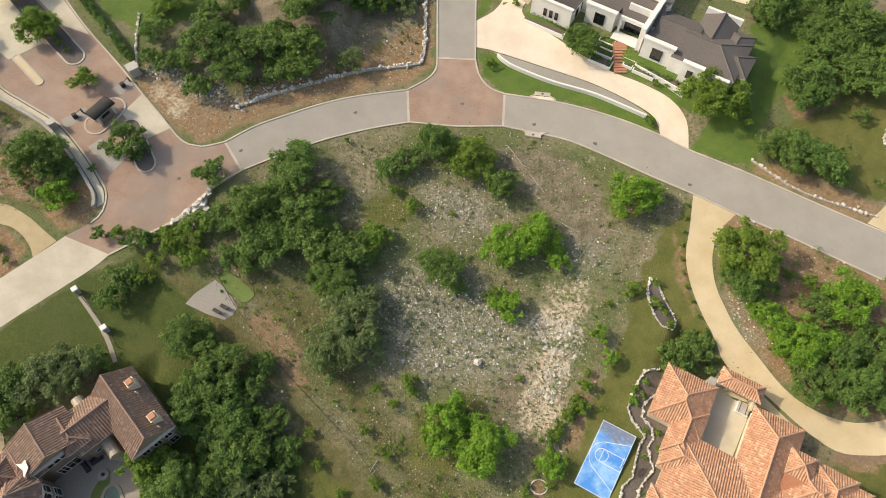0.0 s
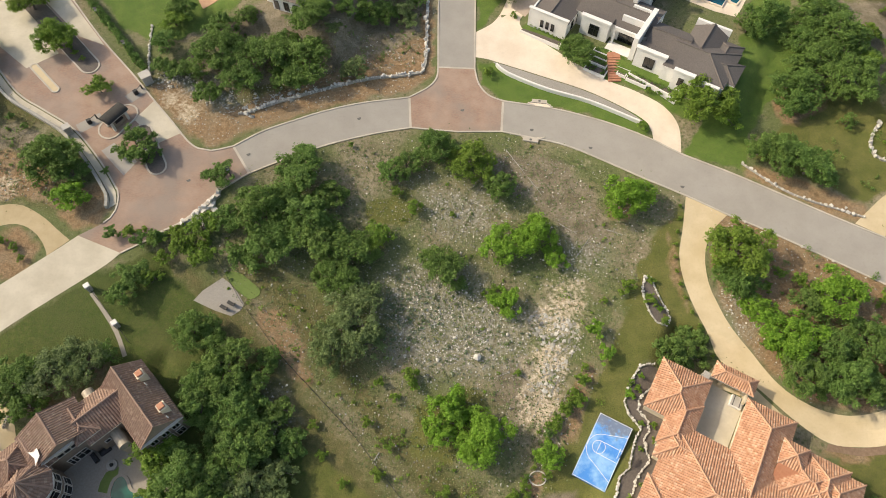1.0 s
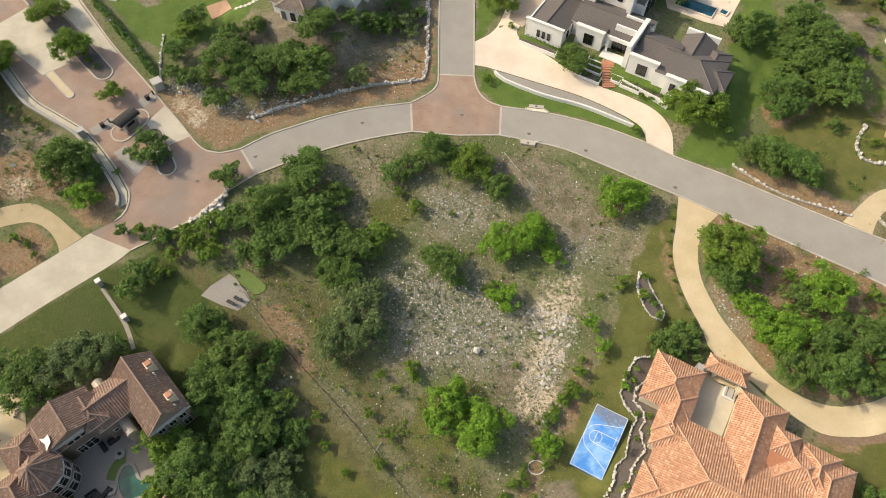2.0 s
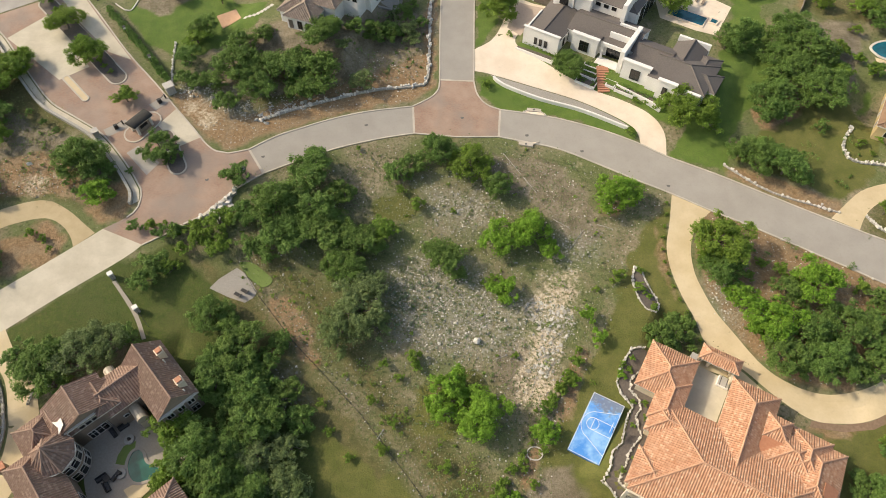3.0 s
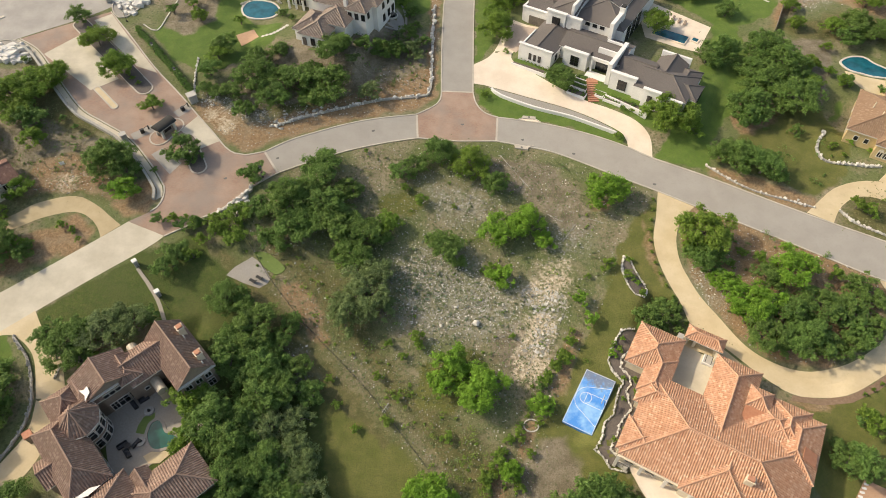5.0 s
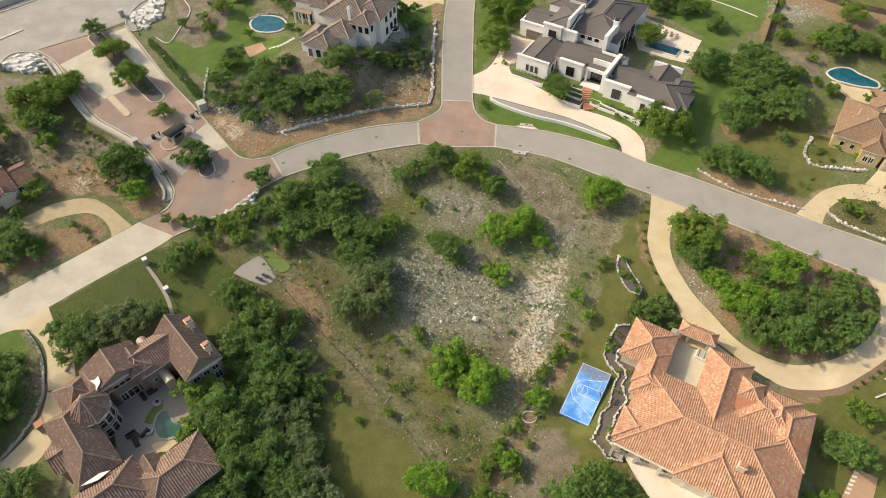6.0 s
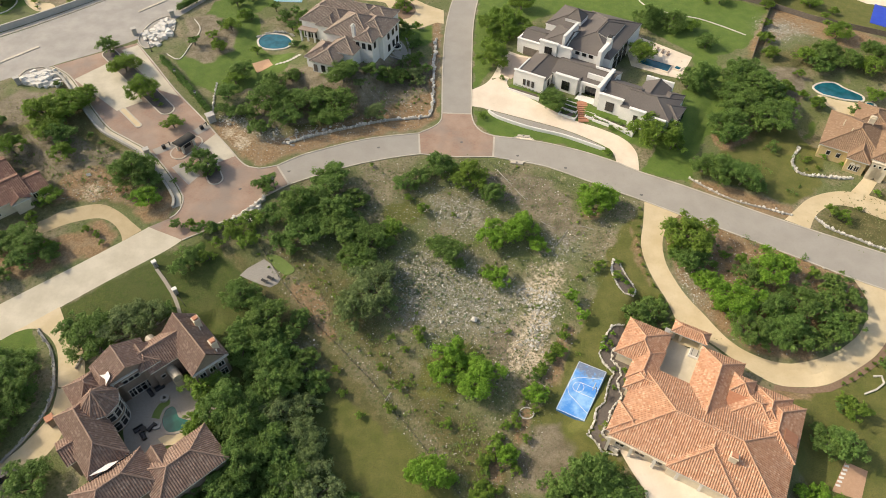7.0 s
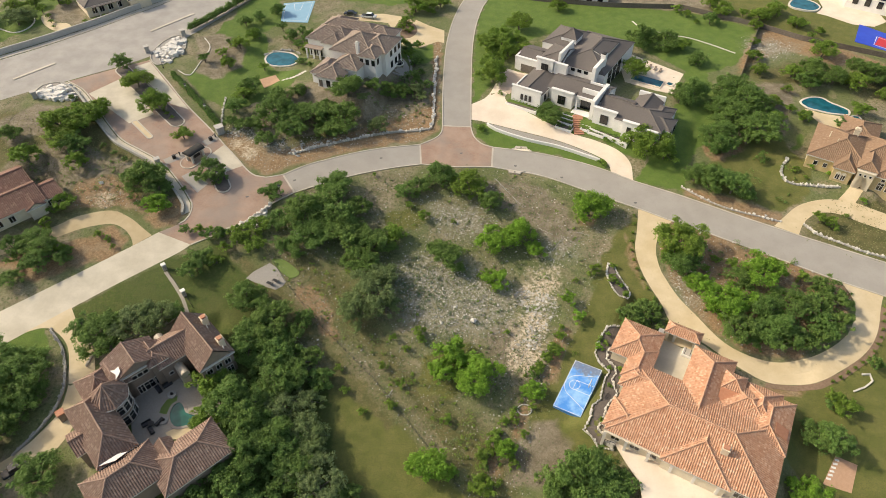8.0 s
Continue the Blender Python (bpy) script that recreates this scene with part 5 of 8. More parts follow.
def leaves(centres, radii, count, size, rng, sprigs=12):
    """Many small leaf sprays that sit in tufts at the twig ends of a crown's clumps. Gives corners, faces and the age of each spray's twig."""
    twigs, ages = [], []
    for c, r in zip(centres, radii):
        d = rng.normal(size=(sprigs, 3))
        d /= np.linalg.norm(d, axis=1)[:, None]
        d[:, 2] = np.abs(d[:, 2]) * np.where(rng.random(sprigs) < 0.85, 1, -0.5)
        twigs.append(np.concatenate([c + d * r * rng.uniform(0.45, 1.2, (sprigs, 1)), r * rng.uniform(0.24, 0.52, (sprigs, 1))], 1))
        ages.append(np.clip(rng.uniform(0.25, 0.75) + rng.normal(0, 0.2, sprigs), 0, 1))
    twigs, ages = np.concatenate(twigs), np.concatenate(ages)
    k = rng.integers(0, len(twigs), count)
    d = rng.normal(size=(count, 3))
    d /= np.linalg.norm(d, axis=1)[:, None]
    d[:, 2] = np.where(rng.random(count) < 0.7, np.abs(d[:, 2]), d[:, 2])
    p = twigs[k, :3] + d * (twigs[k, 3] * np.cbrt(rng.uniform(0.15, 2.6, count)))[:, None]
    n = d * 0.85 + rng.normal(scale=0.5, size=(count, 3))
    n[:, 2] += 0.5
    n /= np.linalg.norm(n, axis=1)[:, None]
    a = np.cross(n, rng.normal(size=(count, 3)))
    a /= np.linalg.norm(a, axis=1)[:, None]
    b = np.cross(n, a)
    s = (size * rng.uniform(0.55, 1.35, count))[:, None]
    tri = np.stack([p - a * s, p + a * s * 0.6 - b * s * 0.7, p + a * s * 0.6 + b * s * 0.7], 1)
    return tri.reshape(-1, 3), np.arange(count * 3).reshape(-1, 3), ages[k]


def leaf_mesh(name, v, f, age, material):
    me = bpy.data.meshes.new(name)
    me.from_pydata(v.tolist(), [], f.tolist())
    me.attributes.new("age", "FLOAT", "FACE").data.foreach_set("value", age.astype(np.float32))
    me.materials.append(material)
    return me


def tree_meshes(kind, seed, spread, height, clumps, count, size):
    """The trunk with its limbs and the crown of one tree, as two meshes. The crown is a handful of uneven lobes, each a dome of clumps."""
    rng = np.random.default_rng(seed)
    lobes, turn = [], rng.uniform(0, 6.3)
    n = 4 if spread < 2.5 else int(rng.integers(6, 9))
    for j in range(n):
        lr = spread * rng.uniform(0.30, 0.46) * (1.2 if spread < 2.5 else 1.0)
        a = turn + 2 * math.pi * j / (n - 1) + rng.uniform(-0.35, 0.35)
        away = spread * (0.12 if j == 0 else rng.uniform(0.40, 0.66) * (0.72 if spread < 2.5 else 1.0))
        top = height * (rng.uniform(0.88, 1.05) if j == 0 else rng.uniform(0.5, 0.92))
        lobes.append((away * math.cos(a), away * math.sin(a), max(top - 0.85 * lr, 0.22 * height), lr))
    share = np.array([l[3] ** 2 for l in lobes])
    centres, radii = [], []
    for i in range(clumps):
        x, y, z, lr = lobes[rng.choice(n, p=share / share.sum())]
        d = rng.normal(size=3)
        d /= np.linalg.norm(d)
        d[2] = abs(d[2]) if rng.random() < 0.72 else -0.9 * abs(d[2])
        k = lr * rng.uniform(0.55, 1.0)
        centres.append((x + d[0] * k, y + d[1] * k, max(z + d[2] * k * 0.85, 0.12 * height)))
        radii.append(spread * rng.uniform(0.095, 0.19))
    centres, radii = np.array(centres), np.array(radii)
    v, f, age = leaves(centres, radii, count, size, rng, 11)
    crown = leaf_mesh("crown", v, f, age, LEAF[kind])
    bm = bmesh.new()
    fork = Vector((0.1 * spread * rng.uniform(-1, 1), 0.1 * spread * rng.uniform(-1, 1), height * 0.28))
    rod(bm, (0, 0, -0.5), fork, 0.06 * spread, 0.045 * spread, 7)
    for x, y, z, lr in lobes:
        tip = Vector((x, y, z))
        mid = fork.lerp(tip, 0.5) + Vector((0, 0, 0.06 * height))
        rod(bm, fork, mid, 0.034 * spread, 0.024 * spread, 5), rod(bm, mid, tip, 0.024 * spread, 0.014 * spread, 4)
        for k in range(2):
            end = tip + Vector((rng.uniform(-1, 1), rng.uniform(-1, 1), rng.uniform(0.3, 0.8))) * lr * 0.85
            rod(bm, tip, end, 0.012 * spread, 0.005 * spread, 3)
    trunk = bpy.data.meshes.new("trunk")
    bm.to_mesh(trunk)
    bm.free()
    trunk.materials.append(M_BARK)
    return trunk, crown


KIND = {
    "d": ("oak_tree", "dark green live oak with a broad uneven crown", "tree"),
    "m": ("green_tree", "mid-green oak with a loose rounded crown", "tree"),
    "b": ("fresh_tree", "bright fresh-green tree with a full crown", "tree"),
    "g": ("grey_oak_tree", "grey-green oak with a thin open crown", "tree"),
}
MODELS = {}
for kind in KIND:
    for v in range(4):
        thin = 0.7 if kind == "g" else 1.0
        MODELS[kind, "large", v] = tree_meshes(kind, 11 + v, 5.2, 6.9, 120, int(13500 * thin), 0.172)
        MODELS[kind, "middle", v] = tree_meshes(kind, 21 + v, 3.5, 4.7, 64, int(6600 * thin), 0.16)
        MODELS[kind, "small", v] = tree_meshes(kind, 31 + v, 2.0, 2.7, 26, int(2100 * thin), 0.14)
tree_rng = random.Random(5)


def plant(kind, rows, group, tall=1.0):
    name, label, category = KIND[kind]
    for x, y, r in rows:
        size, base = ("large", 5.2) if r > 4.3 else ("middle", 3.5) if r > 2.6 else ("small", 2.0)
        trunk, crown = MODELS[kind, size, tree_rng.randrange(4)]
        s = 1.1 * r / base
        if r < 1.9:
            text, cat, nm = label.replace("live oak", "shrub").replace("oak", "shrub").replace("tree", "shrub"), "shrub", "shrub"
        else:
            text, cat, nm = label, category, name
        m = pose(x, y, ground_z(x, y), 0, 0, tree_rng.uniform(0, 360)) @ Matrix.Diagonal((s * tree_rng.uniform(0.9, 1.12), s * tree_rng.uniform(0.9, 1.12), s * tall * tree_rng.uniform(0.72, 0.9), 1))
        t = thing(nm, m, text, cat, group)
        for n, me in (("trunk", trunk), ("crown", crown)):
            o = new(n, me)
            o.parent = t


plant("d", [(-0.2, 53.4, 4.4), (-11.7, 75.2, 2.9), (-7.8, 76.6, 3.4), (-1.8, 80.3, 4.4), (11.9, 71.8, 3.9)], "trees on the empty lot")
plant("m", [(-6.0, 67.2, 2.2), (5.5, 77.0, 4.8), (-6.2, 33.0, 2.1), (-10.0, 70.8, 1.6), (8.9, 48.9, 1.7), (-5.6, 31.4, 1.6), (7.4, -1.8, 2.9), (8.2, 5.1, 2.3), (-11.9, 15.4, 1.7), (0.1, 12.4, 1.7)], "trees on the empty lot")
plant("b", [(37.8, 68.4, 5.4), (12.6, 57.9, 4.7), (18.4, 60.8, 4.8), (22.2, 56.3, 2.7), (11.9, 46.8, 3.3), (1.3, 27.2, 4.3), (6.7, 21.9, 5.5), (-0.4, 23.5, 3.7), (-3.2, 1.6, 4.5), (12.2, 6.1, 2.8)], "trees on the empty lot")
plant("d", [(-29.7, 74.3, 5.5), (-23.0, 69.2, 3.9), (-36.2, 64.6, 6.3), (-29.3, 64.0, 6.5), (-34.3, 57.9, 5.5), (-24.6, 59.0, 5.6), (-18.4, 56.8, 4.7), (-42.6, 63.3, 3.8), (-21.1, 51.3, 4.6), (-46.4, 72.6, 3.4), (-40.5, 55.9, 3.2), (-60.1, 51.1, 3.4), (-57.0, 59.1, 2.5), (-60.6, 58.4, 2.0), (-66.4, 59.7, 1.9)], "oak grove on the lot")
plant("m", [(-13.6, 59.8, 3.4), (-47.8, 55.7, 3.2), (-56.7, 51.0, 2.4)], "oak grove on the lot")
plant("g", [(-17.4, 42.5, 5.9), (-20.7, 37.8, 5.2), (-16.1, 48.4, 3.9), (-14.4, 38.9, 4.1)], "oak grove on the lot")
plant("m", [(-49.6, 17.6, 4.2), (-48.9, 10.4, 4.0)], "oaks in the lawn beside the brown roofed house")
plant("d", [(-46.8, 39.8, 4.4), (-40.7, 33.7, 5.2), (-43.8, 29.0, 5.1), (-37.5, 26.9, 5.1), (-37.5, 19.8, 5.4), (-45.0, 14.8, 5.4), (-40.9, 11.0, 5.2), (-35.6, 6.2, 5.3), (-33.6, 21.7, 4.6), (-34.9, 30.9, 3.4), (-47.4, -6.4, 4.6), (-41.1, -2.6, 4.9), (-39.2, 2.4, 4.6), (-32.3, 3.5, 5.4), (-18.3, -4.3, 3.3)], "oaks in the lawn beside the brown roofed house")
plant("g", [(-71.4, 31.9, 4.9), (-65.8, 33.3, 4.6), (-68.5, 36.0, 3.2)], "oaks in front of the brown roofed house")
plant("d", [(-77.0, 29.3, 5.3), (-73.9, 25.9, 3.7), (-81.4, 30.9, 3.3), (-62.8, 35.6, 2.7), (-61.7, 47.3, 3.1), (-90.9, 19.6, 6.2), (-90.8, 11.3, 5.5), (-98.0, 22.7, 4.9), (-78.9, -1.9, 4.9), (-93.3, 4.8, 3.8), (-87.2, 15.8, 3.6)], "oaks in front of the brown roofed house")
plant("g", [(-33.7, 14.2, 4.9), (-29.3, 8.3, 4.8), (-28.8, 15.7, 3.4), (-24.9, -1.8, 5.5), (-27.8, 6.2, 4.6)], "oaks in the lawn beside the brown roofed house")
plant("d", [(-64.1, 78.8, 4.2), (-61.0, 77.5, 2.4), (-79.9, 74.4, 6.0), (-102.6, 125.6, 3.5), (-102.5, 86.9, 4.3)], "trees round the entry drive")
plant("m", [(-102.0, 102.2, 4.4), (-108.3, 93.8, 6.0), (-94.6, 115.4, 4.4), (-86.5, 105.0, 5.0), (-104.5, 96.7, 5.4), (-74.9, 93.0, 2.9), (-100.3, 80.8, 3.4), (-114.1, 82.1, 4.0), (-106.3, 88.4, 4.7), (-99.1, 66.5, 3.2)], "trees round the entry drive")
plant("b", [(-74.9, 67.0, 3.9)], "trees round the entry drive")
plant("d", [(-99.9, 53.0, 5.0), (-105.6, 52.0, 4.1), (-93.4, 50.0, 3.0), (-98.9, 48.1, 3.6), (-103.0, 43.5, 3.1), (-122.3, 90.8, 3.8)], "oaks on the bare red slope")
plant("d", [(-60.9, 115.9, 3.6), (-62.9, 105.9, 3.4), (-62.5, 99.6, 2.8), (-58.0, 98.6, 3.4), (-50.4, 101.9, 5.9), (-44.2, 96.6, 5.0), (-51.2, 92.2, 3.6), (-39.3, 102.7, 6.0), (-31.7, 101.8, 6.0), (-29.7, 110.6, 5.3), (-29.0, 114.4, 3.2), (-17.6, 116.6, 3.8), (-34.9, 97.1, 3.7), (-50.7, 110.4, 4.1), (-45.5, 113.5, 3.2), (-13.3, 116.8, 3.3)], "oaks in the corner garden")
plant("g", [(-20.3, 100.4, 3.8), (-9.6, 118.6, 3.4)], "oaks in the corner garden")
plant("d", [(30.6, 106.0, 4.6), (77.8, 94.9, 5.8), (90.4, 111.0, 6.7), (85.4, 102.4, 5.7), (91.0, 95.7, 5.8), (89.0, 119.5, 4.5), (67.7, 80.1, 3.7), (71.4, 78.0, 5.0), (76.5, 75.3, 5.2), (88.1, 86.7, 2.2), (74.9, 113.9, 5.6), (71.4, 113.2, 3.6), (113.1, 121.3, 4.2), (76.7, 91.1, 4.1), (86.0, 115.0, 5.5)], "oaks round the white house")
plant("m", [(14.9, 126.7, 5.3), (56.5, 90.4, 6.3), (61.1, 88.0, 4.1), (95.9, 64.4, 2.3), (19.2, 149.0, 5.4), (14.1, 144.2, 4.6), (14.7, 134.2, 4.1), (20.0, 141.0, 4.4), (24.5, 146.0, 4.2), (25.8, 159.8, 4.8), (60.9, 129.3, 4.7), (79.9, 144.0, 3.1)], "oaks round the white house")
plant("d", [(66.3, 147.0, 5.3), (81.9, 134.3, 3.7), (116.1, 126.8, 4.7), (121.2, 122.0, 4.6), (130.6, 124.1, 5.3), (134.3, 122.0, 4.2), (106.0, 103.4, 2.6), (114.6, 100.4, 2.4), (94.0, 160.9, 3.2), (73.6, 146.3, 4.6)], "trees in the back gardens")
plant("m", [(123.8, 137.4, 4.4), (123.1, 157.0, 3.6), (108.5, 156.6, 2.8), (122.9, 106.0, 3.6), (101.6, 136.6, 2.8), (41.6, 174.2, 3.8)], "trees in the back gardens")
plant("d", [(58.0, 50.6, 4.6), (70.2, 45.5, 3.8), (66.0, 32.9, 4.5), (73.7, 37.6, 4.6), (74.9, 32.2, 5.6), (80.2, 39.3, 4.8), (89.1, 43.2, 3.5), (85.1, 37.6, 4.1), (86.0, 32.8, 4.1), (72.9, 29.9, 3.8), (69.2, 30.7, 2.9), (79.1, 30.0, 3.6), (83.6, 30.0, 3.4), (89.4, 34.2, 3.6), (91.8, 39.6, 3.0)], "trees in the bed inside the driveway")
plant("m", [(58.2, 56.7, 6.1), (56.9, 54.0, 3.2)], "trees in the bed inside the driveway")
plant("b", [(60.6, 45.0, 3.8), (65.6, 40.0, 5.3), (63.5, 38.0, 3.5), (75.3, 47.2, 5.5)], "trees in the bed inside the driveway")
plant("d", [(43.2, 37.4, 3.5), (47.3, 38.9, 4.0), (45.2, 35.6, 3.0), (75.9, 7.6, 3.9), (81.1, 15.3, 1.9), (26.4, -0.7, 6.8), (31.7, -2.5, 5.2), (21.6, -2.0, 3.9), (78.0, 6.7, 4.1), (93.9, 23.9, 2.5)], "trees round the orange roofed house")
plant("m", [(36.1, 50.0, 2.2), (41.0, 47.4, 1.7), (25.9, 32.5, 1.5), (20.5, 24.0, 1.6), (10.0, 7.6, 2.3), (43.7, 87.0, 1.5), (10.5, 101.8, 1.7), (43.3, 43.7, 1.2), (41.4, 51.6, 1.2), (22.7, 26.6, 1.2), (70.8, -6.1, 3.9), (83.4, 14.2, 3.0), (82.7, 16.3, 2.4)], "trees round the orange roofed house")
plant("b", [(29.0, 41.7, 2.3), (30.9, 37.1, 2.3), (25.5, 28.5, 1.6), (19.0, 18.8, 2.9), (12.8, 6.9, 2.1), (69.2, -3.4, 3.7)], "trees round the orange roofed house")

# ---------------------------------------------------------------- stone walls, beds and rocks
ROCK_MESHES = []
for k in range(5):
    rock_rng = np.random.default_rng(70 + k)
    bm = bmesh.new()
    bmesh.ops.create_icosphere(bm, subdivisions=1, radius=0.5)
    for v in bm.verts:
        v.co *= 0.78 + 0.44 * rock_rng.random()
    for f in bm.faces:
        f.smooth = False
    me = bpy.data.meshes.new("stone")
    bm.to_mesh(me)
    bm.free()
    me.materials.append(M_STONE)
    ROCK_MESHES.append(me)
stone_rng = random.Random(9)
BLOCK_MESHES = []
for k in range(5):
    rock_rng = np.random.default_rng(170 + k)
    bm = boxed(-0.5, 0.5, -0.4, 0.4, -0.5, 0.5, 0.09)
    for v in bm.verts:
        v.co *= 0.85 + 0.3 * rock_rng.random()
    me = bpy.data.meshes.new("block")
    bm.to_mesh(me)
    bm.free()
    me.materials.append(M_PALEROCK)
    BLOCK_MESHES.append(me)
GREY_MESHES = []
for me in ROCK_MESHES:
    grey = me.copy()
    grey.materials.clear()
    grey.materials.append(M_GREYSTONE)
    GREY_MESHES.append(grey)


def stone_wall(name, line, width, height, label, stone=0.8, closed=False, gap=1.0, shapes=None):
    """A dry-laid limestone edging: a core with single stones set along it."""
    core = strip(name, line, width * 0.7, height * 0.55, M_GREYSTONE, label, category="wall", closed=closed)
    pts = evenly(line + line[:1] if closed else line, max(2, int(sum(math.dist(a, b) for a, b in zip(line, line[1:])) / (stone * gap))))
    for x, y in pts[:300]:
        o = new("stone", (shapes or (BLOCK_MESHES if stone_rng.random() < 0.6 else ROCK_MESHES))[stone_rng.randrange(5)])
        s = stone * stone_rng.uniform(0.4, 1.7)
        o.matrix_world = pose(x + stone_rng.uniform(-0.45, 0.45) * width, y + stone_rng.uniform(-0.45, 0.45) * width, ground_z(x, y) + height * 0.5, stone_rng.uniform(-15, 15), stone_rng.uniform(-15, 15), stone_rng.uniform(0, 360)) @ Matrix.Diagonal((s, s * 0.8, height * 1.1, 1))
        o.parent = core
    return core


def boulder(x, y, s, label="pale limestone boulder lying on the slope", flatness=0.6, name="boulder", group="", shapes=ROCK_MESHES):
    o = new(name, shapes[stone_rng.randrange(5)])
    o.matrix_world = pose(x, y, ground_z(x, y) + s * flatness * 0.28, stone_rng.uniform(-10, 10), stone_rng.uniform(-10, 10), stone_rng.uniform(0, 360)) @ Matrix.Diagonal((s, s * 0.8, s * flatness, 1))
    tagged(o, label, "rock", group)


stone_wall("wall_corner_garden", curve_through([(-44.1, 88.9), (-37.0, 92.3), (-26.1, 96.6), (-16.7, 99.7), (-7.1, 101.4), (-4.3, 104.2), (-4.0, 121.4), (-3.5, 140)]), 0.9, 0.7, "white limestone edging round the corner garden", 0.62, gap=1.1)
stone_wall("wall_garden_bend", curve_through([(-67.5, 112.3), (-66.6, 103.0), (-65.6, 98.0)]), 0.4, 0.4, "curved white limestone garden edging", 0.42)
stone_wall("wall_verge", curve_through([(64.0, 77.9), (70.3, 72.4), (75.3, 69.4), (84.0, 66.0), (86.5, 65.0)]), 0.6, 0.45, "white limestone edging along the verge", 0.55, gap=1.9)
stone_wall("wall_terrace_outer", curve_through([(40.5, 35.6), (37.7, 35.2), (35.9, 32.8), (33.8, 28.5), (34.3, 26.2), (36.2, 23.5), (34.8, 21.6), (33.7, 18.7), (33.0, 16.5), (31.0, 15.1), (30.3, 12.3), (28.6, 9.9), (29.9, 8.9), (31.4, 6.8), (34.1, 6.0)]), 0.36, 0.45, "winding white limestone retaining edge", 0.32)
stone_wall("wall_terrace_inner", curve_through([(39.2, 31.0), (36.6, 29.0), (36.2, 26.9), (37.6, 25.0), (37.7, 23.1), (36.4, 21.6), (36.5, 19.4), (36.9, 17.9), (34.2, 15.1), (33.0, 12.3), (31.3, 9.7), (33.7, 7.8)]), 0.36, 0.45, "winding white limestone edge of the upper bed", 0.32)
stone_wall("wall_oval_bed", curve_through([(40.4, 52.8), (39.6, 49.2), (40.2, 46.5), (41.8, 43.4), (43.6, 42.9), (44.5, 44.2), (43.6, 46.6), (42.4, 49.6), (41.6, 52.6)], closed=True), 0.35, 0.35, "pale stone edging of a planting bed in the lawn", 0.36, closed=True)
stone_wall("wall_drive_west", curve_through([(-89.9, 31.4), (-85.8, 27.2), (-83.2, 21.9), (-81.9, 15.0), (-83.9, 8.3), (-86.8, 3.4)]), 0.7, 0.7, "grey stone wall along the tan driveway", 0.5, shapes=GREY_MESHES)
stone_wall("wall_front_garden", curve_through([(-79.0, 23.0), (-78.2, 26.2), (-75.0, 26.6), (-72.5, 29.5), (-70.9, 30.6), (-65.7, 33.0), (-62.6, 36.0)]), 0.7, 0.6, "low grey stone garden wall under the oaks", 0.5, shapes=GREY_MESHES)
stone_wall("wall_yellow_bed", curve_through([(95.7, 87.4), (93.2, 84.5), (92.0, 80.9), (93.7, 78.2), (98.9, 77.1), (105.4, 75.5)]), 0.8, 0.6, "white limestone edging before the yellow house", 0.5)
stone_wall("wall_drive_bed", curve_through([(92.2, 64.0), (94.6, 60.6), (99.6, 57.6), (104.2, 54.8), (112, 51.6), (125, 46)]), 0.7, 0.5, "white stones edging the half-round drive", 0.5)
stone_wall("wall_lot_corner", curve_through([(-54.8, 61.0), (-52, 63.4), (-49.6, 66.0), (-46.4, 69.4)]), 1.0, 1.1, "low limestone sign wall at the entry corner", 0.9)
for x, y, s in ((-50.4, 64.2, 2.2), (-49.0, 65.8, 1.8), (-48.2, 64.6, 1.5), (-51.6, 63.0, 1.6), (-47.6, 67.0, 1.6), (-49.4, 63.0, 1.3), (-48.8, 62.2, 1.0), (-50.9, 65.6, 0.9), (-47.0, 66.0, 1.2)):
    boulder(x, y, s, "white limestone boulder beside the entry sign wall", 0.45, group="boulders at the entry", shapes=BLOCK_MESHES)
for x, y, s in ((-119.5, 112.6, 3.2), (-117.0, 111.4, 3.0), (-115.0, 109.8, 2.6), (-121.5, 110.6, 2.6), (-118.6, 109.6, 2.4), (-116, 113.2, 2.0), (-113.6, 108.4, 2.0), (-91.6, 137.8, 3.0), (-90.0, 135.8, 2.8), (-92.8, 135.4, 2.2), (-88.8, 138.6, 2.4), (-90.6, 140.4, 2.0), (-94.0, 133.6, 1.8), (-89.4, 142.2, 2.2), (-88.4, 134.6, 2.4), (-90.6, 130.8, 1.8)):
    for k in range(10):
        boulder(x + stone_rng.uniform(-1.9, 1.9), y + stone_rng.uniform(-1.6, 1.6), s * stone_rng.uniform(0.35, 1.0), "white limestone block piled beside the main gate", 0.5, group="boulders at the entry", shapes=BLOCK_MESHES)
boulder(6.5, 36.8, 1.9, "large grey limestone boulder on the open lot", 0.8)
boulder(2.2, 40.6, 0.9, group="boulders on the lot"), boulder(12.4, 41.2, 0.8, group="boulders on the lot"), boulder(-1.2, 36.2, 1.0, group="boulders on the lot")
for x, y in ((63, 66), (66, 63.6), (73.5, 60.4), (79, 57.2), (90, 51), (84.2, 68.8), (87.4, 66.8)):
    boulder(x - 0.7, y - 1.7, 0.8, "pale stone lying on the road verge", group="stones on the verge")

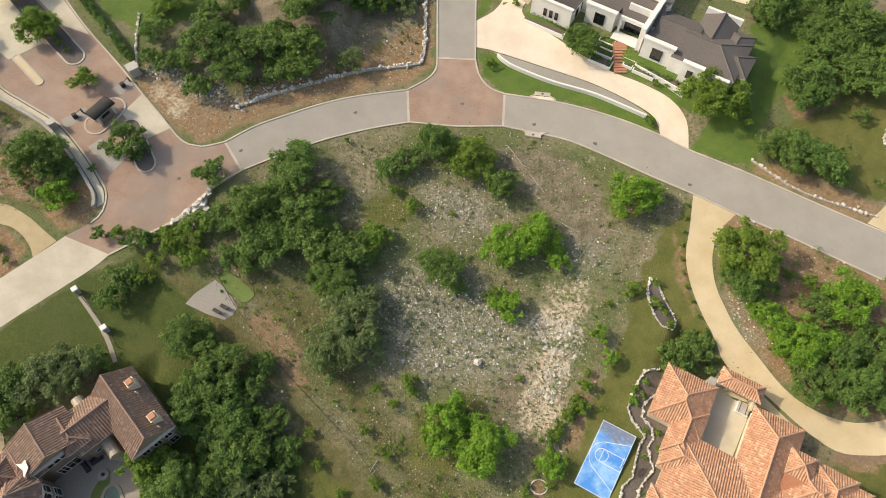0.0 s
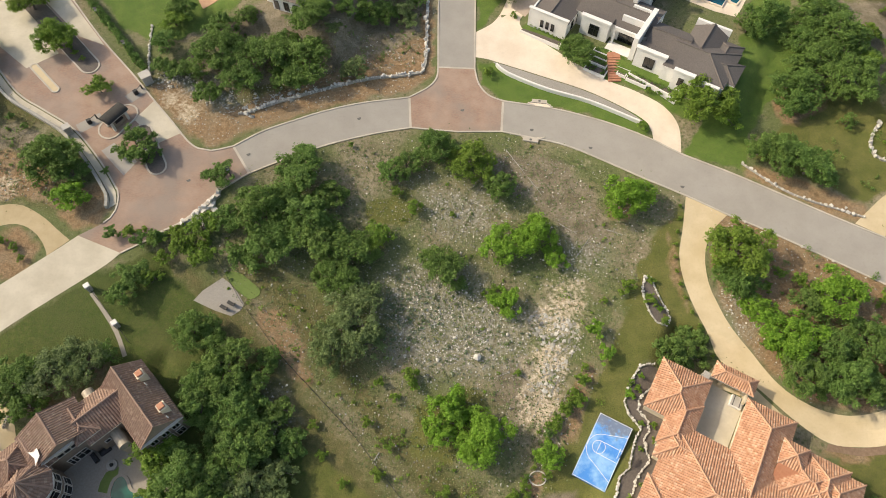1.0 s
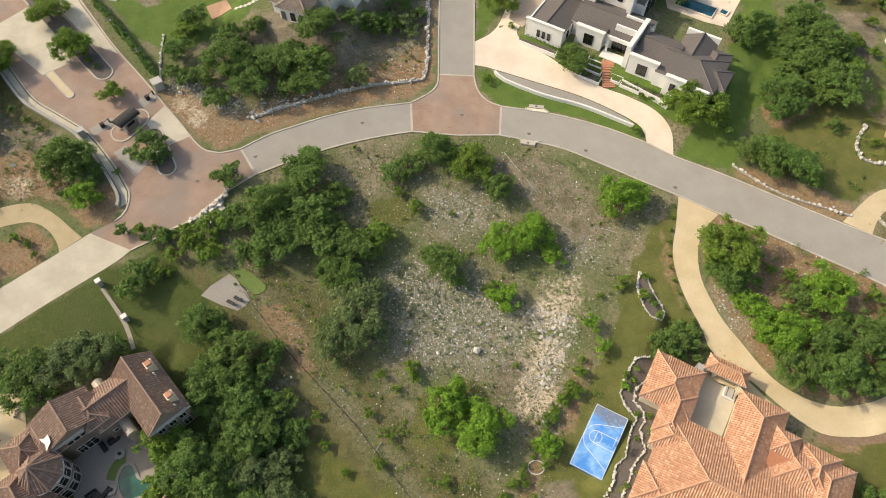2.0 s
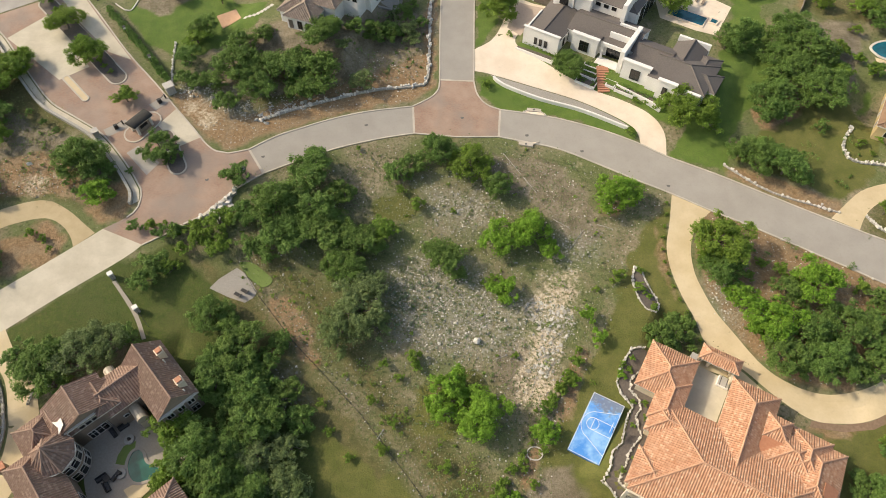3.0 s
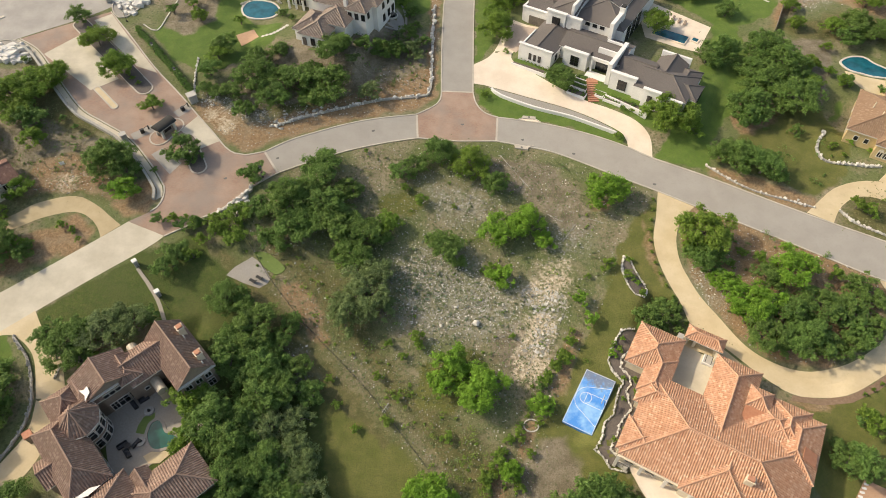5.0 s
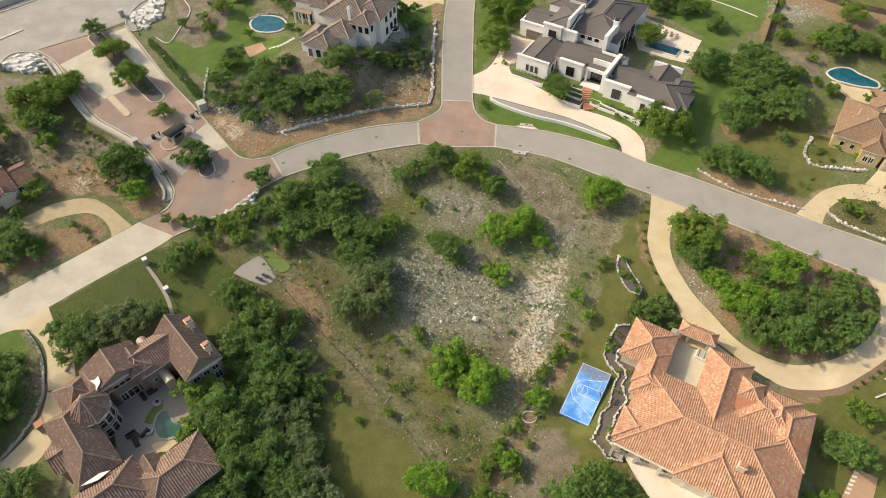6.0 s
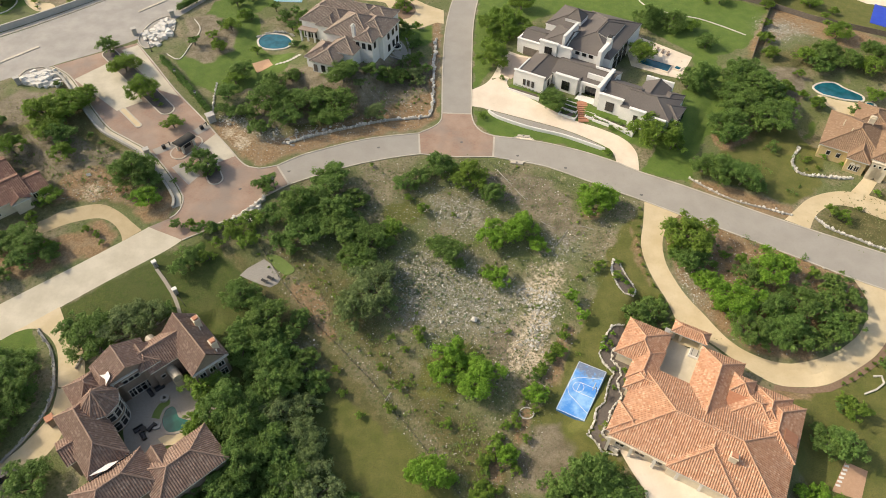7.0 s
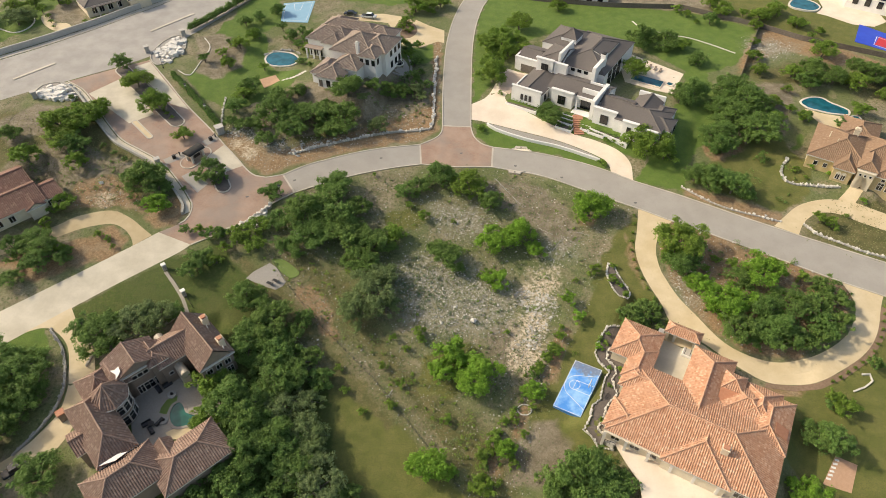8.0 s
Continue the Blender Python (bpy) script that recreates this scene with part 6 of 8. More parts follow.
strip("wall_entry", [(x - 1.9, y - 1.2) for x, y in ENTRY_WEST[6:]], 0.6, 0.9, M_GREYSTONE, "grey stone wall along the entry drive", category="wall")
sheet("pavement_entry", [(x - 0.35, y - 0.25) for x, y in ENTRY_WEST[6:]] + [(x - 1.5, y - 1.0) for x, y in ENTRY_WEST[6:]][::-1], 0.10, M_CREAM, "narrow pale pavement beside the entry drive", "pavement")
strip("wall_artery", [(x - 1.2, y + 3.2) for x, y in ARTERY_UP], 0.5, 1.9, M_GREYWALL, "long grey block wall along the main road", category="wall")
strip("verge_artery", [(x - 0.6, y + 1.4) for x, y in ARTERY_UP], 2.2, 0.08, M_KERB, "pale verge strip under the wall", category="verge")
strip("kerb_artery_west", ARTERY_LOW[:60], 0.5, 0.16, M_KERB, "pale concrete kerb along the main road", category="kerb")
for a, b in (((-101.0, 147.6), (-90.0, 161.0)), ((-134, 117.6), (-124.8, 126.6))):
    strip("median", evenly([a, b], 8).tolist(), 1.0, 0.18, M_KERB, "raised concrete median in the main road", category="median")

# beds
sheet("bed_terrace", curve_through([(40.8, 35.0), (37.7, 34.7), (36.3, 32.8), (34.2, 28.5), (34.7, 26.2), (36.5, 23.5), (35.2, 21.4), (34.1, 18.7), (33.4, 16.5), (31.4, 15.0), (30.7, 12.3), (29.2, 9.9), (31.6, 7.2), (34.4, 6.4), (37.0, 12), (40, 20), (41.5, 28)], closed=True), 0.045, M_DARKBED, "dark gravel planting terraces beside the house", "bed")
sheet("bed_oval", curve_through([(40.0, 52.6), (39.6, 49.2), (40.2, 46.5), (41.8, 43.4), (43.6, 42.9), (44.5, 44.4), (42.6, 48), (41.6, 52)], closed=True), 0.045, M_DARKBED, "dark mulch bed in the lawn", "bed")
sheet("strip_gravel", curve_through([(11.5, 105.4), (21.5, 101.6), (32.4, 97.1), (40.7, 92.1), (44.6, 88.6), (43.4, 88.9), (33.0, 94.6), (23.3, 98.4), (13.2, 103.6)], closed=True), 0.05, M_GRAVEL, "grey gravel strip above the white garden wall", "bed")
strip("wall_white_garden", curve_through([(12.2, 104.3), (14.6, 101.8), (23.1, 97.5), (33, 93.9), (43.4, 88.4)]), 0.45, 0.9, M_WHITE, "low white garden wall beside the drive", category="wall")


def capsule(a, b, r, n=8):
    a, b = Vector((*a, 0)), Vector((*b, 0))
    d = (b - a).normalized()
    s = Vector((-d.y, d.x, 0))
    out = []
    for c, k in ((b, 0), (a, 1)):
        for i in range(n + 1):
            t = math.pi * i / n + math.pi * k
            q = c + (s * -math.cos(t) + d * math.sin(t)) * r
            out.append((q.x, q.y))
    return out


for nm, a, b, r, mat, label in (("island_entry", (-64.4, 83.4), (-60.2, 75.4), 1.9, M_DARKBED, "planted island with a pale kerb in the entry court"),
                                ("island_gate", (-102.5, 124.0), (-79.0, 100.0), 2.1, M_DARKBED, "long planted island between the gate lanes"),
                                ("island_guard", (-71.4, 83.8), (-68.6, 87.8), 2.3, M_BRICK, "kerbed island under the guard house"),
                                ("island_keypad", (-90.8, 99.1), (-84.9, 93.3), 0.75, M_DRIVE, "narrow tan raised island in the entry lane")):
    ring = capsule(a, b, r)
    sheet(nm, ring, 0.14, mat, label, "island", cell=1.5)
    strip(nm + "_kerb", ring, 0.35, 0.2, M_KERB, "pale kerb of the island", category="kerb", closed=True)

# ---------------------------------------------------------------- gate furniture
g = thing("guard_house", pose(-69.9, 85.6, ground_z(-69.9, 85.6), 0, 0, 57), "small guard house with a dark vaulted roof on the gate island", "guard house")
for x in (-1.9, 1.9):
    for y in (-1.1, 1.1):
        part("post", boxed(x - 0.25, x + 0.25, y - 0.25, y + 0.25, 0, 2.6), M_STONE, g)
part("wall", boxed(-1.5, 1.5, -0.9, 0.9, 0, 2.5), M_TAUPE, g)
bm = bmesh.new()
ring = [(1.6 * math.cos(math.pi * i / 10), 2.62 + 0.8 * math.sin(math.pi * i / 10)) for i in range(11)]
ends = [[bm.verts.new((x, y, z)) for y, z in ring] for x in (-2.7, 2.7)]
bm.faces.new(ends[0]), bm.faces.new(ends[1][::-1])
for i in range(10):
    bm.faces.new((ends[0][i + 1], ends[0][i], ends[1][i], ends[1][i + 1]))
bm.faces.new((ends[0][0], ends[0][10], ends[1][10], ends[1][0]))
bmesh.ops.recalc_face_normals(bm, faces=bm.faces)
part("roof", bm, M_DARKROOF, g, "dark vaulted metal roof")
for x in (-2.6, -1.3, 0.0, 1.3, 2.6):
    bm = bmesh.new()
    for (y0, z0), (y1, z1) in zip(ring, ring[1:]):
        rod(bm, (x, y0, z0 + 0.02), (x, y1, z1 + 0.02), 0.05, sides=4)
    part("roof_seam", bm, M_DARKROOF, g)
part("fascia", boxed(-2.74, 2.74, -1.64, 1.64, 2.5, 2.62), M_KERB, g)
part("window", boxed(-1.0, 1.0, -0.96, -0.9, 1.0, 2.2), M_GLASS, g)
part("window", boxed(-1.0, 1.0, 0.9, 0.96, 1.0, 2.2), M_GLASS, g)
for i, (a, b) in enumerate((((-78.0, 83.6), (-73.6, 86.8)), ((-69.0, 91.4), (-66.0, 94.6)))):
    m = Vector((*a, 0)).lerp(Vector((*b, 0)), 0.5)
    turn = math.degrees(math.atan2(b[1] - a[1], b[0] - a[0]))
    gate = thing("gate_operator", pose(m.x, m.y, ground_z(m.x, m.y), 0, 0, turn), "black barrier operator with a folded arm beside the lane", "gate", "entry gates")
    part("motor_box", boxed(-0.45, 0.45, -0.4, 0.4, 0.0, 1.1, 0.05), M_BLACK, gate)
    part("arm", rod(bmesh.new(), (0.2, 0, 1.0), (1.7, 0.25, 1.25), 0.07), M_BLACK, gate)
    part("post", boxed(1.55, 1.85, 0.1, 0.4, 0.0, 1.3), M_BLACK, gate)
    d, s_ = (Vector((*b, 0)) - Vector((*a, 0))) * 0.5, Vector((a[1] - b[1], b[0] - a[0], 0)).normalized() * 1.2
    sheet("road_band", [(p.x, p.y) for p in (m - d - s_, m + d - s_, m + d + s_, m - d + s_)], 0.075, M_ROAD, "grey concrete band across the brick lane at the barrier", "road", cell=1.5)
for x, y, w in ((-65.6, 96.4, 2.0), (-79.4, 82.6, 1.3), (-98.0, 134.6, 1.3), (-89.4, 145.6, 1.4), (-123.6, 108.9, 1.3)):
    p = thing("gate_pier", pose(x, y, ground_z(x, y), 0, 0, 36), "square grey stone gate pier with a flat cap", "pier", "gate piers")
    part("shaft", boxed(-w / 2, w / 2, -w / 2, w / 2, -0.3, 2.0), M_GREYSTONE, p)
    part("cap", boxed(-w / 2 - 0.15, w / 2 + 0.15, -w / 2 - 0.15, w / 2 + 0.15, 2.0, 2.2), M_GREYWALL, p)


def lamp_post(x, y, h=3.2):
    p = thing("lamp_post", pose(x, y, ground_z(x, y), 0, 0, 30), "slim black lamp post with a square white lantern", "lamp post", "lamps along the drive")
    part("base", boxed(-0.18, 0.18, -0.18, 0.18, -0.2, 0.4), M_BLACK, p)
    part("pole", rod(bmesh.new(), (0, 0, 0.3), (0, 0, h), 0.07), M_BLACK, p)
    part("lantern", boxed(-0.28, 0.28, -0.28, 0.28, h, h + 0.5), M_TRIM, p, "white lantern")
    part("hood", boxed(-0.36, 0.36, -0.36, 0.36, h + 0.5, h + 0.6), M_BLACK, p)


for x, y in ((-90.4, 126.0), (-79.0, 112.6), (-71.0, 103.6), (-61.4, 77.0), (-44.4, 73.2)):
    lamp_post(x, y)
for x, y in ((-68.7, 48.7), (-62.3, 41.7)):
    p = thing("garden_pillar", pose(x, y, ground_z(x, y), 0, 0, 40), "stone boundary pillar with a white cap on the lawn", "pillar", "boundary pillars")
    part("shaft", boxed(-0.45, 0.45, -0.45, 0.45, -0.3, 1.6), M_GREYSTONE, p)
    part("cap", boxed(-0.55, 0.55, -0.55, 0.55, 1.6, 1.85, 0.05), M_WHITE, p, "white cap")


def fence(name, line, label, height=1.1, every=2.6, board=False, material=None):
    """Posts with rails, or boards, over the ground."""
    f = thing(name, pose(line[0][0], line[0][1], ground_z(*line[0])), label, "fence")
    o = Vector((line[0][0], line[0][1], ground_z(*line[0])))
    pts = evenly(line, max(2, int(sum(math.dist(a, b) for a, b in zip(line, line[1:])) / every)))
    q = [Vector((x, y, ground_z(x, y))) - o for x, y in pts]
    mat = material or M_BLACK
    up = Vector((0, 0, 1))
    for p in q:
        part("post", rod(bmesh.new(), p - up * 0.3, p + up * height, 0.06, sides=5), mat, f)
    for a, b in zip(q, q[1:]):
        if board:
            bm = bmesh.new()
            s = Vector((-(b - a).y, (b - a).x, 0)).normalized() * 0.04
            c = [bm.verts.new(v) for v in (a - s, b - s, b - s + up * height * 0.97, a - s + up * height * 0.97, a + s, b + s, b + s + up * height * 0.97, a + s + up * height * 0.97)]
            for k in ((0, 1, 2, 3), (7, 6, 5, 4), (3, 2, 6, 7), (0, 4, 5, 1), (1, 5, 6, 2), (0, 3, 7, 4)):
                bm.faces.new([c[i] for i in k])
            part("board_panel", bm, mat, f)
        else:
            for z in (0.25, 0.95):
                part("rail", rod(bmesh.new(), a + up * height * z, b + up * height * z, 0.03, sides=4), mat, f)


fence("wire_fence", [(-45.6, 56.0), (-39.2, 46.3), (-30.3, 35.8), (-24.5, 30.2), (-16.2, 22.1), (-5.8, 9.6), (4, -3)], "thin dark wire fence along the edge of the lot")
fence("wood_fence", [(86, 173.4), (108.6, 158.6), (121.4, 148), (144, 136), (176, 122)], "weathered dark wooden fence behind the gardens", 1.8, 3.0, True, M_WOOD)
fence("wood_fence", [(110.0, 157.0), (102, 142), (94.3, 126.5)], "weathered dark wooden fence beside the lawn", 1.8, 3.0, True, M_WOOD)
fence("iron_fence", [(-68.7, 48.7), (-65.4, 45.2), (-62.3, 41.7), (-59.5, 38.5)], "thin black iron fence between the stone pillars", 1.2, 2.0)
strip("path_edge", curve_through([(67.2, 164.5), (69.5, 159.7), (77.2, 154.4), (84.3, 151.3), (90.7, 146.3), (96.8, 140.6)]), 0.5, 0.12, M_STONE, "white stone border across the lawn", category="edging")
strip("gravel_path", curve_through([(-68.4, 48.0), (-65.8, 45.0), (-62.4, 40.6), (-60.0, 36.0)]), 0.8, 0.04, M_PAVING, "grey gravel strip between the boundary pillars", category="path")

# ---------------------------------------------------------------- ball court
W, L, TURN_C = 6.3, 12.4, -30.6
ux, uy = Vector((math.cos(radians(TURN_C)), math.sin(radians(TURN_C)), 0)), Vector((-math.sin(radians(TURN_C)), math.cos(radians(TURN_C)), 0))
mid_c = Vector((28.7, 19.5, 0))
lift = lambda v: Vector((v.x, v.y, ground_z(v.x, v.y)))
ax = (lift(mid_c + ux * W / 2) - lift(mid_c - ux * W / 2)).normalized()
up_c = ax.cross(lift(mid_c + uy * L / 2) - lift(mid_c - uy * L / 2)).normalized()
ay = up_c.cross(ax)
COURT = Matrix((ax, ay, up_c)).transposed().to_4x4()
COURT.translation = lift(mid_c)
rise = 0.0
for i in range(-4, 5):
    for k in range(-8, 9):
        q = COURT @ Vector((W / 8 * i, L / 16 * k, 0))
        rise = max(rise, ground_z(q.x, q.y) - q.z)
COURT.translation.z += rise + 0.02
c = thing("ball_court", COURT, "blue painted half basketball court with white lines", "court")
part("slab", boxed(-W / 2, W / 2, -L / 2, L / 2, -1.6, 0.12, 0.03), M_COURT, c)

def paint(points, width=0.09, closed=False):
    bm = bmesh.new()
    n = len(points)
    for i in range(n if closed else n - 1):
        a, b = Vector((*points[i], 0.128)), Vector((*points[(i + 1) % n], 0.128))
        d = (b - a).normalized()
        s = Vector((-d.y, d.x, 0)) * width / 2
        vs = [bm.verts.new(v) for v in (a - s - d * 0.02, b - s + d * 0.02, b + s + d * 0.02, a + s - d * 0.02)]
        top = [bm.verts.new(v.co + Vector((0, 0, 0.012))) for v in vs]
        bm.faces.new(top)
        for k in range(4):
            bm.faces.new((vs[k], vs[(k + 1) % 4], top[(k + 1) % 4], top[k]))
    return bm


arc = lambda x, y, r, a0, a1, n=28: [(x + r * math.cos(radians(a0 + (a1 - a0) * i / n)), y + r * math.sin(radians(a0 + (a1 - a0) * i / n))) for i in range(n + 1)]
part("border_line", paint([(-3.05, -6.1), (3.05, -6.1), (3.05, 6.1), (-3.05, 6.1)], closed=True), M_LINE, c)
part("centre_circle", paint(arc(-0.9, 0.4, 1.15, 0, 360)), M_LINE, c)
part("key_line", paint([(3.0, 1.55), (-0.9, 1.55), (-0.9, -0.75), (3.0, -0.75)]), M_LINE, c)
part("three_point_line", paint([(3.0, 4.2)] + arc(-0.2, 0.2, 2.75, 105, 255) + [(3.0, -4.4)]), M_LINE, c)
part("hoop_pole", rod(bmesh.new(), (3.0, 0.4, 0), (3.0, 0.4, 3.2), 0.07), M_BLACK, c)
part("backboard", boxed(2.55, 2.62, -0.5, 1.3, 2.8, 3.7), M_LINE, c)

# ---------------------------------------------------------------- pools and terraces


def pool(x, y, outline, water, label, coping=M_STONE):
    """A pool: water in a basin, with a coping round it."""
    level = max(ground_z(*q) for q in outline) + 0.1
    p = thing("pool", pose(x, y, level), label, "pool")
    loc = [(a - x, b - y) for a, b in outline]
    n = len(loc)
    bm = bmesh.new()
    bm.faces.new([bm.verts.new((a, b, 0.02)) for a, b in loc])
    bm.normal_update()
    for f in bm.faces:
        if f.normal.z < 0:
            f.normal_flip()
    bmesh.ops.triangulate(bm, faces=bm.faces[:], ngon_method="EAR_CLIP")
    part("water", bm, water, p, "still clear water")
    verts, faces = [], []
    for i in range(n):
        a, b, q = loc[i - 1], loc[(i + 1) % n], loc[i]
        d = Vector((b[0] - a[0], b[1] - a[1], 0)).normalized()
        s = Vector((-d.y, d.x, 0)) * 0.28
        for k, z in ((-1, -0.8), (-1, 0.14), (1, 0.14), (1, -0.8)):
            verts.append((q[0] + s.x * k, q[1] + s.y * k, z))
    for i in range(n):
        a, b = 4 * i, 4 * ((i + 1) % n)
        for k in range(3):
            faces.append((a + k, a + k + 1, b + k + 1, b + k))
    mesh_part("coping", verts, faces, coping, p)


sheet("terrace_west", curve_through([(-67.0, 17.0), (-60.3, 20.7), (-54.3, 21.0), (-50.6, 17.8), (-46.4, 16.2), (-43.4, 13.4), (-45.0, 10.4), (-49.5, 9.4), (-55.2, 6.3), (-58.4, 3.0), (-62.3, 5.0), (-65.3, 10.7)], closed=True), 0.06, M_PAVING, "grey stone pool terrace behind the house", "terrace")
sheet("terrace_lawn", curve_through([(-60.0, 12.4), (-59.4, 15.6), (-57.4, 16.6), (-57.0, 14.0), (-57.6, 12.0)], closed=True), 0.075, M_PUTTING, "small crescent of lawn beside the pool", "lawn")
pool(-54.5, 12, curve_through([(-57.9, 13.3), (-57.6, 14.5), (-56.4, 15.2), (-55.2, 14.3), (-54.2, 12.7), (-52.0, 12.0), (-50.4, 10.6), (-51.9, 9.5), (-53.2, 9.3), (-54.5, 8.9), (-56.0, 9.1), (-57.2, 10.4), (-57.9, 12.0)], 0.6, True), M_POOLG, "curved green garden pool with a pale stone rim", coping=M_PAVING)
sheet("pool_ledge", curve_through([(-57.2, 7.8), (-56.0, 8.6), (-53.0, 9.2), (-51.8, 8.6), (-53.7, 6.5), (-55.8, 6.4)], closed=True), 0.12, M_DRIVE, "tan stone ledge beside the pool", "terrace")
pool(-45.9, 12.3, [(-45.9 + 1.2 * math.cos(a / 2.5), 12.3 + 1.2 * math.sin(a / 2.5)) for a in range(15)], M_POOL, "round stone hot tub under the oaks", coping=M_GREYSTONE)
for x, y in ((-58.6, 16.8), (-58.4, 10.6)):
    q = thing("round_planter", pose(x, y, ground_z(x, y) + 0.06), "round grey stone planter on the pool terrace", "planter", "planters on the terrace")
    bm = bmesh.new()
    bmesh.ops.create_cone(bm, cap_ends=True, segments=20, radius1=1.0, radius2=0.95, depth=0.4, matrix=Matrix.Translation((0, 0, 0.2)))
    part("rim", bm, M_GREYSTONE, q)
    bm = bmesh.new()
    bmesh.ops.create_cone(bm, cap_ends=True, segments=12, radius1=0.35, radius2=0.2, depth=0.5, matrix=Matrix.Translation((0, 0, 0.6)))
    part("urn", bm, M_BLACK, q)


def lounger(x, y, turn, material, level=None):
    s = thing("sun_lounger", pose(x, y, ground_z(x, y) + 0.07 if level is None else level, 0, 0, turn), "low sun lounger standing on the terrace", "lounger", "loungers by the pools")
    part("seat", boxed(-0.35, 0.35, -0.9, 0.4, 0.25, 0.4, 0.03), material, s)
    bm = boxed(-0.35, 0.35, 0.0, 0.75, 0.0, 0.12, 0.03)
    bmesh.ops.transform(bm, matrix=pose(0, 0.4, 0.28, 35, 0, 0), verts=bm.verts)
    part("backrest", bm, material, s)
    for a in (-0.3, 0.3):
        for b in (-0.8, 0.3):
            part("leg", boxed(a - 0.03, a + 0.03, b - 0.03, b + 0.03, 0, 0.25), M_BLACK, s)


for x, y, t in ((-42.7, 45.6, -120), (-41.4, 46.4, -120)):
    lounger(x, y, t, M_BLACK)
sheet("terrace_white", [(61.3, 142.5), (76.8, 129.0), (70.6, 118.5), (65.6, 120.6), (57.4, 126.0), (57.6, 133)], 0.06, M_PINK, "pale stone pool terrace behind the white house", "terrace")
pool(64.6, 126, [(59.2, 127.2), (61.6, 131.0), (70.0, 125.6), (67.6, 121.8)], M_POOL, "blue swimming pool behind the white house", coping=M_PINK)
pool(71.6, 124.6, [(71.0 + dx, 124.0 + dy) for dx, dy in ((-1.2, -0.2), (0.4, -1.4), (1.7, 0.2), (0.1, 1.5))], M_POOL, "small square spa beside the pool", coping=M_PINK)
for x, y in ((66.8, 133.2), (68.2, 132.0), (69.6, 130.8)):
    lounger(x, y, -30, M_TAUPE)
pool(-54, 135, curve_through([(-60.0, 135.1), (-58.8, 138.8), (-55.4, 139.4), (-51.2, 138.0), (-48.8, 134.2), (-50.1, 130.6), (-54.2, 129.6), (-58.1, 131.0)], 0.8, True), M_POOL, "round blue pool with a stone rim in the lawn")
pool(115, 111, curve_through([(108.6, 113.4), (112.1, 115.8), (116.0, 115.6), (117.5, 113.0), (119.7, 110.6), (121.1, 108.4), (120.0, 106.0), (118.0, 106.2), (114.8, 106.9), (112.2, 108.3), (109.6, 109.9)], 0.8, True), M_POOL, "kidney shaped blue pool behind the yellow house")
sheet("terrace_yellow", curve_through([(108.4, 109.6), (112.0, 107.2), (118.6, 104.8), (121.8, 103.0), (119.0, 99.0), (113.7, 99.4), (109.6, 102.6)], closed=True), 0.09, M_DRIVE, "tan stone terrace beside the pool", "terrace")
pool(121.4, 104.2, [(121.4 + 1.3 * math.cos(a / 2.5), 104.2 + 1.3 * math.sin(a / 2.5)) for a in range(15)], M_POOL, "round spa with a pale stone rim", coping=M_STONE)
pool(132, 174, curve_through([(126.8, 174.3), (127.8, 170.8), (133.4, 168.4), (137.2, 172.0), (136.0, 177.0), (131.0, 179.0)], 1.0, True), M_POOL, "blue pool of a garden far behind")
sheet("terrace_far", [(134.2, 167.4), (137.0, 165.4), (143.3, 158.6), (150.0, 156.5), (156.0, 160.0), (156.0, 176.0), (140.0, 184.0), (138.4, 172.0)], 0.06, M_PINK, "pale stone terrace of a garden far behind", "terrace")
for k in range(14):
    a = radians(35 + 9 * k)
    boulder(-54.4 + 6.6 * math.cos(a), 134.6 + 5.9 * math.sin(a), stone_rng.uniform(0.7, 1.6), "grey limestone boulder piled behind the pool", 0.7, group="boulders at the pool", shapes=GREY_MESHES)
sheet("deck_orange", [(-59.2, 122.2), (-54.7, 125.1), (-52.4, 120.8), (-56.9, 117.8)], 0.10, M_DECK, "small square terracotta terrace in the lawn", "terrace", cell=1.5)
for i, (x, y) in enumerate(evenly(curve_through([(-51.2, 120.4), (-48.8, 121.3), (-47.0, 123.1), (-45.2, 125.4)]), 8).tolist()):
    sheet("paver_step", [(x - 0.55, y - 0.3), (x + 0.25, y - 0.65), (x + 0.65, y + 0.2), (x - 0.1, y + 0.55)], 0.07, M_STONE, "pale stepping stone in the lawn", "paving stone")
sheet("court_far", [(-60.4, 172.4), (-49.4, 176.0), (-49.6, 158.9), (-59.0, 158.4)], 0.08, M_PALECOURT, "faded blue sports court behind a house", "court")
sheet("court_red_blue", [(145.7, 158.4), (155.0, 148.1), (149.0, 138.4), (138.9, 146.6)], 0.08, M_DEEPBLUE, "bright blue and red sports court", "court")
sheet("court_red", [(148.6, 149.6), (152.0, 145.4), (149.0, 140.4), (144.6, 144.4)], 0.10, M_RED, "red key painted on the sports court", "court")
sheet("drive_tan", [(-38.5, 164.6), (-31.9, 167.5), (-23.5, 169.0), (-17.7, 167.7), (-11.2, 165.3), (-6.2, 161.3), (-1.0, 158.2), (-1.0, 149.6), (-3.2, 150.4), (-9.2, 146.1), (-13.8, 145.6), (-17.8, 150.6), (-19.6, 158.0), (-21.3, 162.0), (-24.4, 162.6), (-31.5, 162.8)], 0.05, M_DRIVE, "tan concrete forecourt behind the taupe roofed house", "driveway")
sheet("bed_island", curve_through([(-18.6, 158.0), (-17.2, 163.4), (-12.6, 163.0), (-10.6, 157.4), (-12.8, 152.4), (-16.4, 152.2)], closed=True), 0.09, M_LITTER, "brown mulch island in the tan forecourt", "bed")
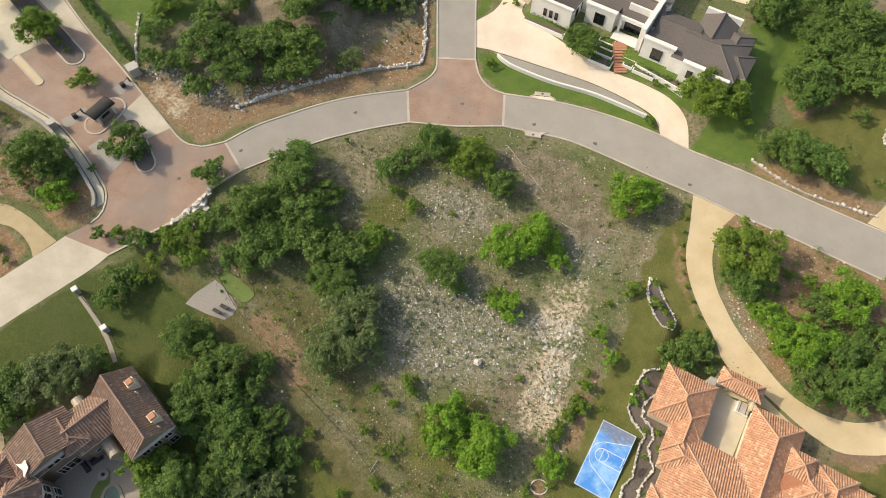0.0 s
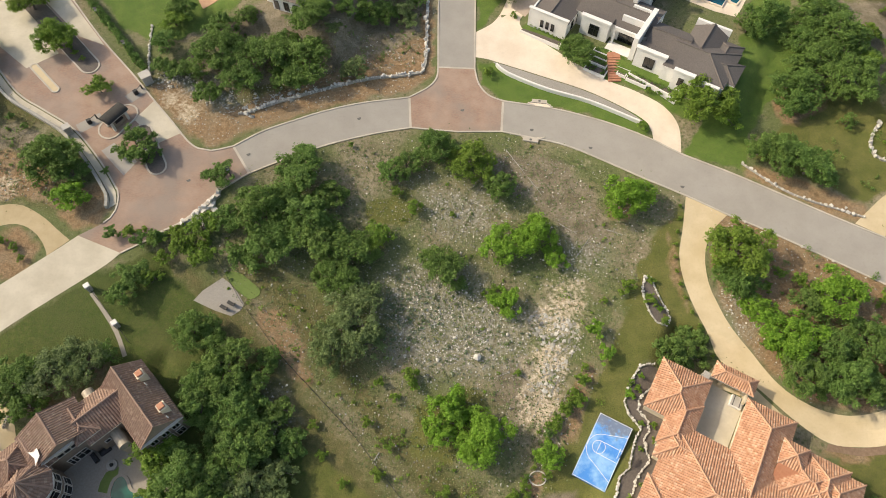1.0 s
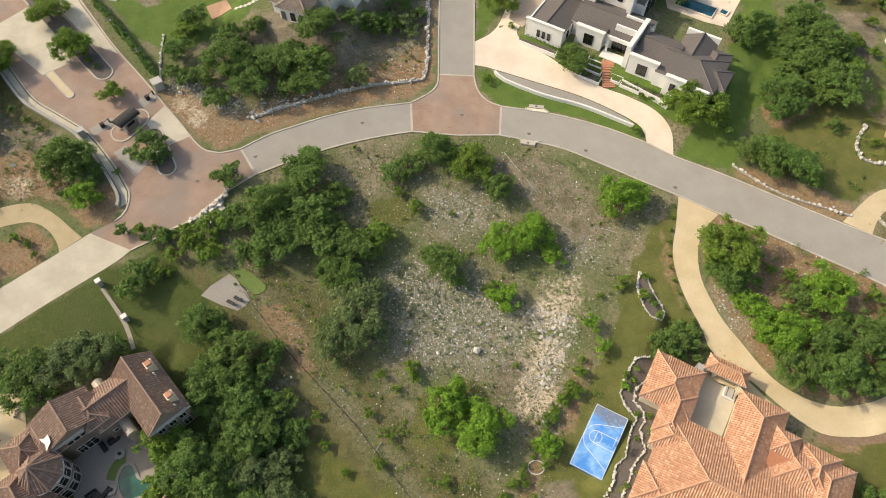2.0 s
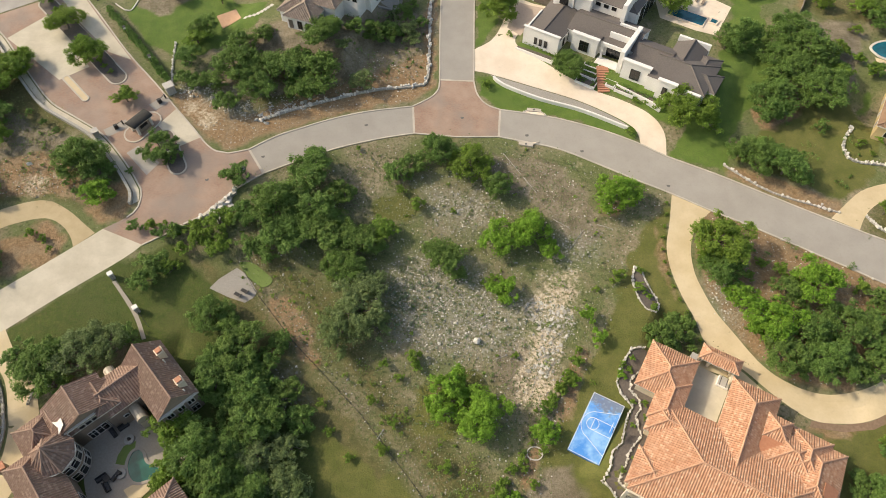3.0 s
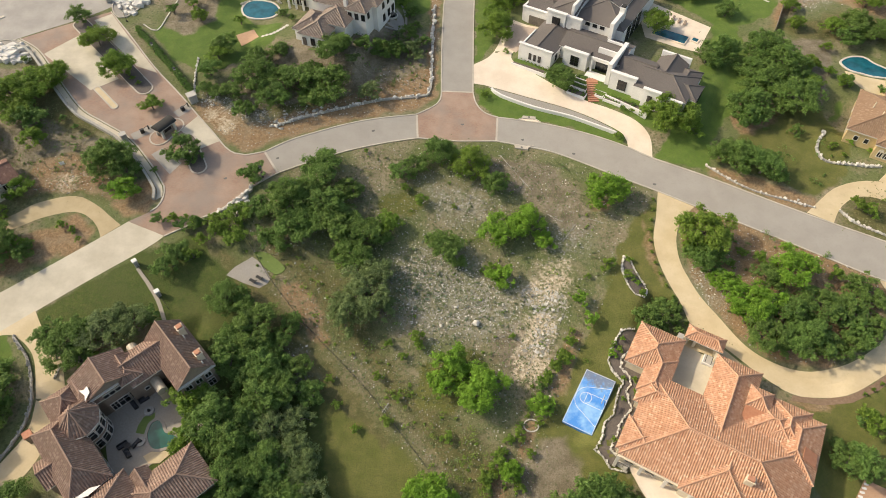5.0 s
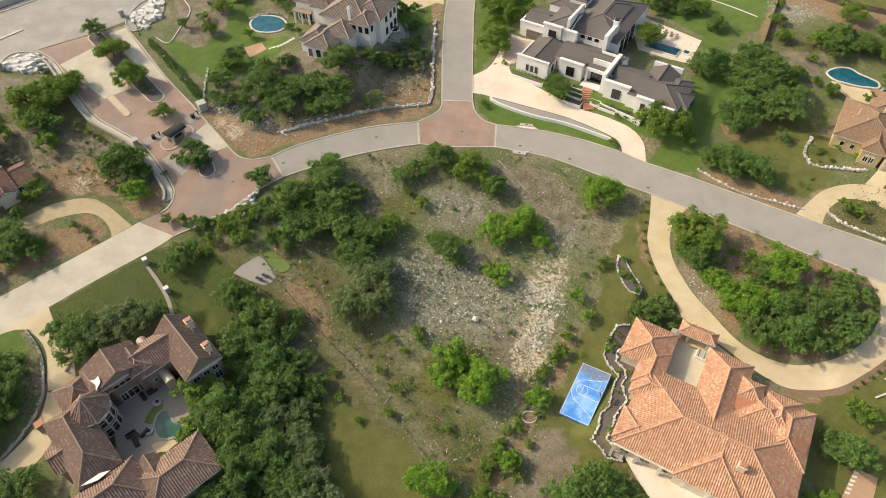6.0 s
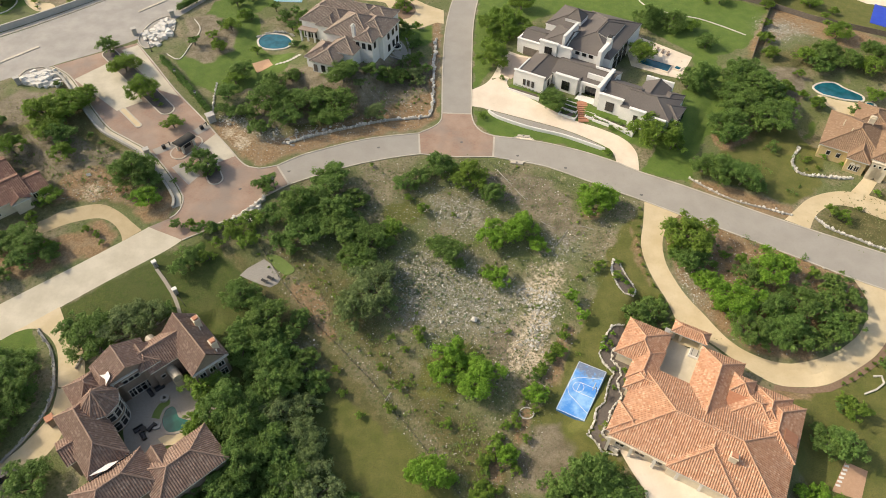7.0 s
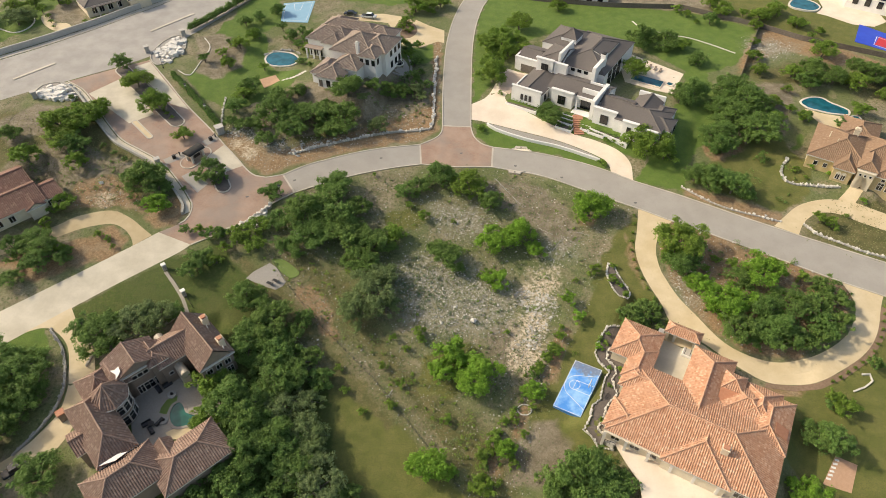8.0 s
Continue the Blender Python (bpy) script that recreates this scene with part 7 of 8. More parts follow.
plant("m", [(-16.6, 156.4, 2.6), (-14.6, 160.4, 2.8), (-13.4, 156.0, 2.0), (-11.6, 171.5, 4.2), (-2.4, 176.0, 3.6), (-8.4, 173.6, 4.4), (-15.6, 142.6, 2.8), (-12.4, 136.4, 2.6)], "trees round the taupe roofed house")
sheet("terrace_fountain", [(-15.8 + 3.6 * math.cos(a / 2.6), 131.0 + 3.6 * math.sin(a / 2.6)) for a in range(16)], 0.06, M_GRAVEL, "round grey stone terrace", "terrace")
f = thing("fountain", pose(-15.6, 130.8, ground_z(-15.6, 130.8) + 0.06), "round stone fountain basin with a dark centre bowl", "fountain")
for r, z, d, m, n in ((1.7, 0.25, 0.5, M_STONE, "basin"), (1.4, 0.5, 0.06, M_GLASS, "water"), (0.25, 0.8, 0.7, M_GREYSTONE, "pedestal"), (0.75, 1.2, 0.25, M_IRON, "bowl")):
    bm = bmesh.new()
    bmesh.ops.create_cone(bm, cap_ends=True, segments=20, radius1=r * 0.9, radius2=r, depth=d, matrix=Matrix.Translation((0, 0, z)))
    part(n, bm, m, f)
sheet("terrace_corner", [(78.4, 4.6), (82.0, 2.7), (78.7, -2.7), (73.9, -0.9)], 0.06, M_DECK, "small tan gravel terrace in the lawn", "terrace", cell=1.5)
for i in range(6):
    x, y = 75.2 + 0.6 * i, 0.2 + 0.72 * i
    sheet("paver_step", [(x - 0.3, y - 0.2), (x + 0.5, y - 0.4), (x + 0.6, y), (x - 0.2, y + 0.2)], 0.12, M_WHITE, "white stepping stone on the gravel", "paving stone")
sheet("putting_green", curve_through([(-43.4, 52.6), (-41.0, 52.9), (-37.8, 50.8), (-36.1, 48.9), (-37.9, 47.5), (-40.4, 49.0), (-42.4, 51.0)], 0.5, closed=True), 0.13, M_PUTTING, "bright smooth putting green", "lawn")
sheet("patio_gravel", [(-48.8, 47.0), (-47.3, 49.0), (-43.8, 51.7), (-42.2, 50.6), (-40.4, 48.6), (-39.0, 46.5), (-39.6, 45.2), (-41.2, 44.1), (-44.7, 45.2)], 0.05, M_GRAVEL, "grey gravel patio beside the putting green", "patio")

# ---------------------------------------------------------------- steps and terraces of the white house
TOP_S, LOW_S = Vector((39.2, 106.6, 0)), Vector((39.2, 99.7, 0))
st = thing("front_steps", pose(TOP_S.x, TOP_S.y, 12.5, 0, 0, 0), "flight of terracotta steps up to the white house", "steps")
for i in range(12):
    q = TOP_S.lerp(LOW_S, (i + 0.5) / 12)
    z = -0.19 * i
    z = max(z, ground_z(q.x, q.y) - 12.5 + 0.12)
    part("step", boxed(-1.45, 1.45, -0.575 * (i + 1), -0.575 * i, z - 1.5, z), M_TERRACOTTA, st)
tr = thing("front_terraces", pose(40, 108, 12.5, 0, 0, -32), "white walled planting terraces beside the front steps", "terrace")
part("landing", boxed(-2.2, 5.4, -1.5, 1.4, -1.5, 0.14), M_WHITE, tr, "white porch floor")
plant_rng = np.random.default_rng(44)


def planter(x0, x1, y0, y1, z, lean=0.0, green=True):
    """One step of the terraces: white walls on three sides, dark soil and low plants. lean: degrees by which it turns."""
    m = pose(x0, y1, 0, 0, 0, lean)
    w, d = x1 - x0, y1 - y0
    bm = bmesh.new()
    box(bm, 0, w, -d, -d + 0.26, -3.4, z), box(bm, 0, 0.22, -d + 0.26, 0, -3.4, z), box(bm, w - 0.22, w, -d + 0.26, 0, -3.4, z)
    bmesh.ops.transform(bm, matrix=m, verts=bm.verts)
    part("planter_wall", bm, M_WHITE, tr)
    bm = boxed(0.22, w - 0.22, -d + 0.26, 0, -3.4, z - 0.12)
    bmesh.ops.transform(bm, matrix=m, verts=bm.verts)
    part("planter_soil", bm, M_DARKBED, tr, "dark soil with low plants")
    if green:
        n = max(3, int(w * d * 1.3))
        c = np.array([m @ Vector((plant_rng.uniform(0.4, w - 0.4), plant_rng.uniform(-d + 0.45, -0.1), z)) for i in range(n)])
        v, f, age = leaves(c, np.full(n, 0.28), n * 60, 0.1, plant_rng)
        new("planter_plants", leaf_mesh("planter_plants", v, f, age, LEAF["d"])).parent = tr


planter(-4.2, -0.7, -3.3, -1.6, 0.0)
planter(-4.4, -0.1, -4.5, -3.3, -0.5)
planter(-4.6, 0.5, -6.0, -4.5, -1.0)
planter(-4.0, 1.2, -8.2, -6.0, -1.55)
planter(1.9, 5.6, -3.0, -1.6, -0.2)
planter(2.4, 5.8, -4.4, -3.0, -0.7)
planter(3.1, 5.4, -6.0, -4.4, -1.2)
planter(5.6, 10.6, -6.2, -4.6, -1.35)
planter(5.8, 18.2, -4.9, -3.0, -0.85, -8.0)
fw = thing("front_garden_wall", pose(40, 108, 12.5, 0, 0, -32), "low white planter wall before the white house", "wall")
part("wall", boxed(-22.0, -11.4, -6.2, -5.9, -3, -0.3), M_WHITE, fw)
part("wall", boxed(-11.7, -11.4, -5.9, -3.9, -3, -0.3), M_WHITE, fw)
part("soil", boxed(-21.8, -11.7, -5.9, -3.9, -3, -0.5), M_DARKBED, fw)

# ---------------------------------------------------------------- small built things round the orange roofed house
q = thing("garden_basin", pose(35.1, -1.7, ground_z(35.1, -1.7), 0, 0, -28), "dark rectangular garden basin with a pale stone rim", "basin")
for x0, x1, y0, y1 in ((-0.95, 0.95, -2.0, -1.7), (-0.95, 0.95, 1.7, 2.0), (-0.95, -0.7, -1.7, 1.7), (0.7, 0.95, -1.7, 1.7)):
    part("rim", boxed(x0, x1, y0, y1, -0.4, 0.5, 0.04), M_STONE, q)
part("water", boxed(-0.7, 0.7, -1.7, 1.7, -0.3, 0.25), M_GLASS, q, "still dark water")
q = thing("garden_steps", pose(34.0, 7.2, ground_z(34.0, 7.2), 0, 0, -38), "pale stone steps with black iron rails beside the house", "steps")
for i in range(5):
    part("step", boxed(-1.3 + 0.4 * i, -0.9 + 0.4 * i + 0.04, -1.0, 1.0, -0.8, 0.17 * (i + 1)), M_STONE, q)
for y in (-1.0, 1.0):
    part("rail", rod(bmesh.new(), (-1.3, y, 1.0), (0.8, y, 1.8), 0.05), M_BLACK, q)
    for x, z in ((-1.2, 1.03), (-0.2, 1.4), (0.7, 1.76)):
        part("baluster", rod(bmesh.new(), (x, y, 0.0), (x, y, z), 0.04, sides=5), M_BLACK, q)
q = thing("sign_board", pose(-91.8, 74.1, ground_z(-91.8, 74.1), 0, 0, 20), "small white sign board on a post in the bare soil", "sign")
part("post", boxed(-0.06, 0.06, -0.06, 0.06, -0.3, 1.3), M_WOOD, q)
part("board", boxed(-0.55, 0.55, -0.1, -0.06, 0.8, 1.7), M_WHITE, q)


def patio_sofa(x, y, turn):
    v = thing("patio_sofa", pose(x, y, ground_z(x, y) + 0.06, 0, 0, turn), "dark cushioned outdoor sofa on the pool terrace", "sofa", "seats on the pool terrace")
    part("base", boxed(-1.0, 1.0, -0.42, 0.42, 0.05, 0.32, 0.03), M_BLACK, v)
    part("backrest", boxed(-1.0, 1.0, 0.3, 0.46, 0.3, 0.8, 0.04), M_BLACK, v)
    for k in (-1, 1):
        part("armrest", boxed(0.9 * k - 0.1, 0.9 * k + 0.1, -0.4, 0.3, 0.3, 0.6, 0.03), M_BLACK, v)
        part("cushion", boxed(0.42 * k - 0.38, 0.42 * k + 0.38, -0.38, 0.28, 0.32, 0.46, 0.05), M_CUSHION, v)


for x, y, t in ((-61.6, 9.8, 40), (-60.2, 8.3, 130), (-59.2, 10.2, -120), (-61.9, 18.0, -45), (-60.3, 19.2, 40)):
    patio_sofa(x, y, t)
q = thing("patio_table", pose(-60.5, 9.6, ground_z(-60.5, 9.6) + 0.06), "round dark metal table on the pool terrace", "table")
part("tabletop", rod(bmesh.new(), (0, 0, 0.66), (0, 0, 0.72), 0.6, sides=18), M_BLACK, q)
part("stem", rod(bmesh.new(), (0, 0, 0), (0, 0, 0.66), 0.08), M_BLACK, q)

# ---------------------------------------------------------------- road details


def disc(name, x, y, r, material, label, category, lift):
    bm = bmesh.new()
    bmesh.ops.create_cone(bm, cap_ends=True, segments=20, radius1=r, radius2=r, depth=0.04)
    ob = part(name, bm, material, None)
    ob.matrix_world = pose(x, y, ground_z(x, y) + lift)
    tagged(ob, label, category, "manholes in the road")


for x, y in ((-18.7, 89.0), (4.2, 91.9), (19.5, 86.9), (32.1, 82.3), (50.7, 72.6), (-53.3, 72.5), (-41.7, 79.1)):
    disc("manhole_cover", x, y, 0.42, M_IRON, "dark iron manhole cover in the road", "manhole cover", 0.06)
for x, y, t in ((21.6, 93.95, -8), (19.2, 84.65, 168)):
    q = thing("kerb_inlet", pose(x, y, ground_z(x, y), 0, 0, t), "concrete storm drain inlet set back in the kerb", "drain inlet", "kerb inlets")
    part("slab", boxed(-1.7, 1.7, -0.1, 0.95, -0.3, 0.22, 0.04), M_KERB, q)
    lid = bmesh.new()
    rod(lid, (0, 0.45, 0.2), (0, 0.45, 0.245), 0.3, sides=14)
    part("lid", lid, M_IRON, q, "round iron lid")
    # Black bar on the slab's face imitates the throat's inner shade.
    part("mouth", boxed(-1.5, 1.5, -0.13, -0.06, 0.0, 0.15), M_BLACK, q, "black bar for the shade inside the throat")
    part("apron", boxed(-2.6, 2.6, -0.95, -0.13, -0.1, 0.075, 0.02), M_PINK, q, "pale concrete apron")
    for k in (-1, 1):
        part("flared_kerb", rod(bmesh.new(), (k * 1.65, 0.1, 0.08), (k * 3.0, -0.95, 0.08), 0.17), M_KERB, q)


def band(name, a, b, w, label):
    strip(name, evenly([a, b], 8).tolist(), w, 0.075, M_KERB, label, category="paving band")


band("band_west", (-7.7, 94.8), (-7.3, 87.2), 0.5, "concrete band where the brick meets the road")
band("band_east", (13.4, 94.2), (12.8, 86.6), 0.5, "concrete band where the brick meets the road")
band("band_north", (-1.2, 103.6), (7.1, 103.4), 0.5, "concrete band where the brick meets the road")
band("band_entry", (-45.0, 80.7), (-41.2, 74.8), 0.5, "concrete band where the brick meets the road")

# ---------------------------------------------------------------- vehicles


def vehicle(name, x, y, turn, length, width, height, paint_material, label, category, cab=(0.25, 0.85), bed=False):
    v = thing(name, pose(x, y, ground_z(x, y) + 0.06, 0, 0, turn), label, category)
    h, w = length / 2, width / 2
    part("body", boxed(-h, h, -w, w, 0.35, height * 0.56, 0.12), paint_material, v)
    c0, c1 = -h + length * cab[0], -h + length * cab[1]
    bm = bmesh.new()
    lo = [bm.verts.new(p) for p in ((c0, -w * 0.95, height * 0.55), (c1, -w * 0.95, height * 0.55), (c1, w * 0.95, height * 0.55), (c0, w * 0.95, height * 0.55))]
    hi = [bm.verts.new(p) for p in ((c0 + 0.35, -w * 0.78, height), (c1 - 0.7, -w * 0.78, height), (c1 - 0.7, w * 0.78, height), (c0 + 0.35, w * 0.78, height))]
    for i in range(4):
        bm.faces.new((lo[i], lo[(i + 1) % 4], hi[(i + 1) % 4], hi[i]))
    part("windows", bm, M_GLASS, v, "dark tinted glass")
    part("cabin_roof", boxed(c0 + 0.3, c1 - 0.65, -w * 0.8, w * 0.8, height - 0.02, height + 0.06, 0.02), paint_material, v)
    if bed:
        part("cargo_bed", boxed(-h + 0.12, c0 - 0.1, -w + 0.12, w - 0.12, height * 0.5, height * 0.575), M_BLACK, v)
    for sx in (-0.62, 0.62):
        for sy in (-1, 1):
            wheel = part("wheel", rod(bmesh.new(), (h * sx, sy * (w - 0.22), 0.36), (h * sx, sy * (w + 0.02), 0.36), 0.36, sides=14), M_BLACK, v)
            part("rim", rod(bmesh.new(), (h * sx, sy * (w - 0.02), 0.36), (h * sx, sy * (w + 0.04), 0.36), 0.2, sides=10), M_TRIM, wheel)


vehicle("pickup_truck", -28.4, 165.2, -12, 5.6, 2.0, 1.8, M_CARPAINT, "white pickup truck parked on the forecourt", "pickup", (0.32, 0.82), True)
vehicle("car", -35.2, 166.6, -8, 4.8, 1.9, 1.5, M_CARDARK, "dark red saloon car parked on the forecourt", "car")
vehicle("car", -84.8, 0.4, 42, 4.9, 1.95, 1.75, M_CARDARK, "black car parked on the tan driveway", "car")

# ---------------------------------------------------------------- small planting
HEDGE = []
for x, y in evenly([(a - 1.0, b) for a, b in DRIVE_OUT[2:26]], 15):
    HEDGE.append((x, y, 0.62))
plant("m", HEDGE, "clipped shrubs along the driveway")
plant("m", [(x + 0.4, y - 1.0, 0.6) for x, y in evenly(DRIVE_OUT[42:72], 14)], "clipped shrubs along the driveway")
plant("m", [(x, y, 0.5) for x, y in evenly([(21.0, 115.6), (27.4, 110.8)], 8)], "low hedge before the white house")
plant("m", [(46.4, 96.4, 0.9), (48.6, 95.4, 1.0), (50.4, 94.2, 0.9), (17.0, 118.4, 1.1), (33.6, 104.2, 1.0), (36.6, 30.6, 0.9), (35.2, 31.8, 0.9), (36.4, 24.4, 0.8), (38.6, 24.0, 0.9), (38.2, 21.4, 0.8), (35.6, 19.8, 0.7), (32.2, 11.6, 0.8), (34.8, 13.6, 0.8)], "shrubs in the beds")
plant("b", [(35.0, 29.6, 1.2), (37.4, 33.0, 0.8), (100.4, 83.0, 1.3), (103.8, 79.8, 1.1), (109.6, 70.8, 1.2), (42.6, 46.0, 1.0)], "shrubs in the beds")
plant("d", [(-112, 108, 1.4), (-109.4, 104, 1.5), (-96, 88, 1.4), (-92, 85.6, 1.2), (-88.6, 83.4, 1.3), (-61.6, 82.0, 1.3), (-62.8, 76.0, 1.0), (-80, 68, 1.3), (-83, 70, 1.2), (-70.0, 73.6, 1.1)], "shrubs beside the entry drive")
plant("m", [(10.4, 50.2, 1.3), (14.0, 33.6, 0.9), (-22.0, 18.6, 1.4), (-18.0, 14.0, 1.2), (-14.2, 24.4, 1.5), (-10.0, 20.4, 1.3), (-24.0, 24.0, 1.2), (2.0, 66.0, 0.9), (-9.0, 29.0, 1.4), (-12.0, 31.6, 1.3), (14.6, 12.4, 1.2), (16.4, 9.6, 1.3), (14.0, 3.4, 1.5), (21.4, 25.4, 1.2), (24.0, 30.2, 1.1), (26.8, 34.6, 1.2), (18.4, 15.6, 1.2), (-20.0, 82.0, 0.9), (31.6, 47.6, 1.0)], "low brush on the lot")


# ---------------------------------------------------------------- scattered stones and tufts
def scatter(polygons, count, rng, spread=1.2):
    """Places drawn at random inside the given patches, straying a little past their edges."""
    out = []
    area = [abs(sum(a[0] * b[1] - b[0] * a[1] for a, b in zip(p, p[1:] + p[:1]))) for p in polygons]
    for p, share in zip(polygons, area):
        xs, ys = [q[0] for q in p], [q[1] for q in p]
        need, got = int(count * share / sum(area)), []
        while len(got) < need:
            x, y = rng.uniform(min(xs), max(xs), 400), rng.uniform(min(ys), max(ys), 400)
            k = inside(x, y, p)
            got += list(zip(x[k], y[k]))
        out += [(x + rng.normal(0, spread), y + rng.normal(0, spread)) for x, y in got[:need]]
    return out


def rubble(name, places, low, high, material, label, rng, flat=1.0):
    base = np.array([(1, 0, 0), (0, 1, 0), (-1, 0, 0), (0, -1, 0), (0.1, 0.1, 0.85)], float) + np.array([0, 0, -0.1])
    tri = np.array([(0, 1, 4), (1, 2, 4), (2, 3, 4), (3, 0, 4)])
    vs, fs = [], []
    for i, (x, y) in enumerate(places):
        s = low + (high - low) * rng.random() ** 5
        a = rng.uniform(0, 6.28)
        r = np.array([[math.cos(a), -math.sin(a), 0], [math.sin(a), math.cos(a), 0], [0, 0, 1]])
        p = (base * rng.uniform(0.6, 1.25, (5, 3)) * np.array([1, 1, flat]) * s / 2) @ r.T
        vs.append(p + np.array([x, y, ground_z(x, y) + s * 0.08])), fs.append(tri + 5 * i)
    me = bpy.data.meshes.new(name)
    me.from_pydata(np.concatenate(vs).tolist(), [], np.concatenate(fs).tolist())
    me.materials.append(material)
    tagged(new(name, me), label, "stones", "", "stuff")


def rubble_material():
    s = Nodes("loose_limestone", 0.9)
    k = s.node("ShaderNodeNewGeometry").outputs["Random Per Island"]
    return s.done(s.mix(s.ramp(k, 0.0, 1.0), (0.20, 0.19, 0.155), (0.66, 0.63, 0.57)))


def tuft_material(name, a, b):
    s = Nodes(name, 0.8)
    k = s.node("ShaderNodeNewGeometry").outputs["Random Per Island"]
    return s.done(s.mix(k, a, b))


def tufts(name, places, size, material, label, rng):
    n = len(places)
    c = np.array([(x, y, ground_z(x, y)) for x, y in places])
    vs, fs = [], []
    for blade in range(4):
        a = rng.uniform(0, 2 * math.pi, n)
        s = size * rng.uniform(0.5, 1.3, n)
        d = np.stack([np.cos(a), np.sin(a), np.zeros(n)], 1)
        e = np.stack([-np.sin(a), np.cos(a), np.zeros(n)], 1)
        up = np.array([0, 0, 1.0])
        p0, p1 = c - e * (s * 0.35)[:, None], c + e * (s * 0.35)[:, None]
        p2 = c + d * (s * 0.75)[:, None] + up * (s * 0.55)[:, None]
        fs.append(np.arange(3 * n).reshape(-1, 3) + 3 * n * blade)
        vs.append(np.stack([p0, p1, p2], 1).reshape(-1, 3))
    me = bpy.data.meshes.new(name)
    me.from_pydata(np.concatenate(vs).tolist(), [], np.concatenate(fs).tolist())
    me.materials.append(material)
    tagged(new(name, me), label, "grass", "", "stuff")


srng = np.random.default_rng(21)
DRIVE_BED, CORNER_SOIL, SLOPE_SOIL = (next(p for p in ZONES["soil"] if p[0] == q) for q in ((56.5, 67.4), (-50.3, 80.3), (-99, 76)))
CORNER_GRASS = next(p for p in ZONES["dry"] if p[0] == (-60, 99))
LOT = [(-40, 75), (-20, 82), (0, 85.5), (14, 85), (34, 78), (50, 69.5), (42, 60), (34, 43), (24, 24), (17, 8), (14, -6), (2, -2), (-6, 9), (-24, 29), (-40, 47), (-46, 57)]
M_RUBBLE = rubble_material()
rubble("limestone_rubble", scatter(ZONES["rocky"][:2], 7000, srng, 2.8) + scatter(ZONES["rocky"][2:], 3000, srng, 1.5) + scatter(ZONES["chalk"], 500, srng, 2.4), 0.1, 0.62, M_RUBBLE, "loose white limestone rubble strewn over the slope", srng)
rubble("outcrop_slabs", scatter([[(17.0, 45.0), (22.2, 45.0), (27.2, 43.0), (25.8, 38.0), (21.0, 38.0), (17.6, 40.5)], [(20.0, 38.0), (24.0, 37.5), (22.0, 31.0), (17.0, 30.0)]], 600, srng, 0.7), 0.25, 1.1, M_RUBBLE, "flat pale limestone slabs breaking through the slope", srng, 0.2)
rubble("field_stones", scatter([LOT], 9500, srng) + scatter([DRIVE_BED, SLOPE_SOIL, CORNER_SOIL, CORNER_GRASS], 5200, srng, 0.3), 0.1, 0.5, M_RUBBLE, "small pale stones in the dry grass", srng)
tufts("dry_grass", scatter([LOT], 7000, srng), 0.27, tuft_material("dry_grass_blades", (0.29, 0.26, 0.14), (0.16, 0.185, 0.06)), "tufts of dry and green grass on the lot", srng)
tufts("weeds", scatter([LOT], 5000, srng), 0.38, tuft_material("weed_leaves", (0.085, 0.12, 0.04), (0.18, 0.21, 0.085)), "low green weeds on the lot", srng)
tufts("verge_grass", scatter([CORNER_GRASS] + [p for p in ZONES["dry"] if abs(p[0][0]) > 62], 4500, srng), 0.38, tuft_material("verge_grass_blades", (0.26, 0.23, 0.11), (0.14, 0.17, 0.05)), "tufts of grass on the bare slopes", srng)

plant("m", [(112.0, 162.6, 3.8), (101.3, 170.0, 3.4), (122.4, 158.6, 1.6), (97.5, 174.0, 3.6), (89.2, 161.6, 1.5), (106.8, 165.4, 2.6), (87.0, 166.6, 2.2), (84.6, 170.4, 2.6), (117.0, 165.0, 3.0), (129.0, 152.0, 2.2), (125.0, 149.6, 2.0)], "trees in the far gardens")
plant("g", [(-146.5, 149.5, 4.6), (-148.8, 152.5, 3.6), (-143.5, 153, 2.8)], "trees beyond the main road")
plant("m", [(-152, 160, 3.6), (-147, 163, 3.2), (-142, 158, 2.6), (-119, 180, 4.0), (-139, 165, 4.2), (-112, 172, 2.8), (-108, 180, 3.6), (-118, 168, 1.6), (-124.5, 151.5, 1.2), (-122, 153.5, 1.1), (-119, 155.6, 1.2), (-116, 158.4, 1.3), (-134, 148, 0.9), (-136, 151, 1.1), (-138.5, 155, 1.3), (-158, 150, 4.2), (-156, 140, 3.8), (-100, 190, 4.6), (-106, 196, 4.2)], "trees beyond the main road")
plant("d", [(-70, 154, 3.0), (-66, 158, 2.8), (-64, 146, 2.4), (-47, 146, 3.0), (-50, 150, 2.6), (-61, 164, 3.2), (-78, 130, 2.6), (-72, 141, 2.0)], "trees round the taupe roofed house")
rubble("outcrop_blocks", scatter([[(-64, 96), (-58, 95), (-47, 89), (-45, 91), (-56, 99), (-63, 100)], [(-44, 89.5), (-30, 95), (-29, 97), (-44, 93)]], 420, srng, 0.8), 0.35, 1.3, M_RUBBLE, "weathered limestone blocks of a rocky outcrop", srng)
plant("d", [(-47.5, 131, 2.2), (-50, 141.5, 2.6), (-53, 146, 3.0), (-57, 152, 2.6), (-44, 128, 1.6), (-12, 140, 2.6), (-9, 136, 2.2)], "trees round the taupe roofed house")
fence("wood_fence", [(22, 186), (40, 181), (62, 176), (84, 173.4)], "weathered dark wooden fence behind the white house", 1.8, 3.0, True, M_WOOD)


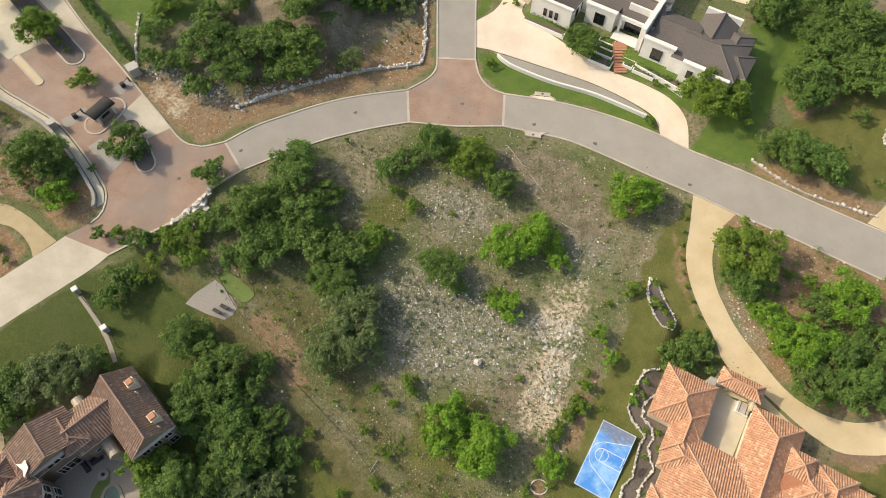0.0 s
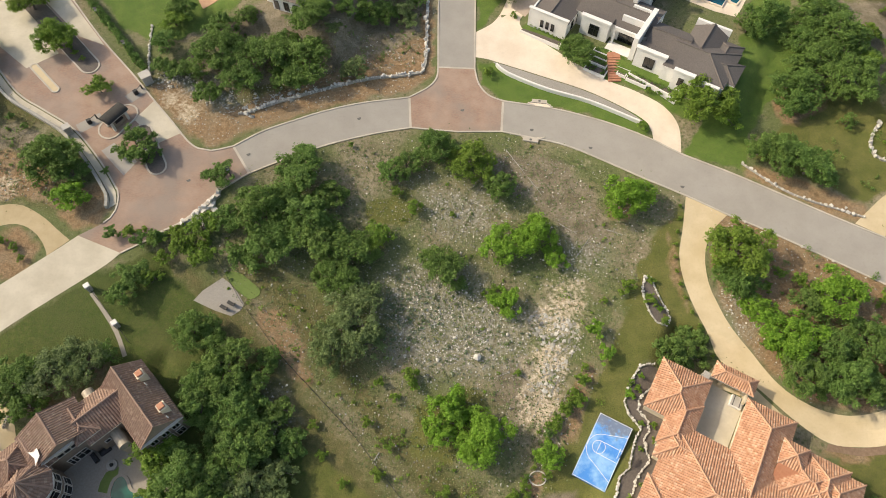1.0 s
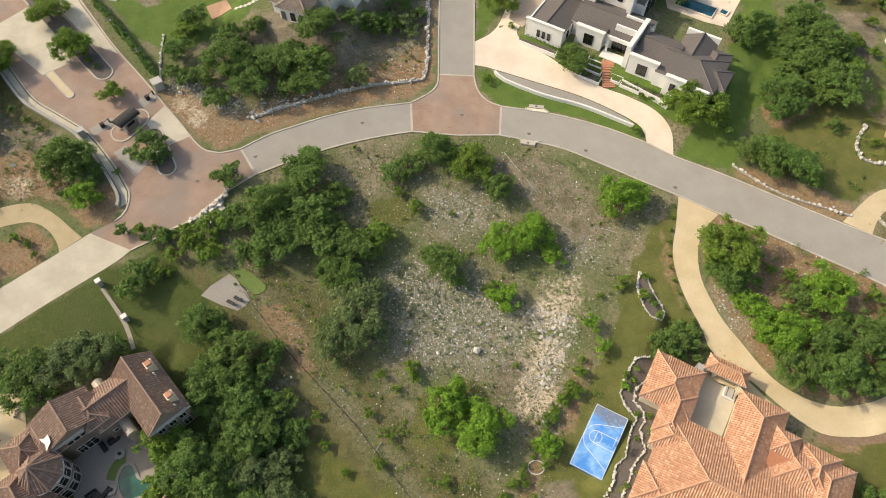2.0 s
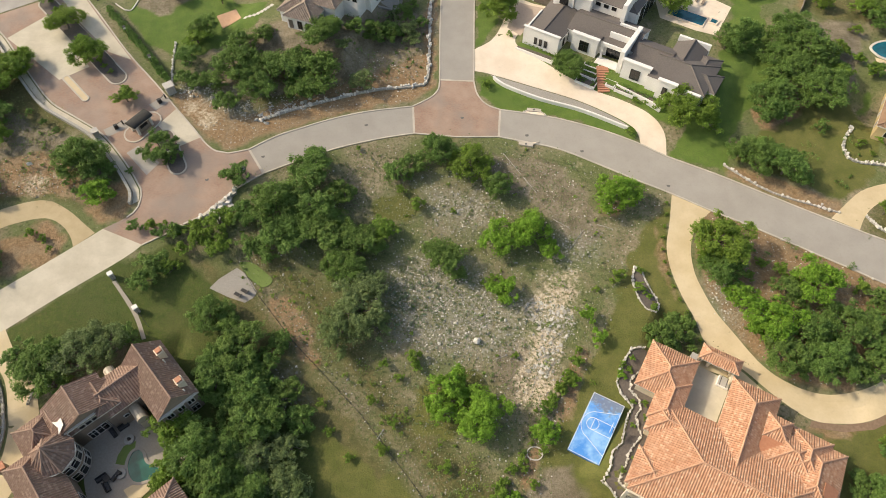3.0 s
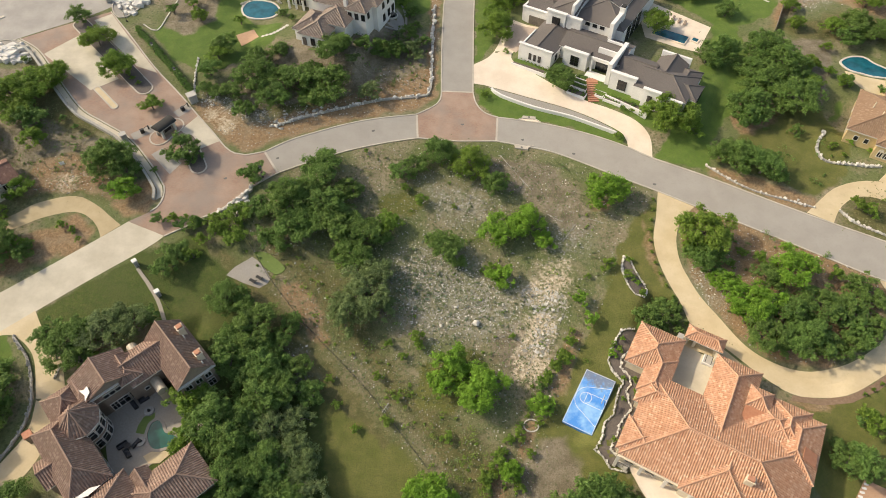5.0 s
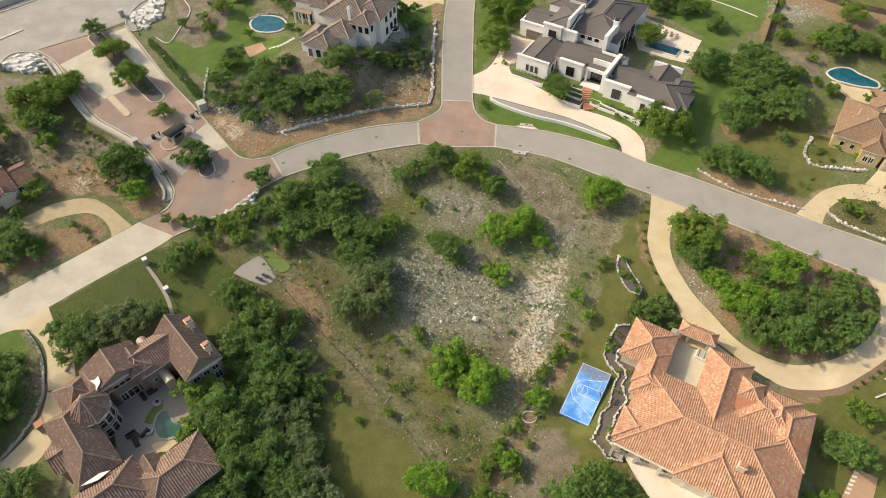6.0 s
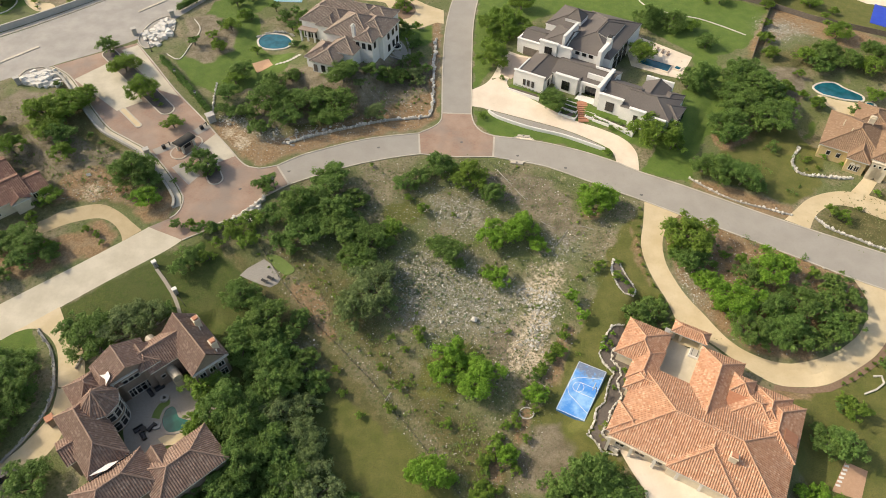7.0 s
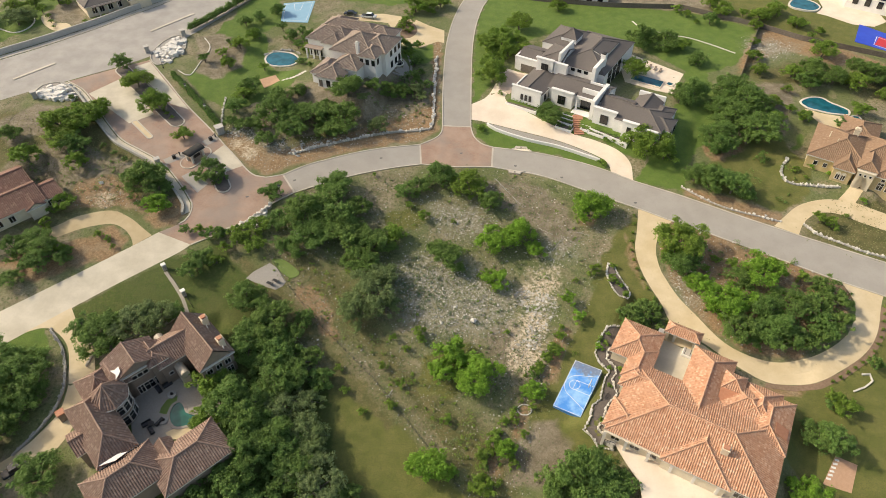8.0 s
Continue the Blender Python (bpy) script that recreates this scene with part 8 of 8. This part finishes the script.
# ---------------------------------------------------------------- low brush
def brush(name, places, low, high, material, label, rng):
    """Knee to head high bushes, too many to count, each a loose heap of small leaves."""
    c = np.array([(x, y, ground_z(x, y)) for x, y in places])
    r = low + (high - low) * rng.random(len(c)) ** 2
    c[:, 2] += r * 0.35
    v, f, age = leaves(c, r, int(np.sum(r * r) * 130), 0.15, rng, 8)
    tagged(new(name, leaf_mesh(name, v, f, age, material)), label, "brush", "", "stuff")


ENTRY_SLOPE = [(-121, 79), (-112, 91), (-96, 87), (-84, 80), (-76, 70), (-86, 68), (-98, 66), (-114, 56)]
GARDEN = [(-61, 99), (-44, 93), (-22, 99), (-7, 104), (-6, 122), (-20, 128), (-40, 118), (-58, 109)]
SCRUB_EAST = [(66, 79), (88, 69), (97, 76), (92, 96), (84, 104), (76, 96)]
WEST_STRIP = [(-44, 52), (-34, 46), (-24, 34), (-14, 24), (-2, 8), (8, -4), (14, 2), (6, 12), (-6, 20), (-18, 36), (-30, 52), (-40, 60)]
brush("lot_brush", scatter([LOT], 70, srng) + scatter([WEST_STRIP], 90, srng, 2.5), 0.2, 1.3, LEAF["m"], "low green brush dotted over the open lot", srng)
brush("grey_brush", scatter([LOT, ENTRY_SLOPE], 130, srng) + scatter([ZONES["rocky"][0], ZONES["rocky"][1]], 40, srng), 0.25, 0.9, LEAF["g"], "low grey-green brush among the stones", srng)
BLUE_PATCH = [(-12.4, 47.5), (-8.0, 52.0), (-1.5, 49.8), (1.5, 45.5), (-4.8, 40.5), (-11.6, 41.0)]
brush("silver_brush", scatter([BLUE_PATCH], 150, srng, 1.0) + scatter([ZONES["rocky"][0]], 120, srng), 0.2, 0.55, LEAF["s"], "low silvery blue-green plants between the stones", srng)
brush("slope_brush", scatter([ENTRY_SLOPE], 60, srng) + scatter([GARDEN], 80, srng) + scatter([SCRUB_EAST], 30, srng) + scatter([DRIVE_BED], 70, srng, 0.2), 0.3, 1.2, LEAF["d"], "dark low brush on the dry slopes", srng)
plant("m", [(-110.5, 99.0, 3.2), (-118.5, 84.0, 2.4), (-101.0, 59.5, 2.4)], "trees round the entry drive")
plant("d", [(-84.5, 76.5, 3.0), (-76.0, 72.0, 3.2), (-82.0, 80.0, 1.8), (-47.0, 105.0, 3.2), (-36.0, 107.5, 3.2)], "oaks on the dry slopes")

sheet("bed_sand", curve_through([(-141.9, 156.2), (-139.0, 151.0), (-133.8, 146.6), (-129.8, 146.4), (-128.4, 149.0), (-131.4, 151.6), (-134.6, 151.2), (-137.4, 153.6), (-139.6, 157.0)], closed=True), 0.05, M_DRIVE, "tan gravel garden bed beyond the main road", "bed")
strip("bed_edge", curve_through([(-151.8, 146.8), (-145.9, 144.3), (-142.5, 147.4), (-142.8, 153.2), (-147.1, 157.6)]), 0.35, 0.25, M_STONE, "pale stone edge of a round bed", category="edging")
strip("garden_edging", curve_through([(-85.5, 125.0), (-81.2, 122.6), (-79.7, 130.2), (-78.8, 138.8), (-82.1, 144.6)]), 0.3, 0.2, M_STONE, "pale stone edging in the corner lawn", category="edging")
for ring in ([(-124.2, 109.6), (-124.0, 114.8), (-118.8, 116.6), (-113.2, 114.2), (-111.0, 110.6), (-116.9, 108.0)], [(-96.4, 132.6), (-94.6, 141.8), (-90.0, 145.6), (-86.8, 138.1), (-89.6, 130.0), (-92.8, 127.4)]):
    sheet("bed_rocks", curve_through(ring, closed=True), 0.055, M_GRAVEL, "pale gravel bed under the limestone blocks at the gate", "bed")
    strip("bed_rocks_kerb", curve_through(ring, closed=True), 0.3, 0.25, M_KERB, "pale stone border of the rock bed", category="edging", closed=True)


def hedge(line, width, height, label):
    """A clipped hedge: one long body of small leaves over a woody core."""
    rng = np.random.default_rng(8)
    o = Vector((line[0][0], line[0][1], ground_z(*line[0])))
    pts = evenly(line, int(sum(math.dist(a, b) for a, b in zip(line, line[1:])) / 0.6))
    c = np.array([(x + rng.uniform(-0.3, 0.3) * width, y + rng.uniform(-0.3, 0.3) * width, ground_z(x, y) + rng.uniform(0.35, 0.75) * height) for x, y in pts for k in range(2)]) - np.array(o)
    v, f, age = leaves(c, np.full(len(c), width * 0.42), len(c) * 150, 0.17, rng)
    h = thing("hedge", Matrix.Translation(o), label, "hedge")
    new("foliage", leaf_mesh("foliage", v, f, age, LEAF["d"])).parent = h
    bm = bmesh.new()
    for (xa, ya), (xb, yb) in zip(pts[:-4:4], pts[4::4]):
        rod(bm, Vector((xa, ya, ground_z(xa, ya) + 0.7)) - o, Vector((xb, yb, ground_z(xb, yb) + 0.7)) - o, 0.35)
    part("woody_core", bm, M_BARK, h)


hedge([(-86.0, 122.0), (-77.6, 112.2), (-69.4, 102.4), (-67.2, 99.6)], 1.5, 1.5, "low dark green hedge along the entry drive")
hedge([(-88.1, 148.9), (-83.3, 156.3), (-79.0, 164.2), (-73.4, 174.8), (-66, 192)], 2.2, 2.2, "long clipped green hedge along the main road")
for line in ([(-59.6, 171.4), (-50.2, 174.6), (-50.4, 160.0), (-58.4, 159.6), (-59.6, 171.4)], [(-56.6, 172.4), (-55.4, 167.4), (-53.6, 168.0), (-53.4, 173.4)]):
    strip("court_line", line, 0.18, 0.1, M_LINE, "white line on the faded blue court", category="line")
for line in ([(147.6, 149.4), (152.2, 144.4), (149.2, 139.8), (144.2, 144.2), (147.6, 149.4)],):
    strip("court_line", line, 0.22, 0.13, M_LINE, "white line on the sports court", category="line")
plant("m", [(-68.5, 139.0, 3.2), (-66.0, 146.0, 3.0), (-73.5, 134.0, 2.6), (-47.0, 139.5, 2.6), (-58.5, 127.0, 2.2), (-70.0, 128.0, 3.0), (-10.0, 146.0, 2.2), (-62.0, 112.5, 3.4)], "trees round the taupe roofed house")
plant("m", [(100.0, 128.0, 3.0), (104.5, 146.0, 2.0), (112.0, 163.0, 3.2), (119.0, 168.0, 3.6), (99.0, 165.5, 3.0), (126.0, 119.0, 4.0), (110.0, 126.0, 3.6), (106.0, 118.5, 2.0), (140.0, 118.0, 4.4), (133.0, 113.0, 3.2), (103.0, 107.5, 2.2), (105.5, 103.0, 2.6), (96.0, 103.0, 3.2), (99.0, 111.0, 3.0)], "trees in the back gardens")

row = evenly([(26.0, 31.4), (22.8, 27.4), (20.3, 24.2), (17.6, 19.6), (15.2, 16.4), (12.8, 12.2), (10.3, 8.6), (7.7, 5.6), (7.3, 0.2)], 26)
plant("m", [(x + tree_rng.uniform(-0.7, 0.7), y + tree_rng.uniform(-0.6, 0.6), tree_rng.uniform(0.7, 1.9)) for x, y in row[::2]], "bushes along the edge of the lot")
plant("d", [(x + tree_rng.uniform(-0.7, 0.7), y + tree_rng.uniform(-0.6, 0.6), tree_rng.uniform(0.6, 1.5)) for x, y in row[1::2]], "bushes along the edge of the lot")
strip("pit_edge", [(16.9 + 1.5 * math.cos(a / 3.2), 15.2 + 1.2 * math.sin(a / 3.2)) for a in range(20)], 0.2, 0.2, M_STONE, "ring of pale stones at the edge of the lot", category="edging", closed=True)
for (x0, y0), (x1, y1), r in (((13.6, 81.8), (17.4, 76.0), 0.09), ((18.0, 75.2), (20.7, 71.1), 0.08), ((27.0, 57.0), (30.4, 61.6), 0.08), ((-11.7, 19.5), (-12.9, 17.6), 0.14), ((33.6, 63.0), (37.0, 61.8), 0.07), ((24.0, 64.4), (27.6, 62.0), 0.07), ((21.0, 36.4), (24.6, 39.4), 0.06), ((18.4, 33.0), (22.6, 35.0), 0.06), ((12.6, 34.0), (9.8, 33.0), 0.06), ((19.8, 29.4), (22.0, 33.2), 0.07), ((17.0, 27.2), (19.0, 30.8), 0.05), ((15.0, 33.4), (17.4, 31.2), 0.05), ((24.4, 36.6), (26.0, 40.2), 0.05), ((21.6, 26.4), (23.2, 30.2), 0.06)):
    base = Vector((x0, y0, ground_z(x0, y0)))
    f = thing("fallen_branch", Matrix.Translation(base), "bleached dead branch lying in the dry grass", "branch", "dead branches on the lot")
    tip = Vector((x1, y1, ground_z(x1, y1) + 0.12)) - base
    part("stem", rod(bmesh.new(), (0, 0, 0.08), tip, r, r * 0.5), M_GREYSTONE, f)
    side = Vector((-tip.y, tip.x, 0)).normalized()
    for k in (0.35, 0.6, 0.8):
        part("twig", rod(bmesh.new(), tip * k, tip * (k + 0.18) + side * tree_rng.choice((-1, 1)) * 0.7 + Vector((0, 0, 0.2)), r * 0.5, r * 0.25, 5), M_GREYSTONE, f)

plant("d", [(-30.6, 0.2, 5.0), (-36.5, -6.0, 5.4), (-27.0, 20.5, 3.2), (-30.5, 26.0, 3.4), (-33.0, 35.5, 3.0), (-26.5, -8.0, 4.6)], "oaks in the lawn beside the brown roofed house")
plant("m", [(-55.5, 55.0, 2.4), (-52.0, 57.8, 3.0), (-48.5, 61.5, 3.2), (-53.4, 60.4, 2.0)], "oak grove on the lot")

sheet("forecourt", [(16.4, 122.0), (19.6, 132.6), (27.0, 130.2), (23.6, 124.4), (19.6, 118.6)], 0.085, M_FORECOURT, "pinkish paved forecourt before the garage of the white house", "forecourt", cell=1.5)
sheet("walk_yellow", [(108.4, 75.8), (111.4, 74.6), (107.6, 70.4), (104.0, 72.2)], 0.075, M_DRIVE, "pale walk from the drive to the arched porch", "path", cell=1.5)
# Oaks added on the sun's side to throw shade over driveway_west.
plant("d", [(-90.4, 7.6, 4.6), (-91.6, 0.6, 4.4), (-95.5, 12.5, 4.8), (-88.5, -5.5, 4.0)], "oaks in front of the brown roofed house")
plant("m", [(-84.6, 56.4, 1.3), (-87.4, 57.6, 1.5), (-82.8, 54.2, 1.1), (-93.8, 52.4, 2.6)], "trees round the entry drive")
plant("m", [(112.6, 78.4, 1.0), (106.6, 77.6, 1.1), (103.4, 66.0, 1.0), (98.8, 62.4, 2.2), (95.4, 82.0, 1.5), (97.6, 79.4, 0.9)], "shrubs in the beds")

plant("m", [(56.6, 60.0, 1.6), (62.0, 57.0, 2.0), (66.5, 53.0, 1.7), (70.5, 51.0, 2.2), (63.5, 50.0, 1.4), (80.5, 48.0, 2.6), (85.5, 46.5, 2.2), (60.5, 62.5, 1.2)], "trees in the bed inside the driveway")

plant("m", [(-82.4, 102.8, 1.0), (-80.6, 101.4, 0.9), (-98.6, 120.4, 1.6), (-84.0, 104.6, 0.8)], "shrubs beside the entry drive")

# ---------------------------------------------------------------- garden of the taupe roofed house and the entry corner
plant("d", [(-22.4, 115.0, 2.8), (-14.2, 119.2, 3.2), (-10.4, 124.6, 3.0), (-6.6, 121.6, 2.6), (-16.4, 138.4, 2.0), (-12.8, 140.4, 1.8), (-10.8, 133.6, 1.8), (-8.6, 129.0, 2.2), (-19.2, 119.4, 1.5)], "trees round the taupe roofed house")
plant("g", [(-24.6, 108.4, 2.6), (-7.8, 115.0, 2.6), (-13.6, 124.0, 2.4)], "trees round the taupe roofed house")
plant("d", [(82.4, 108.0, 4.6), (94.6, 103.6, 4.2), (80.6, 100.4, 3.8), (86.4, 94.6, 3.6)], "oaks round the white house")
strip("path_garden", curve_through([(-17.6, 126.2), (-13.0, 128.6), (-12.0, 133.0), (-13.8, 138.0), (-17.0, 141.0)]), 1.2, 0.06, M_GRAVEL, "curved grey garden path beside the fountain", category="path")
sheet("bed_sign", [(-50.6, 65.0), (-49.4, 66.9), (-47.0, 68.0), (-47.4, 66.3), (-49.0, 64.0)], 0.3, M_DRIVE, "tan gravel bed inside the entry corner stones", "bed", cell=1.5)
for i in range(5):
    x, y = -52.4 - 1.55 * i, 62.8 - 0.86 * i
    q = thing("wall_panel", pose(x, y, ground_z(x, y), 0, 0, 29), "low grey block wall panel beside the entry court", "wall panel", "wall panels at the entry corner")
    part("panel", boxed(-0.74, 0.74, -0.14, 0.14, -0.4, 1.0), M_GREYWALL, q)
    part("coping", boxed(-0.77, 0.77, -0.22, 0.22, 1.0, 1.1, 0.02), M_KERB, q)
plant("m", [(-62.6, 60.4, 1.9), (-57.8, 58.8, 1.9), (-60.2, 60.9, 1.1)], "bushes at the entry corner")
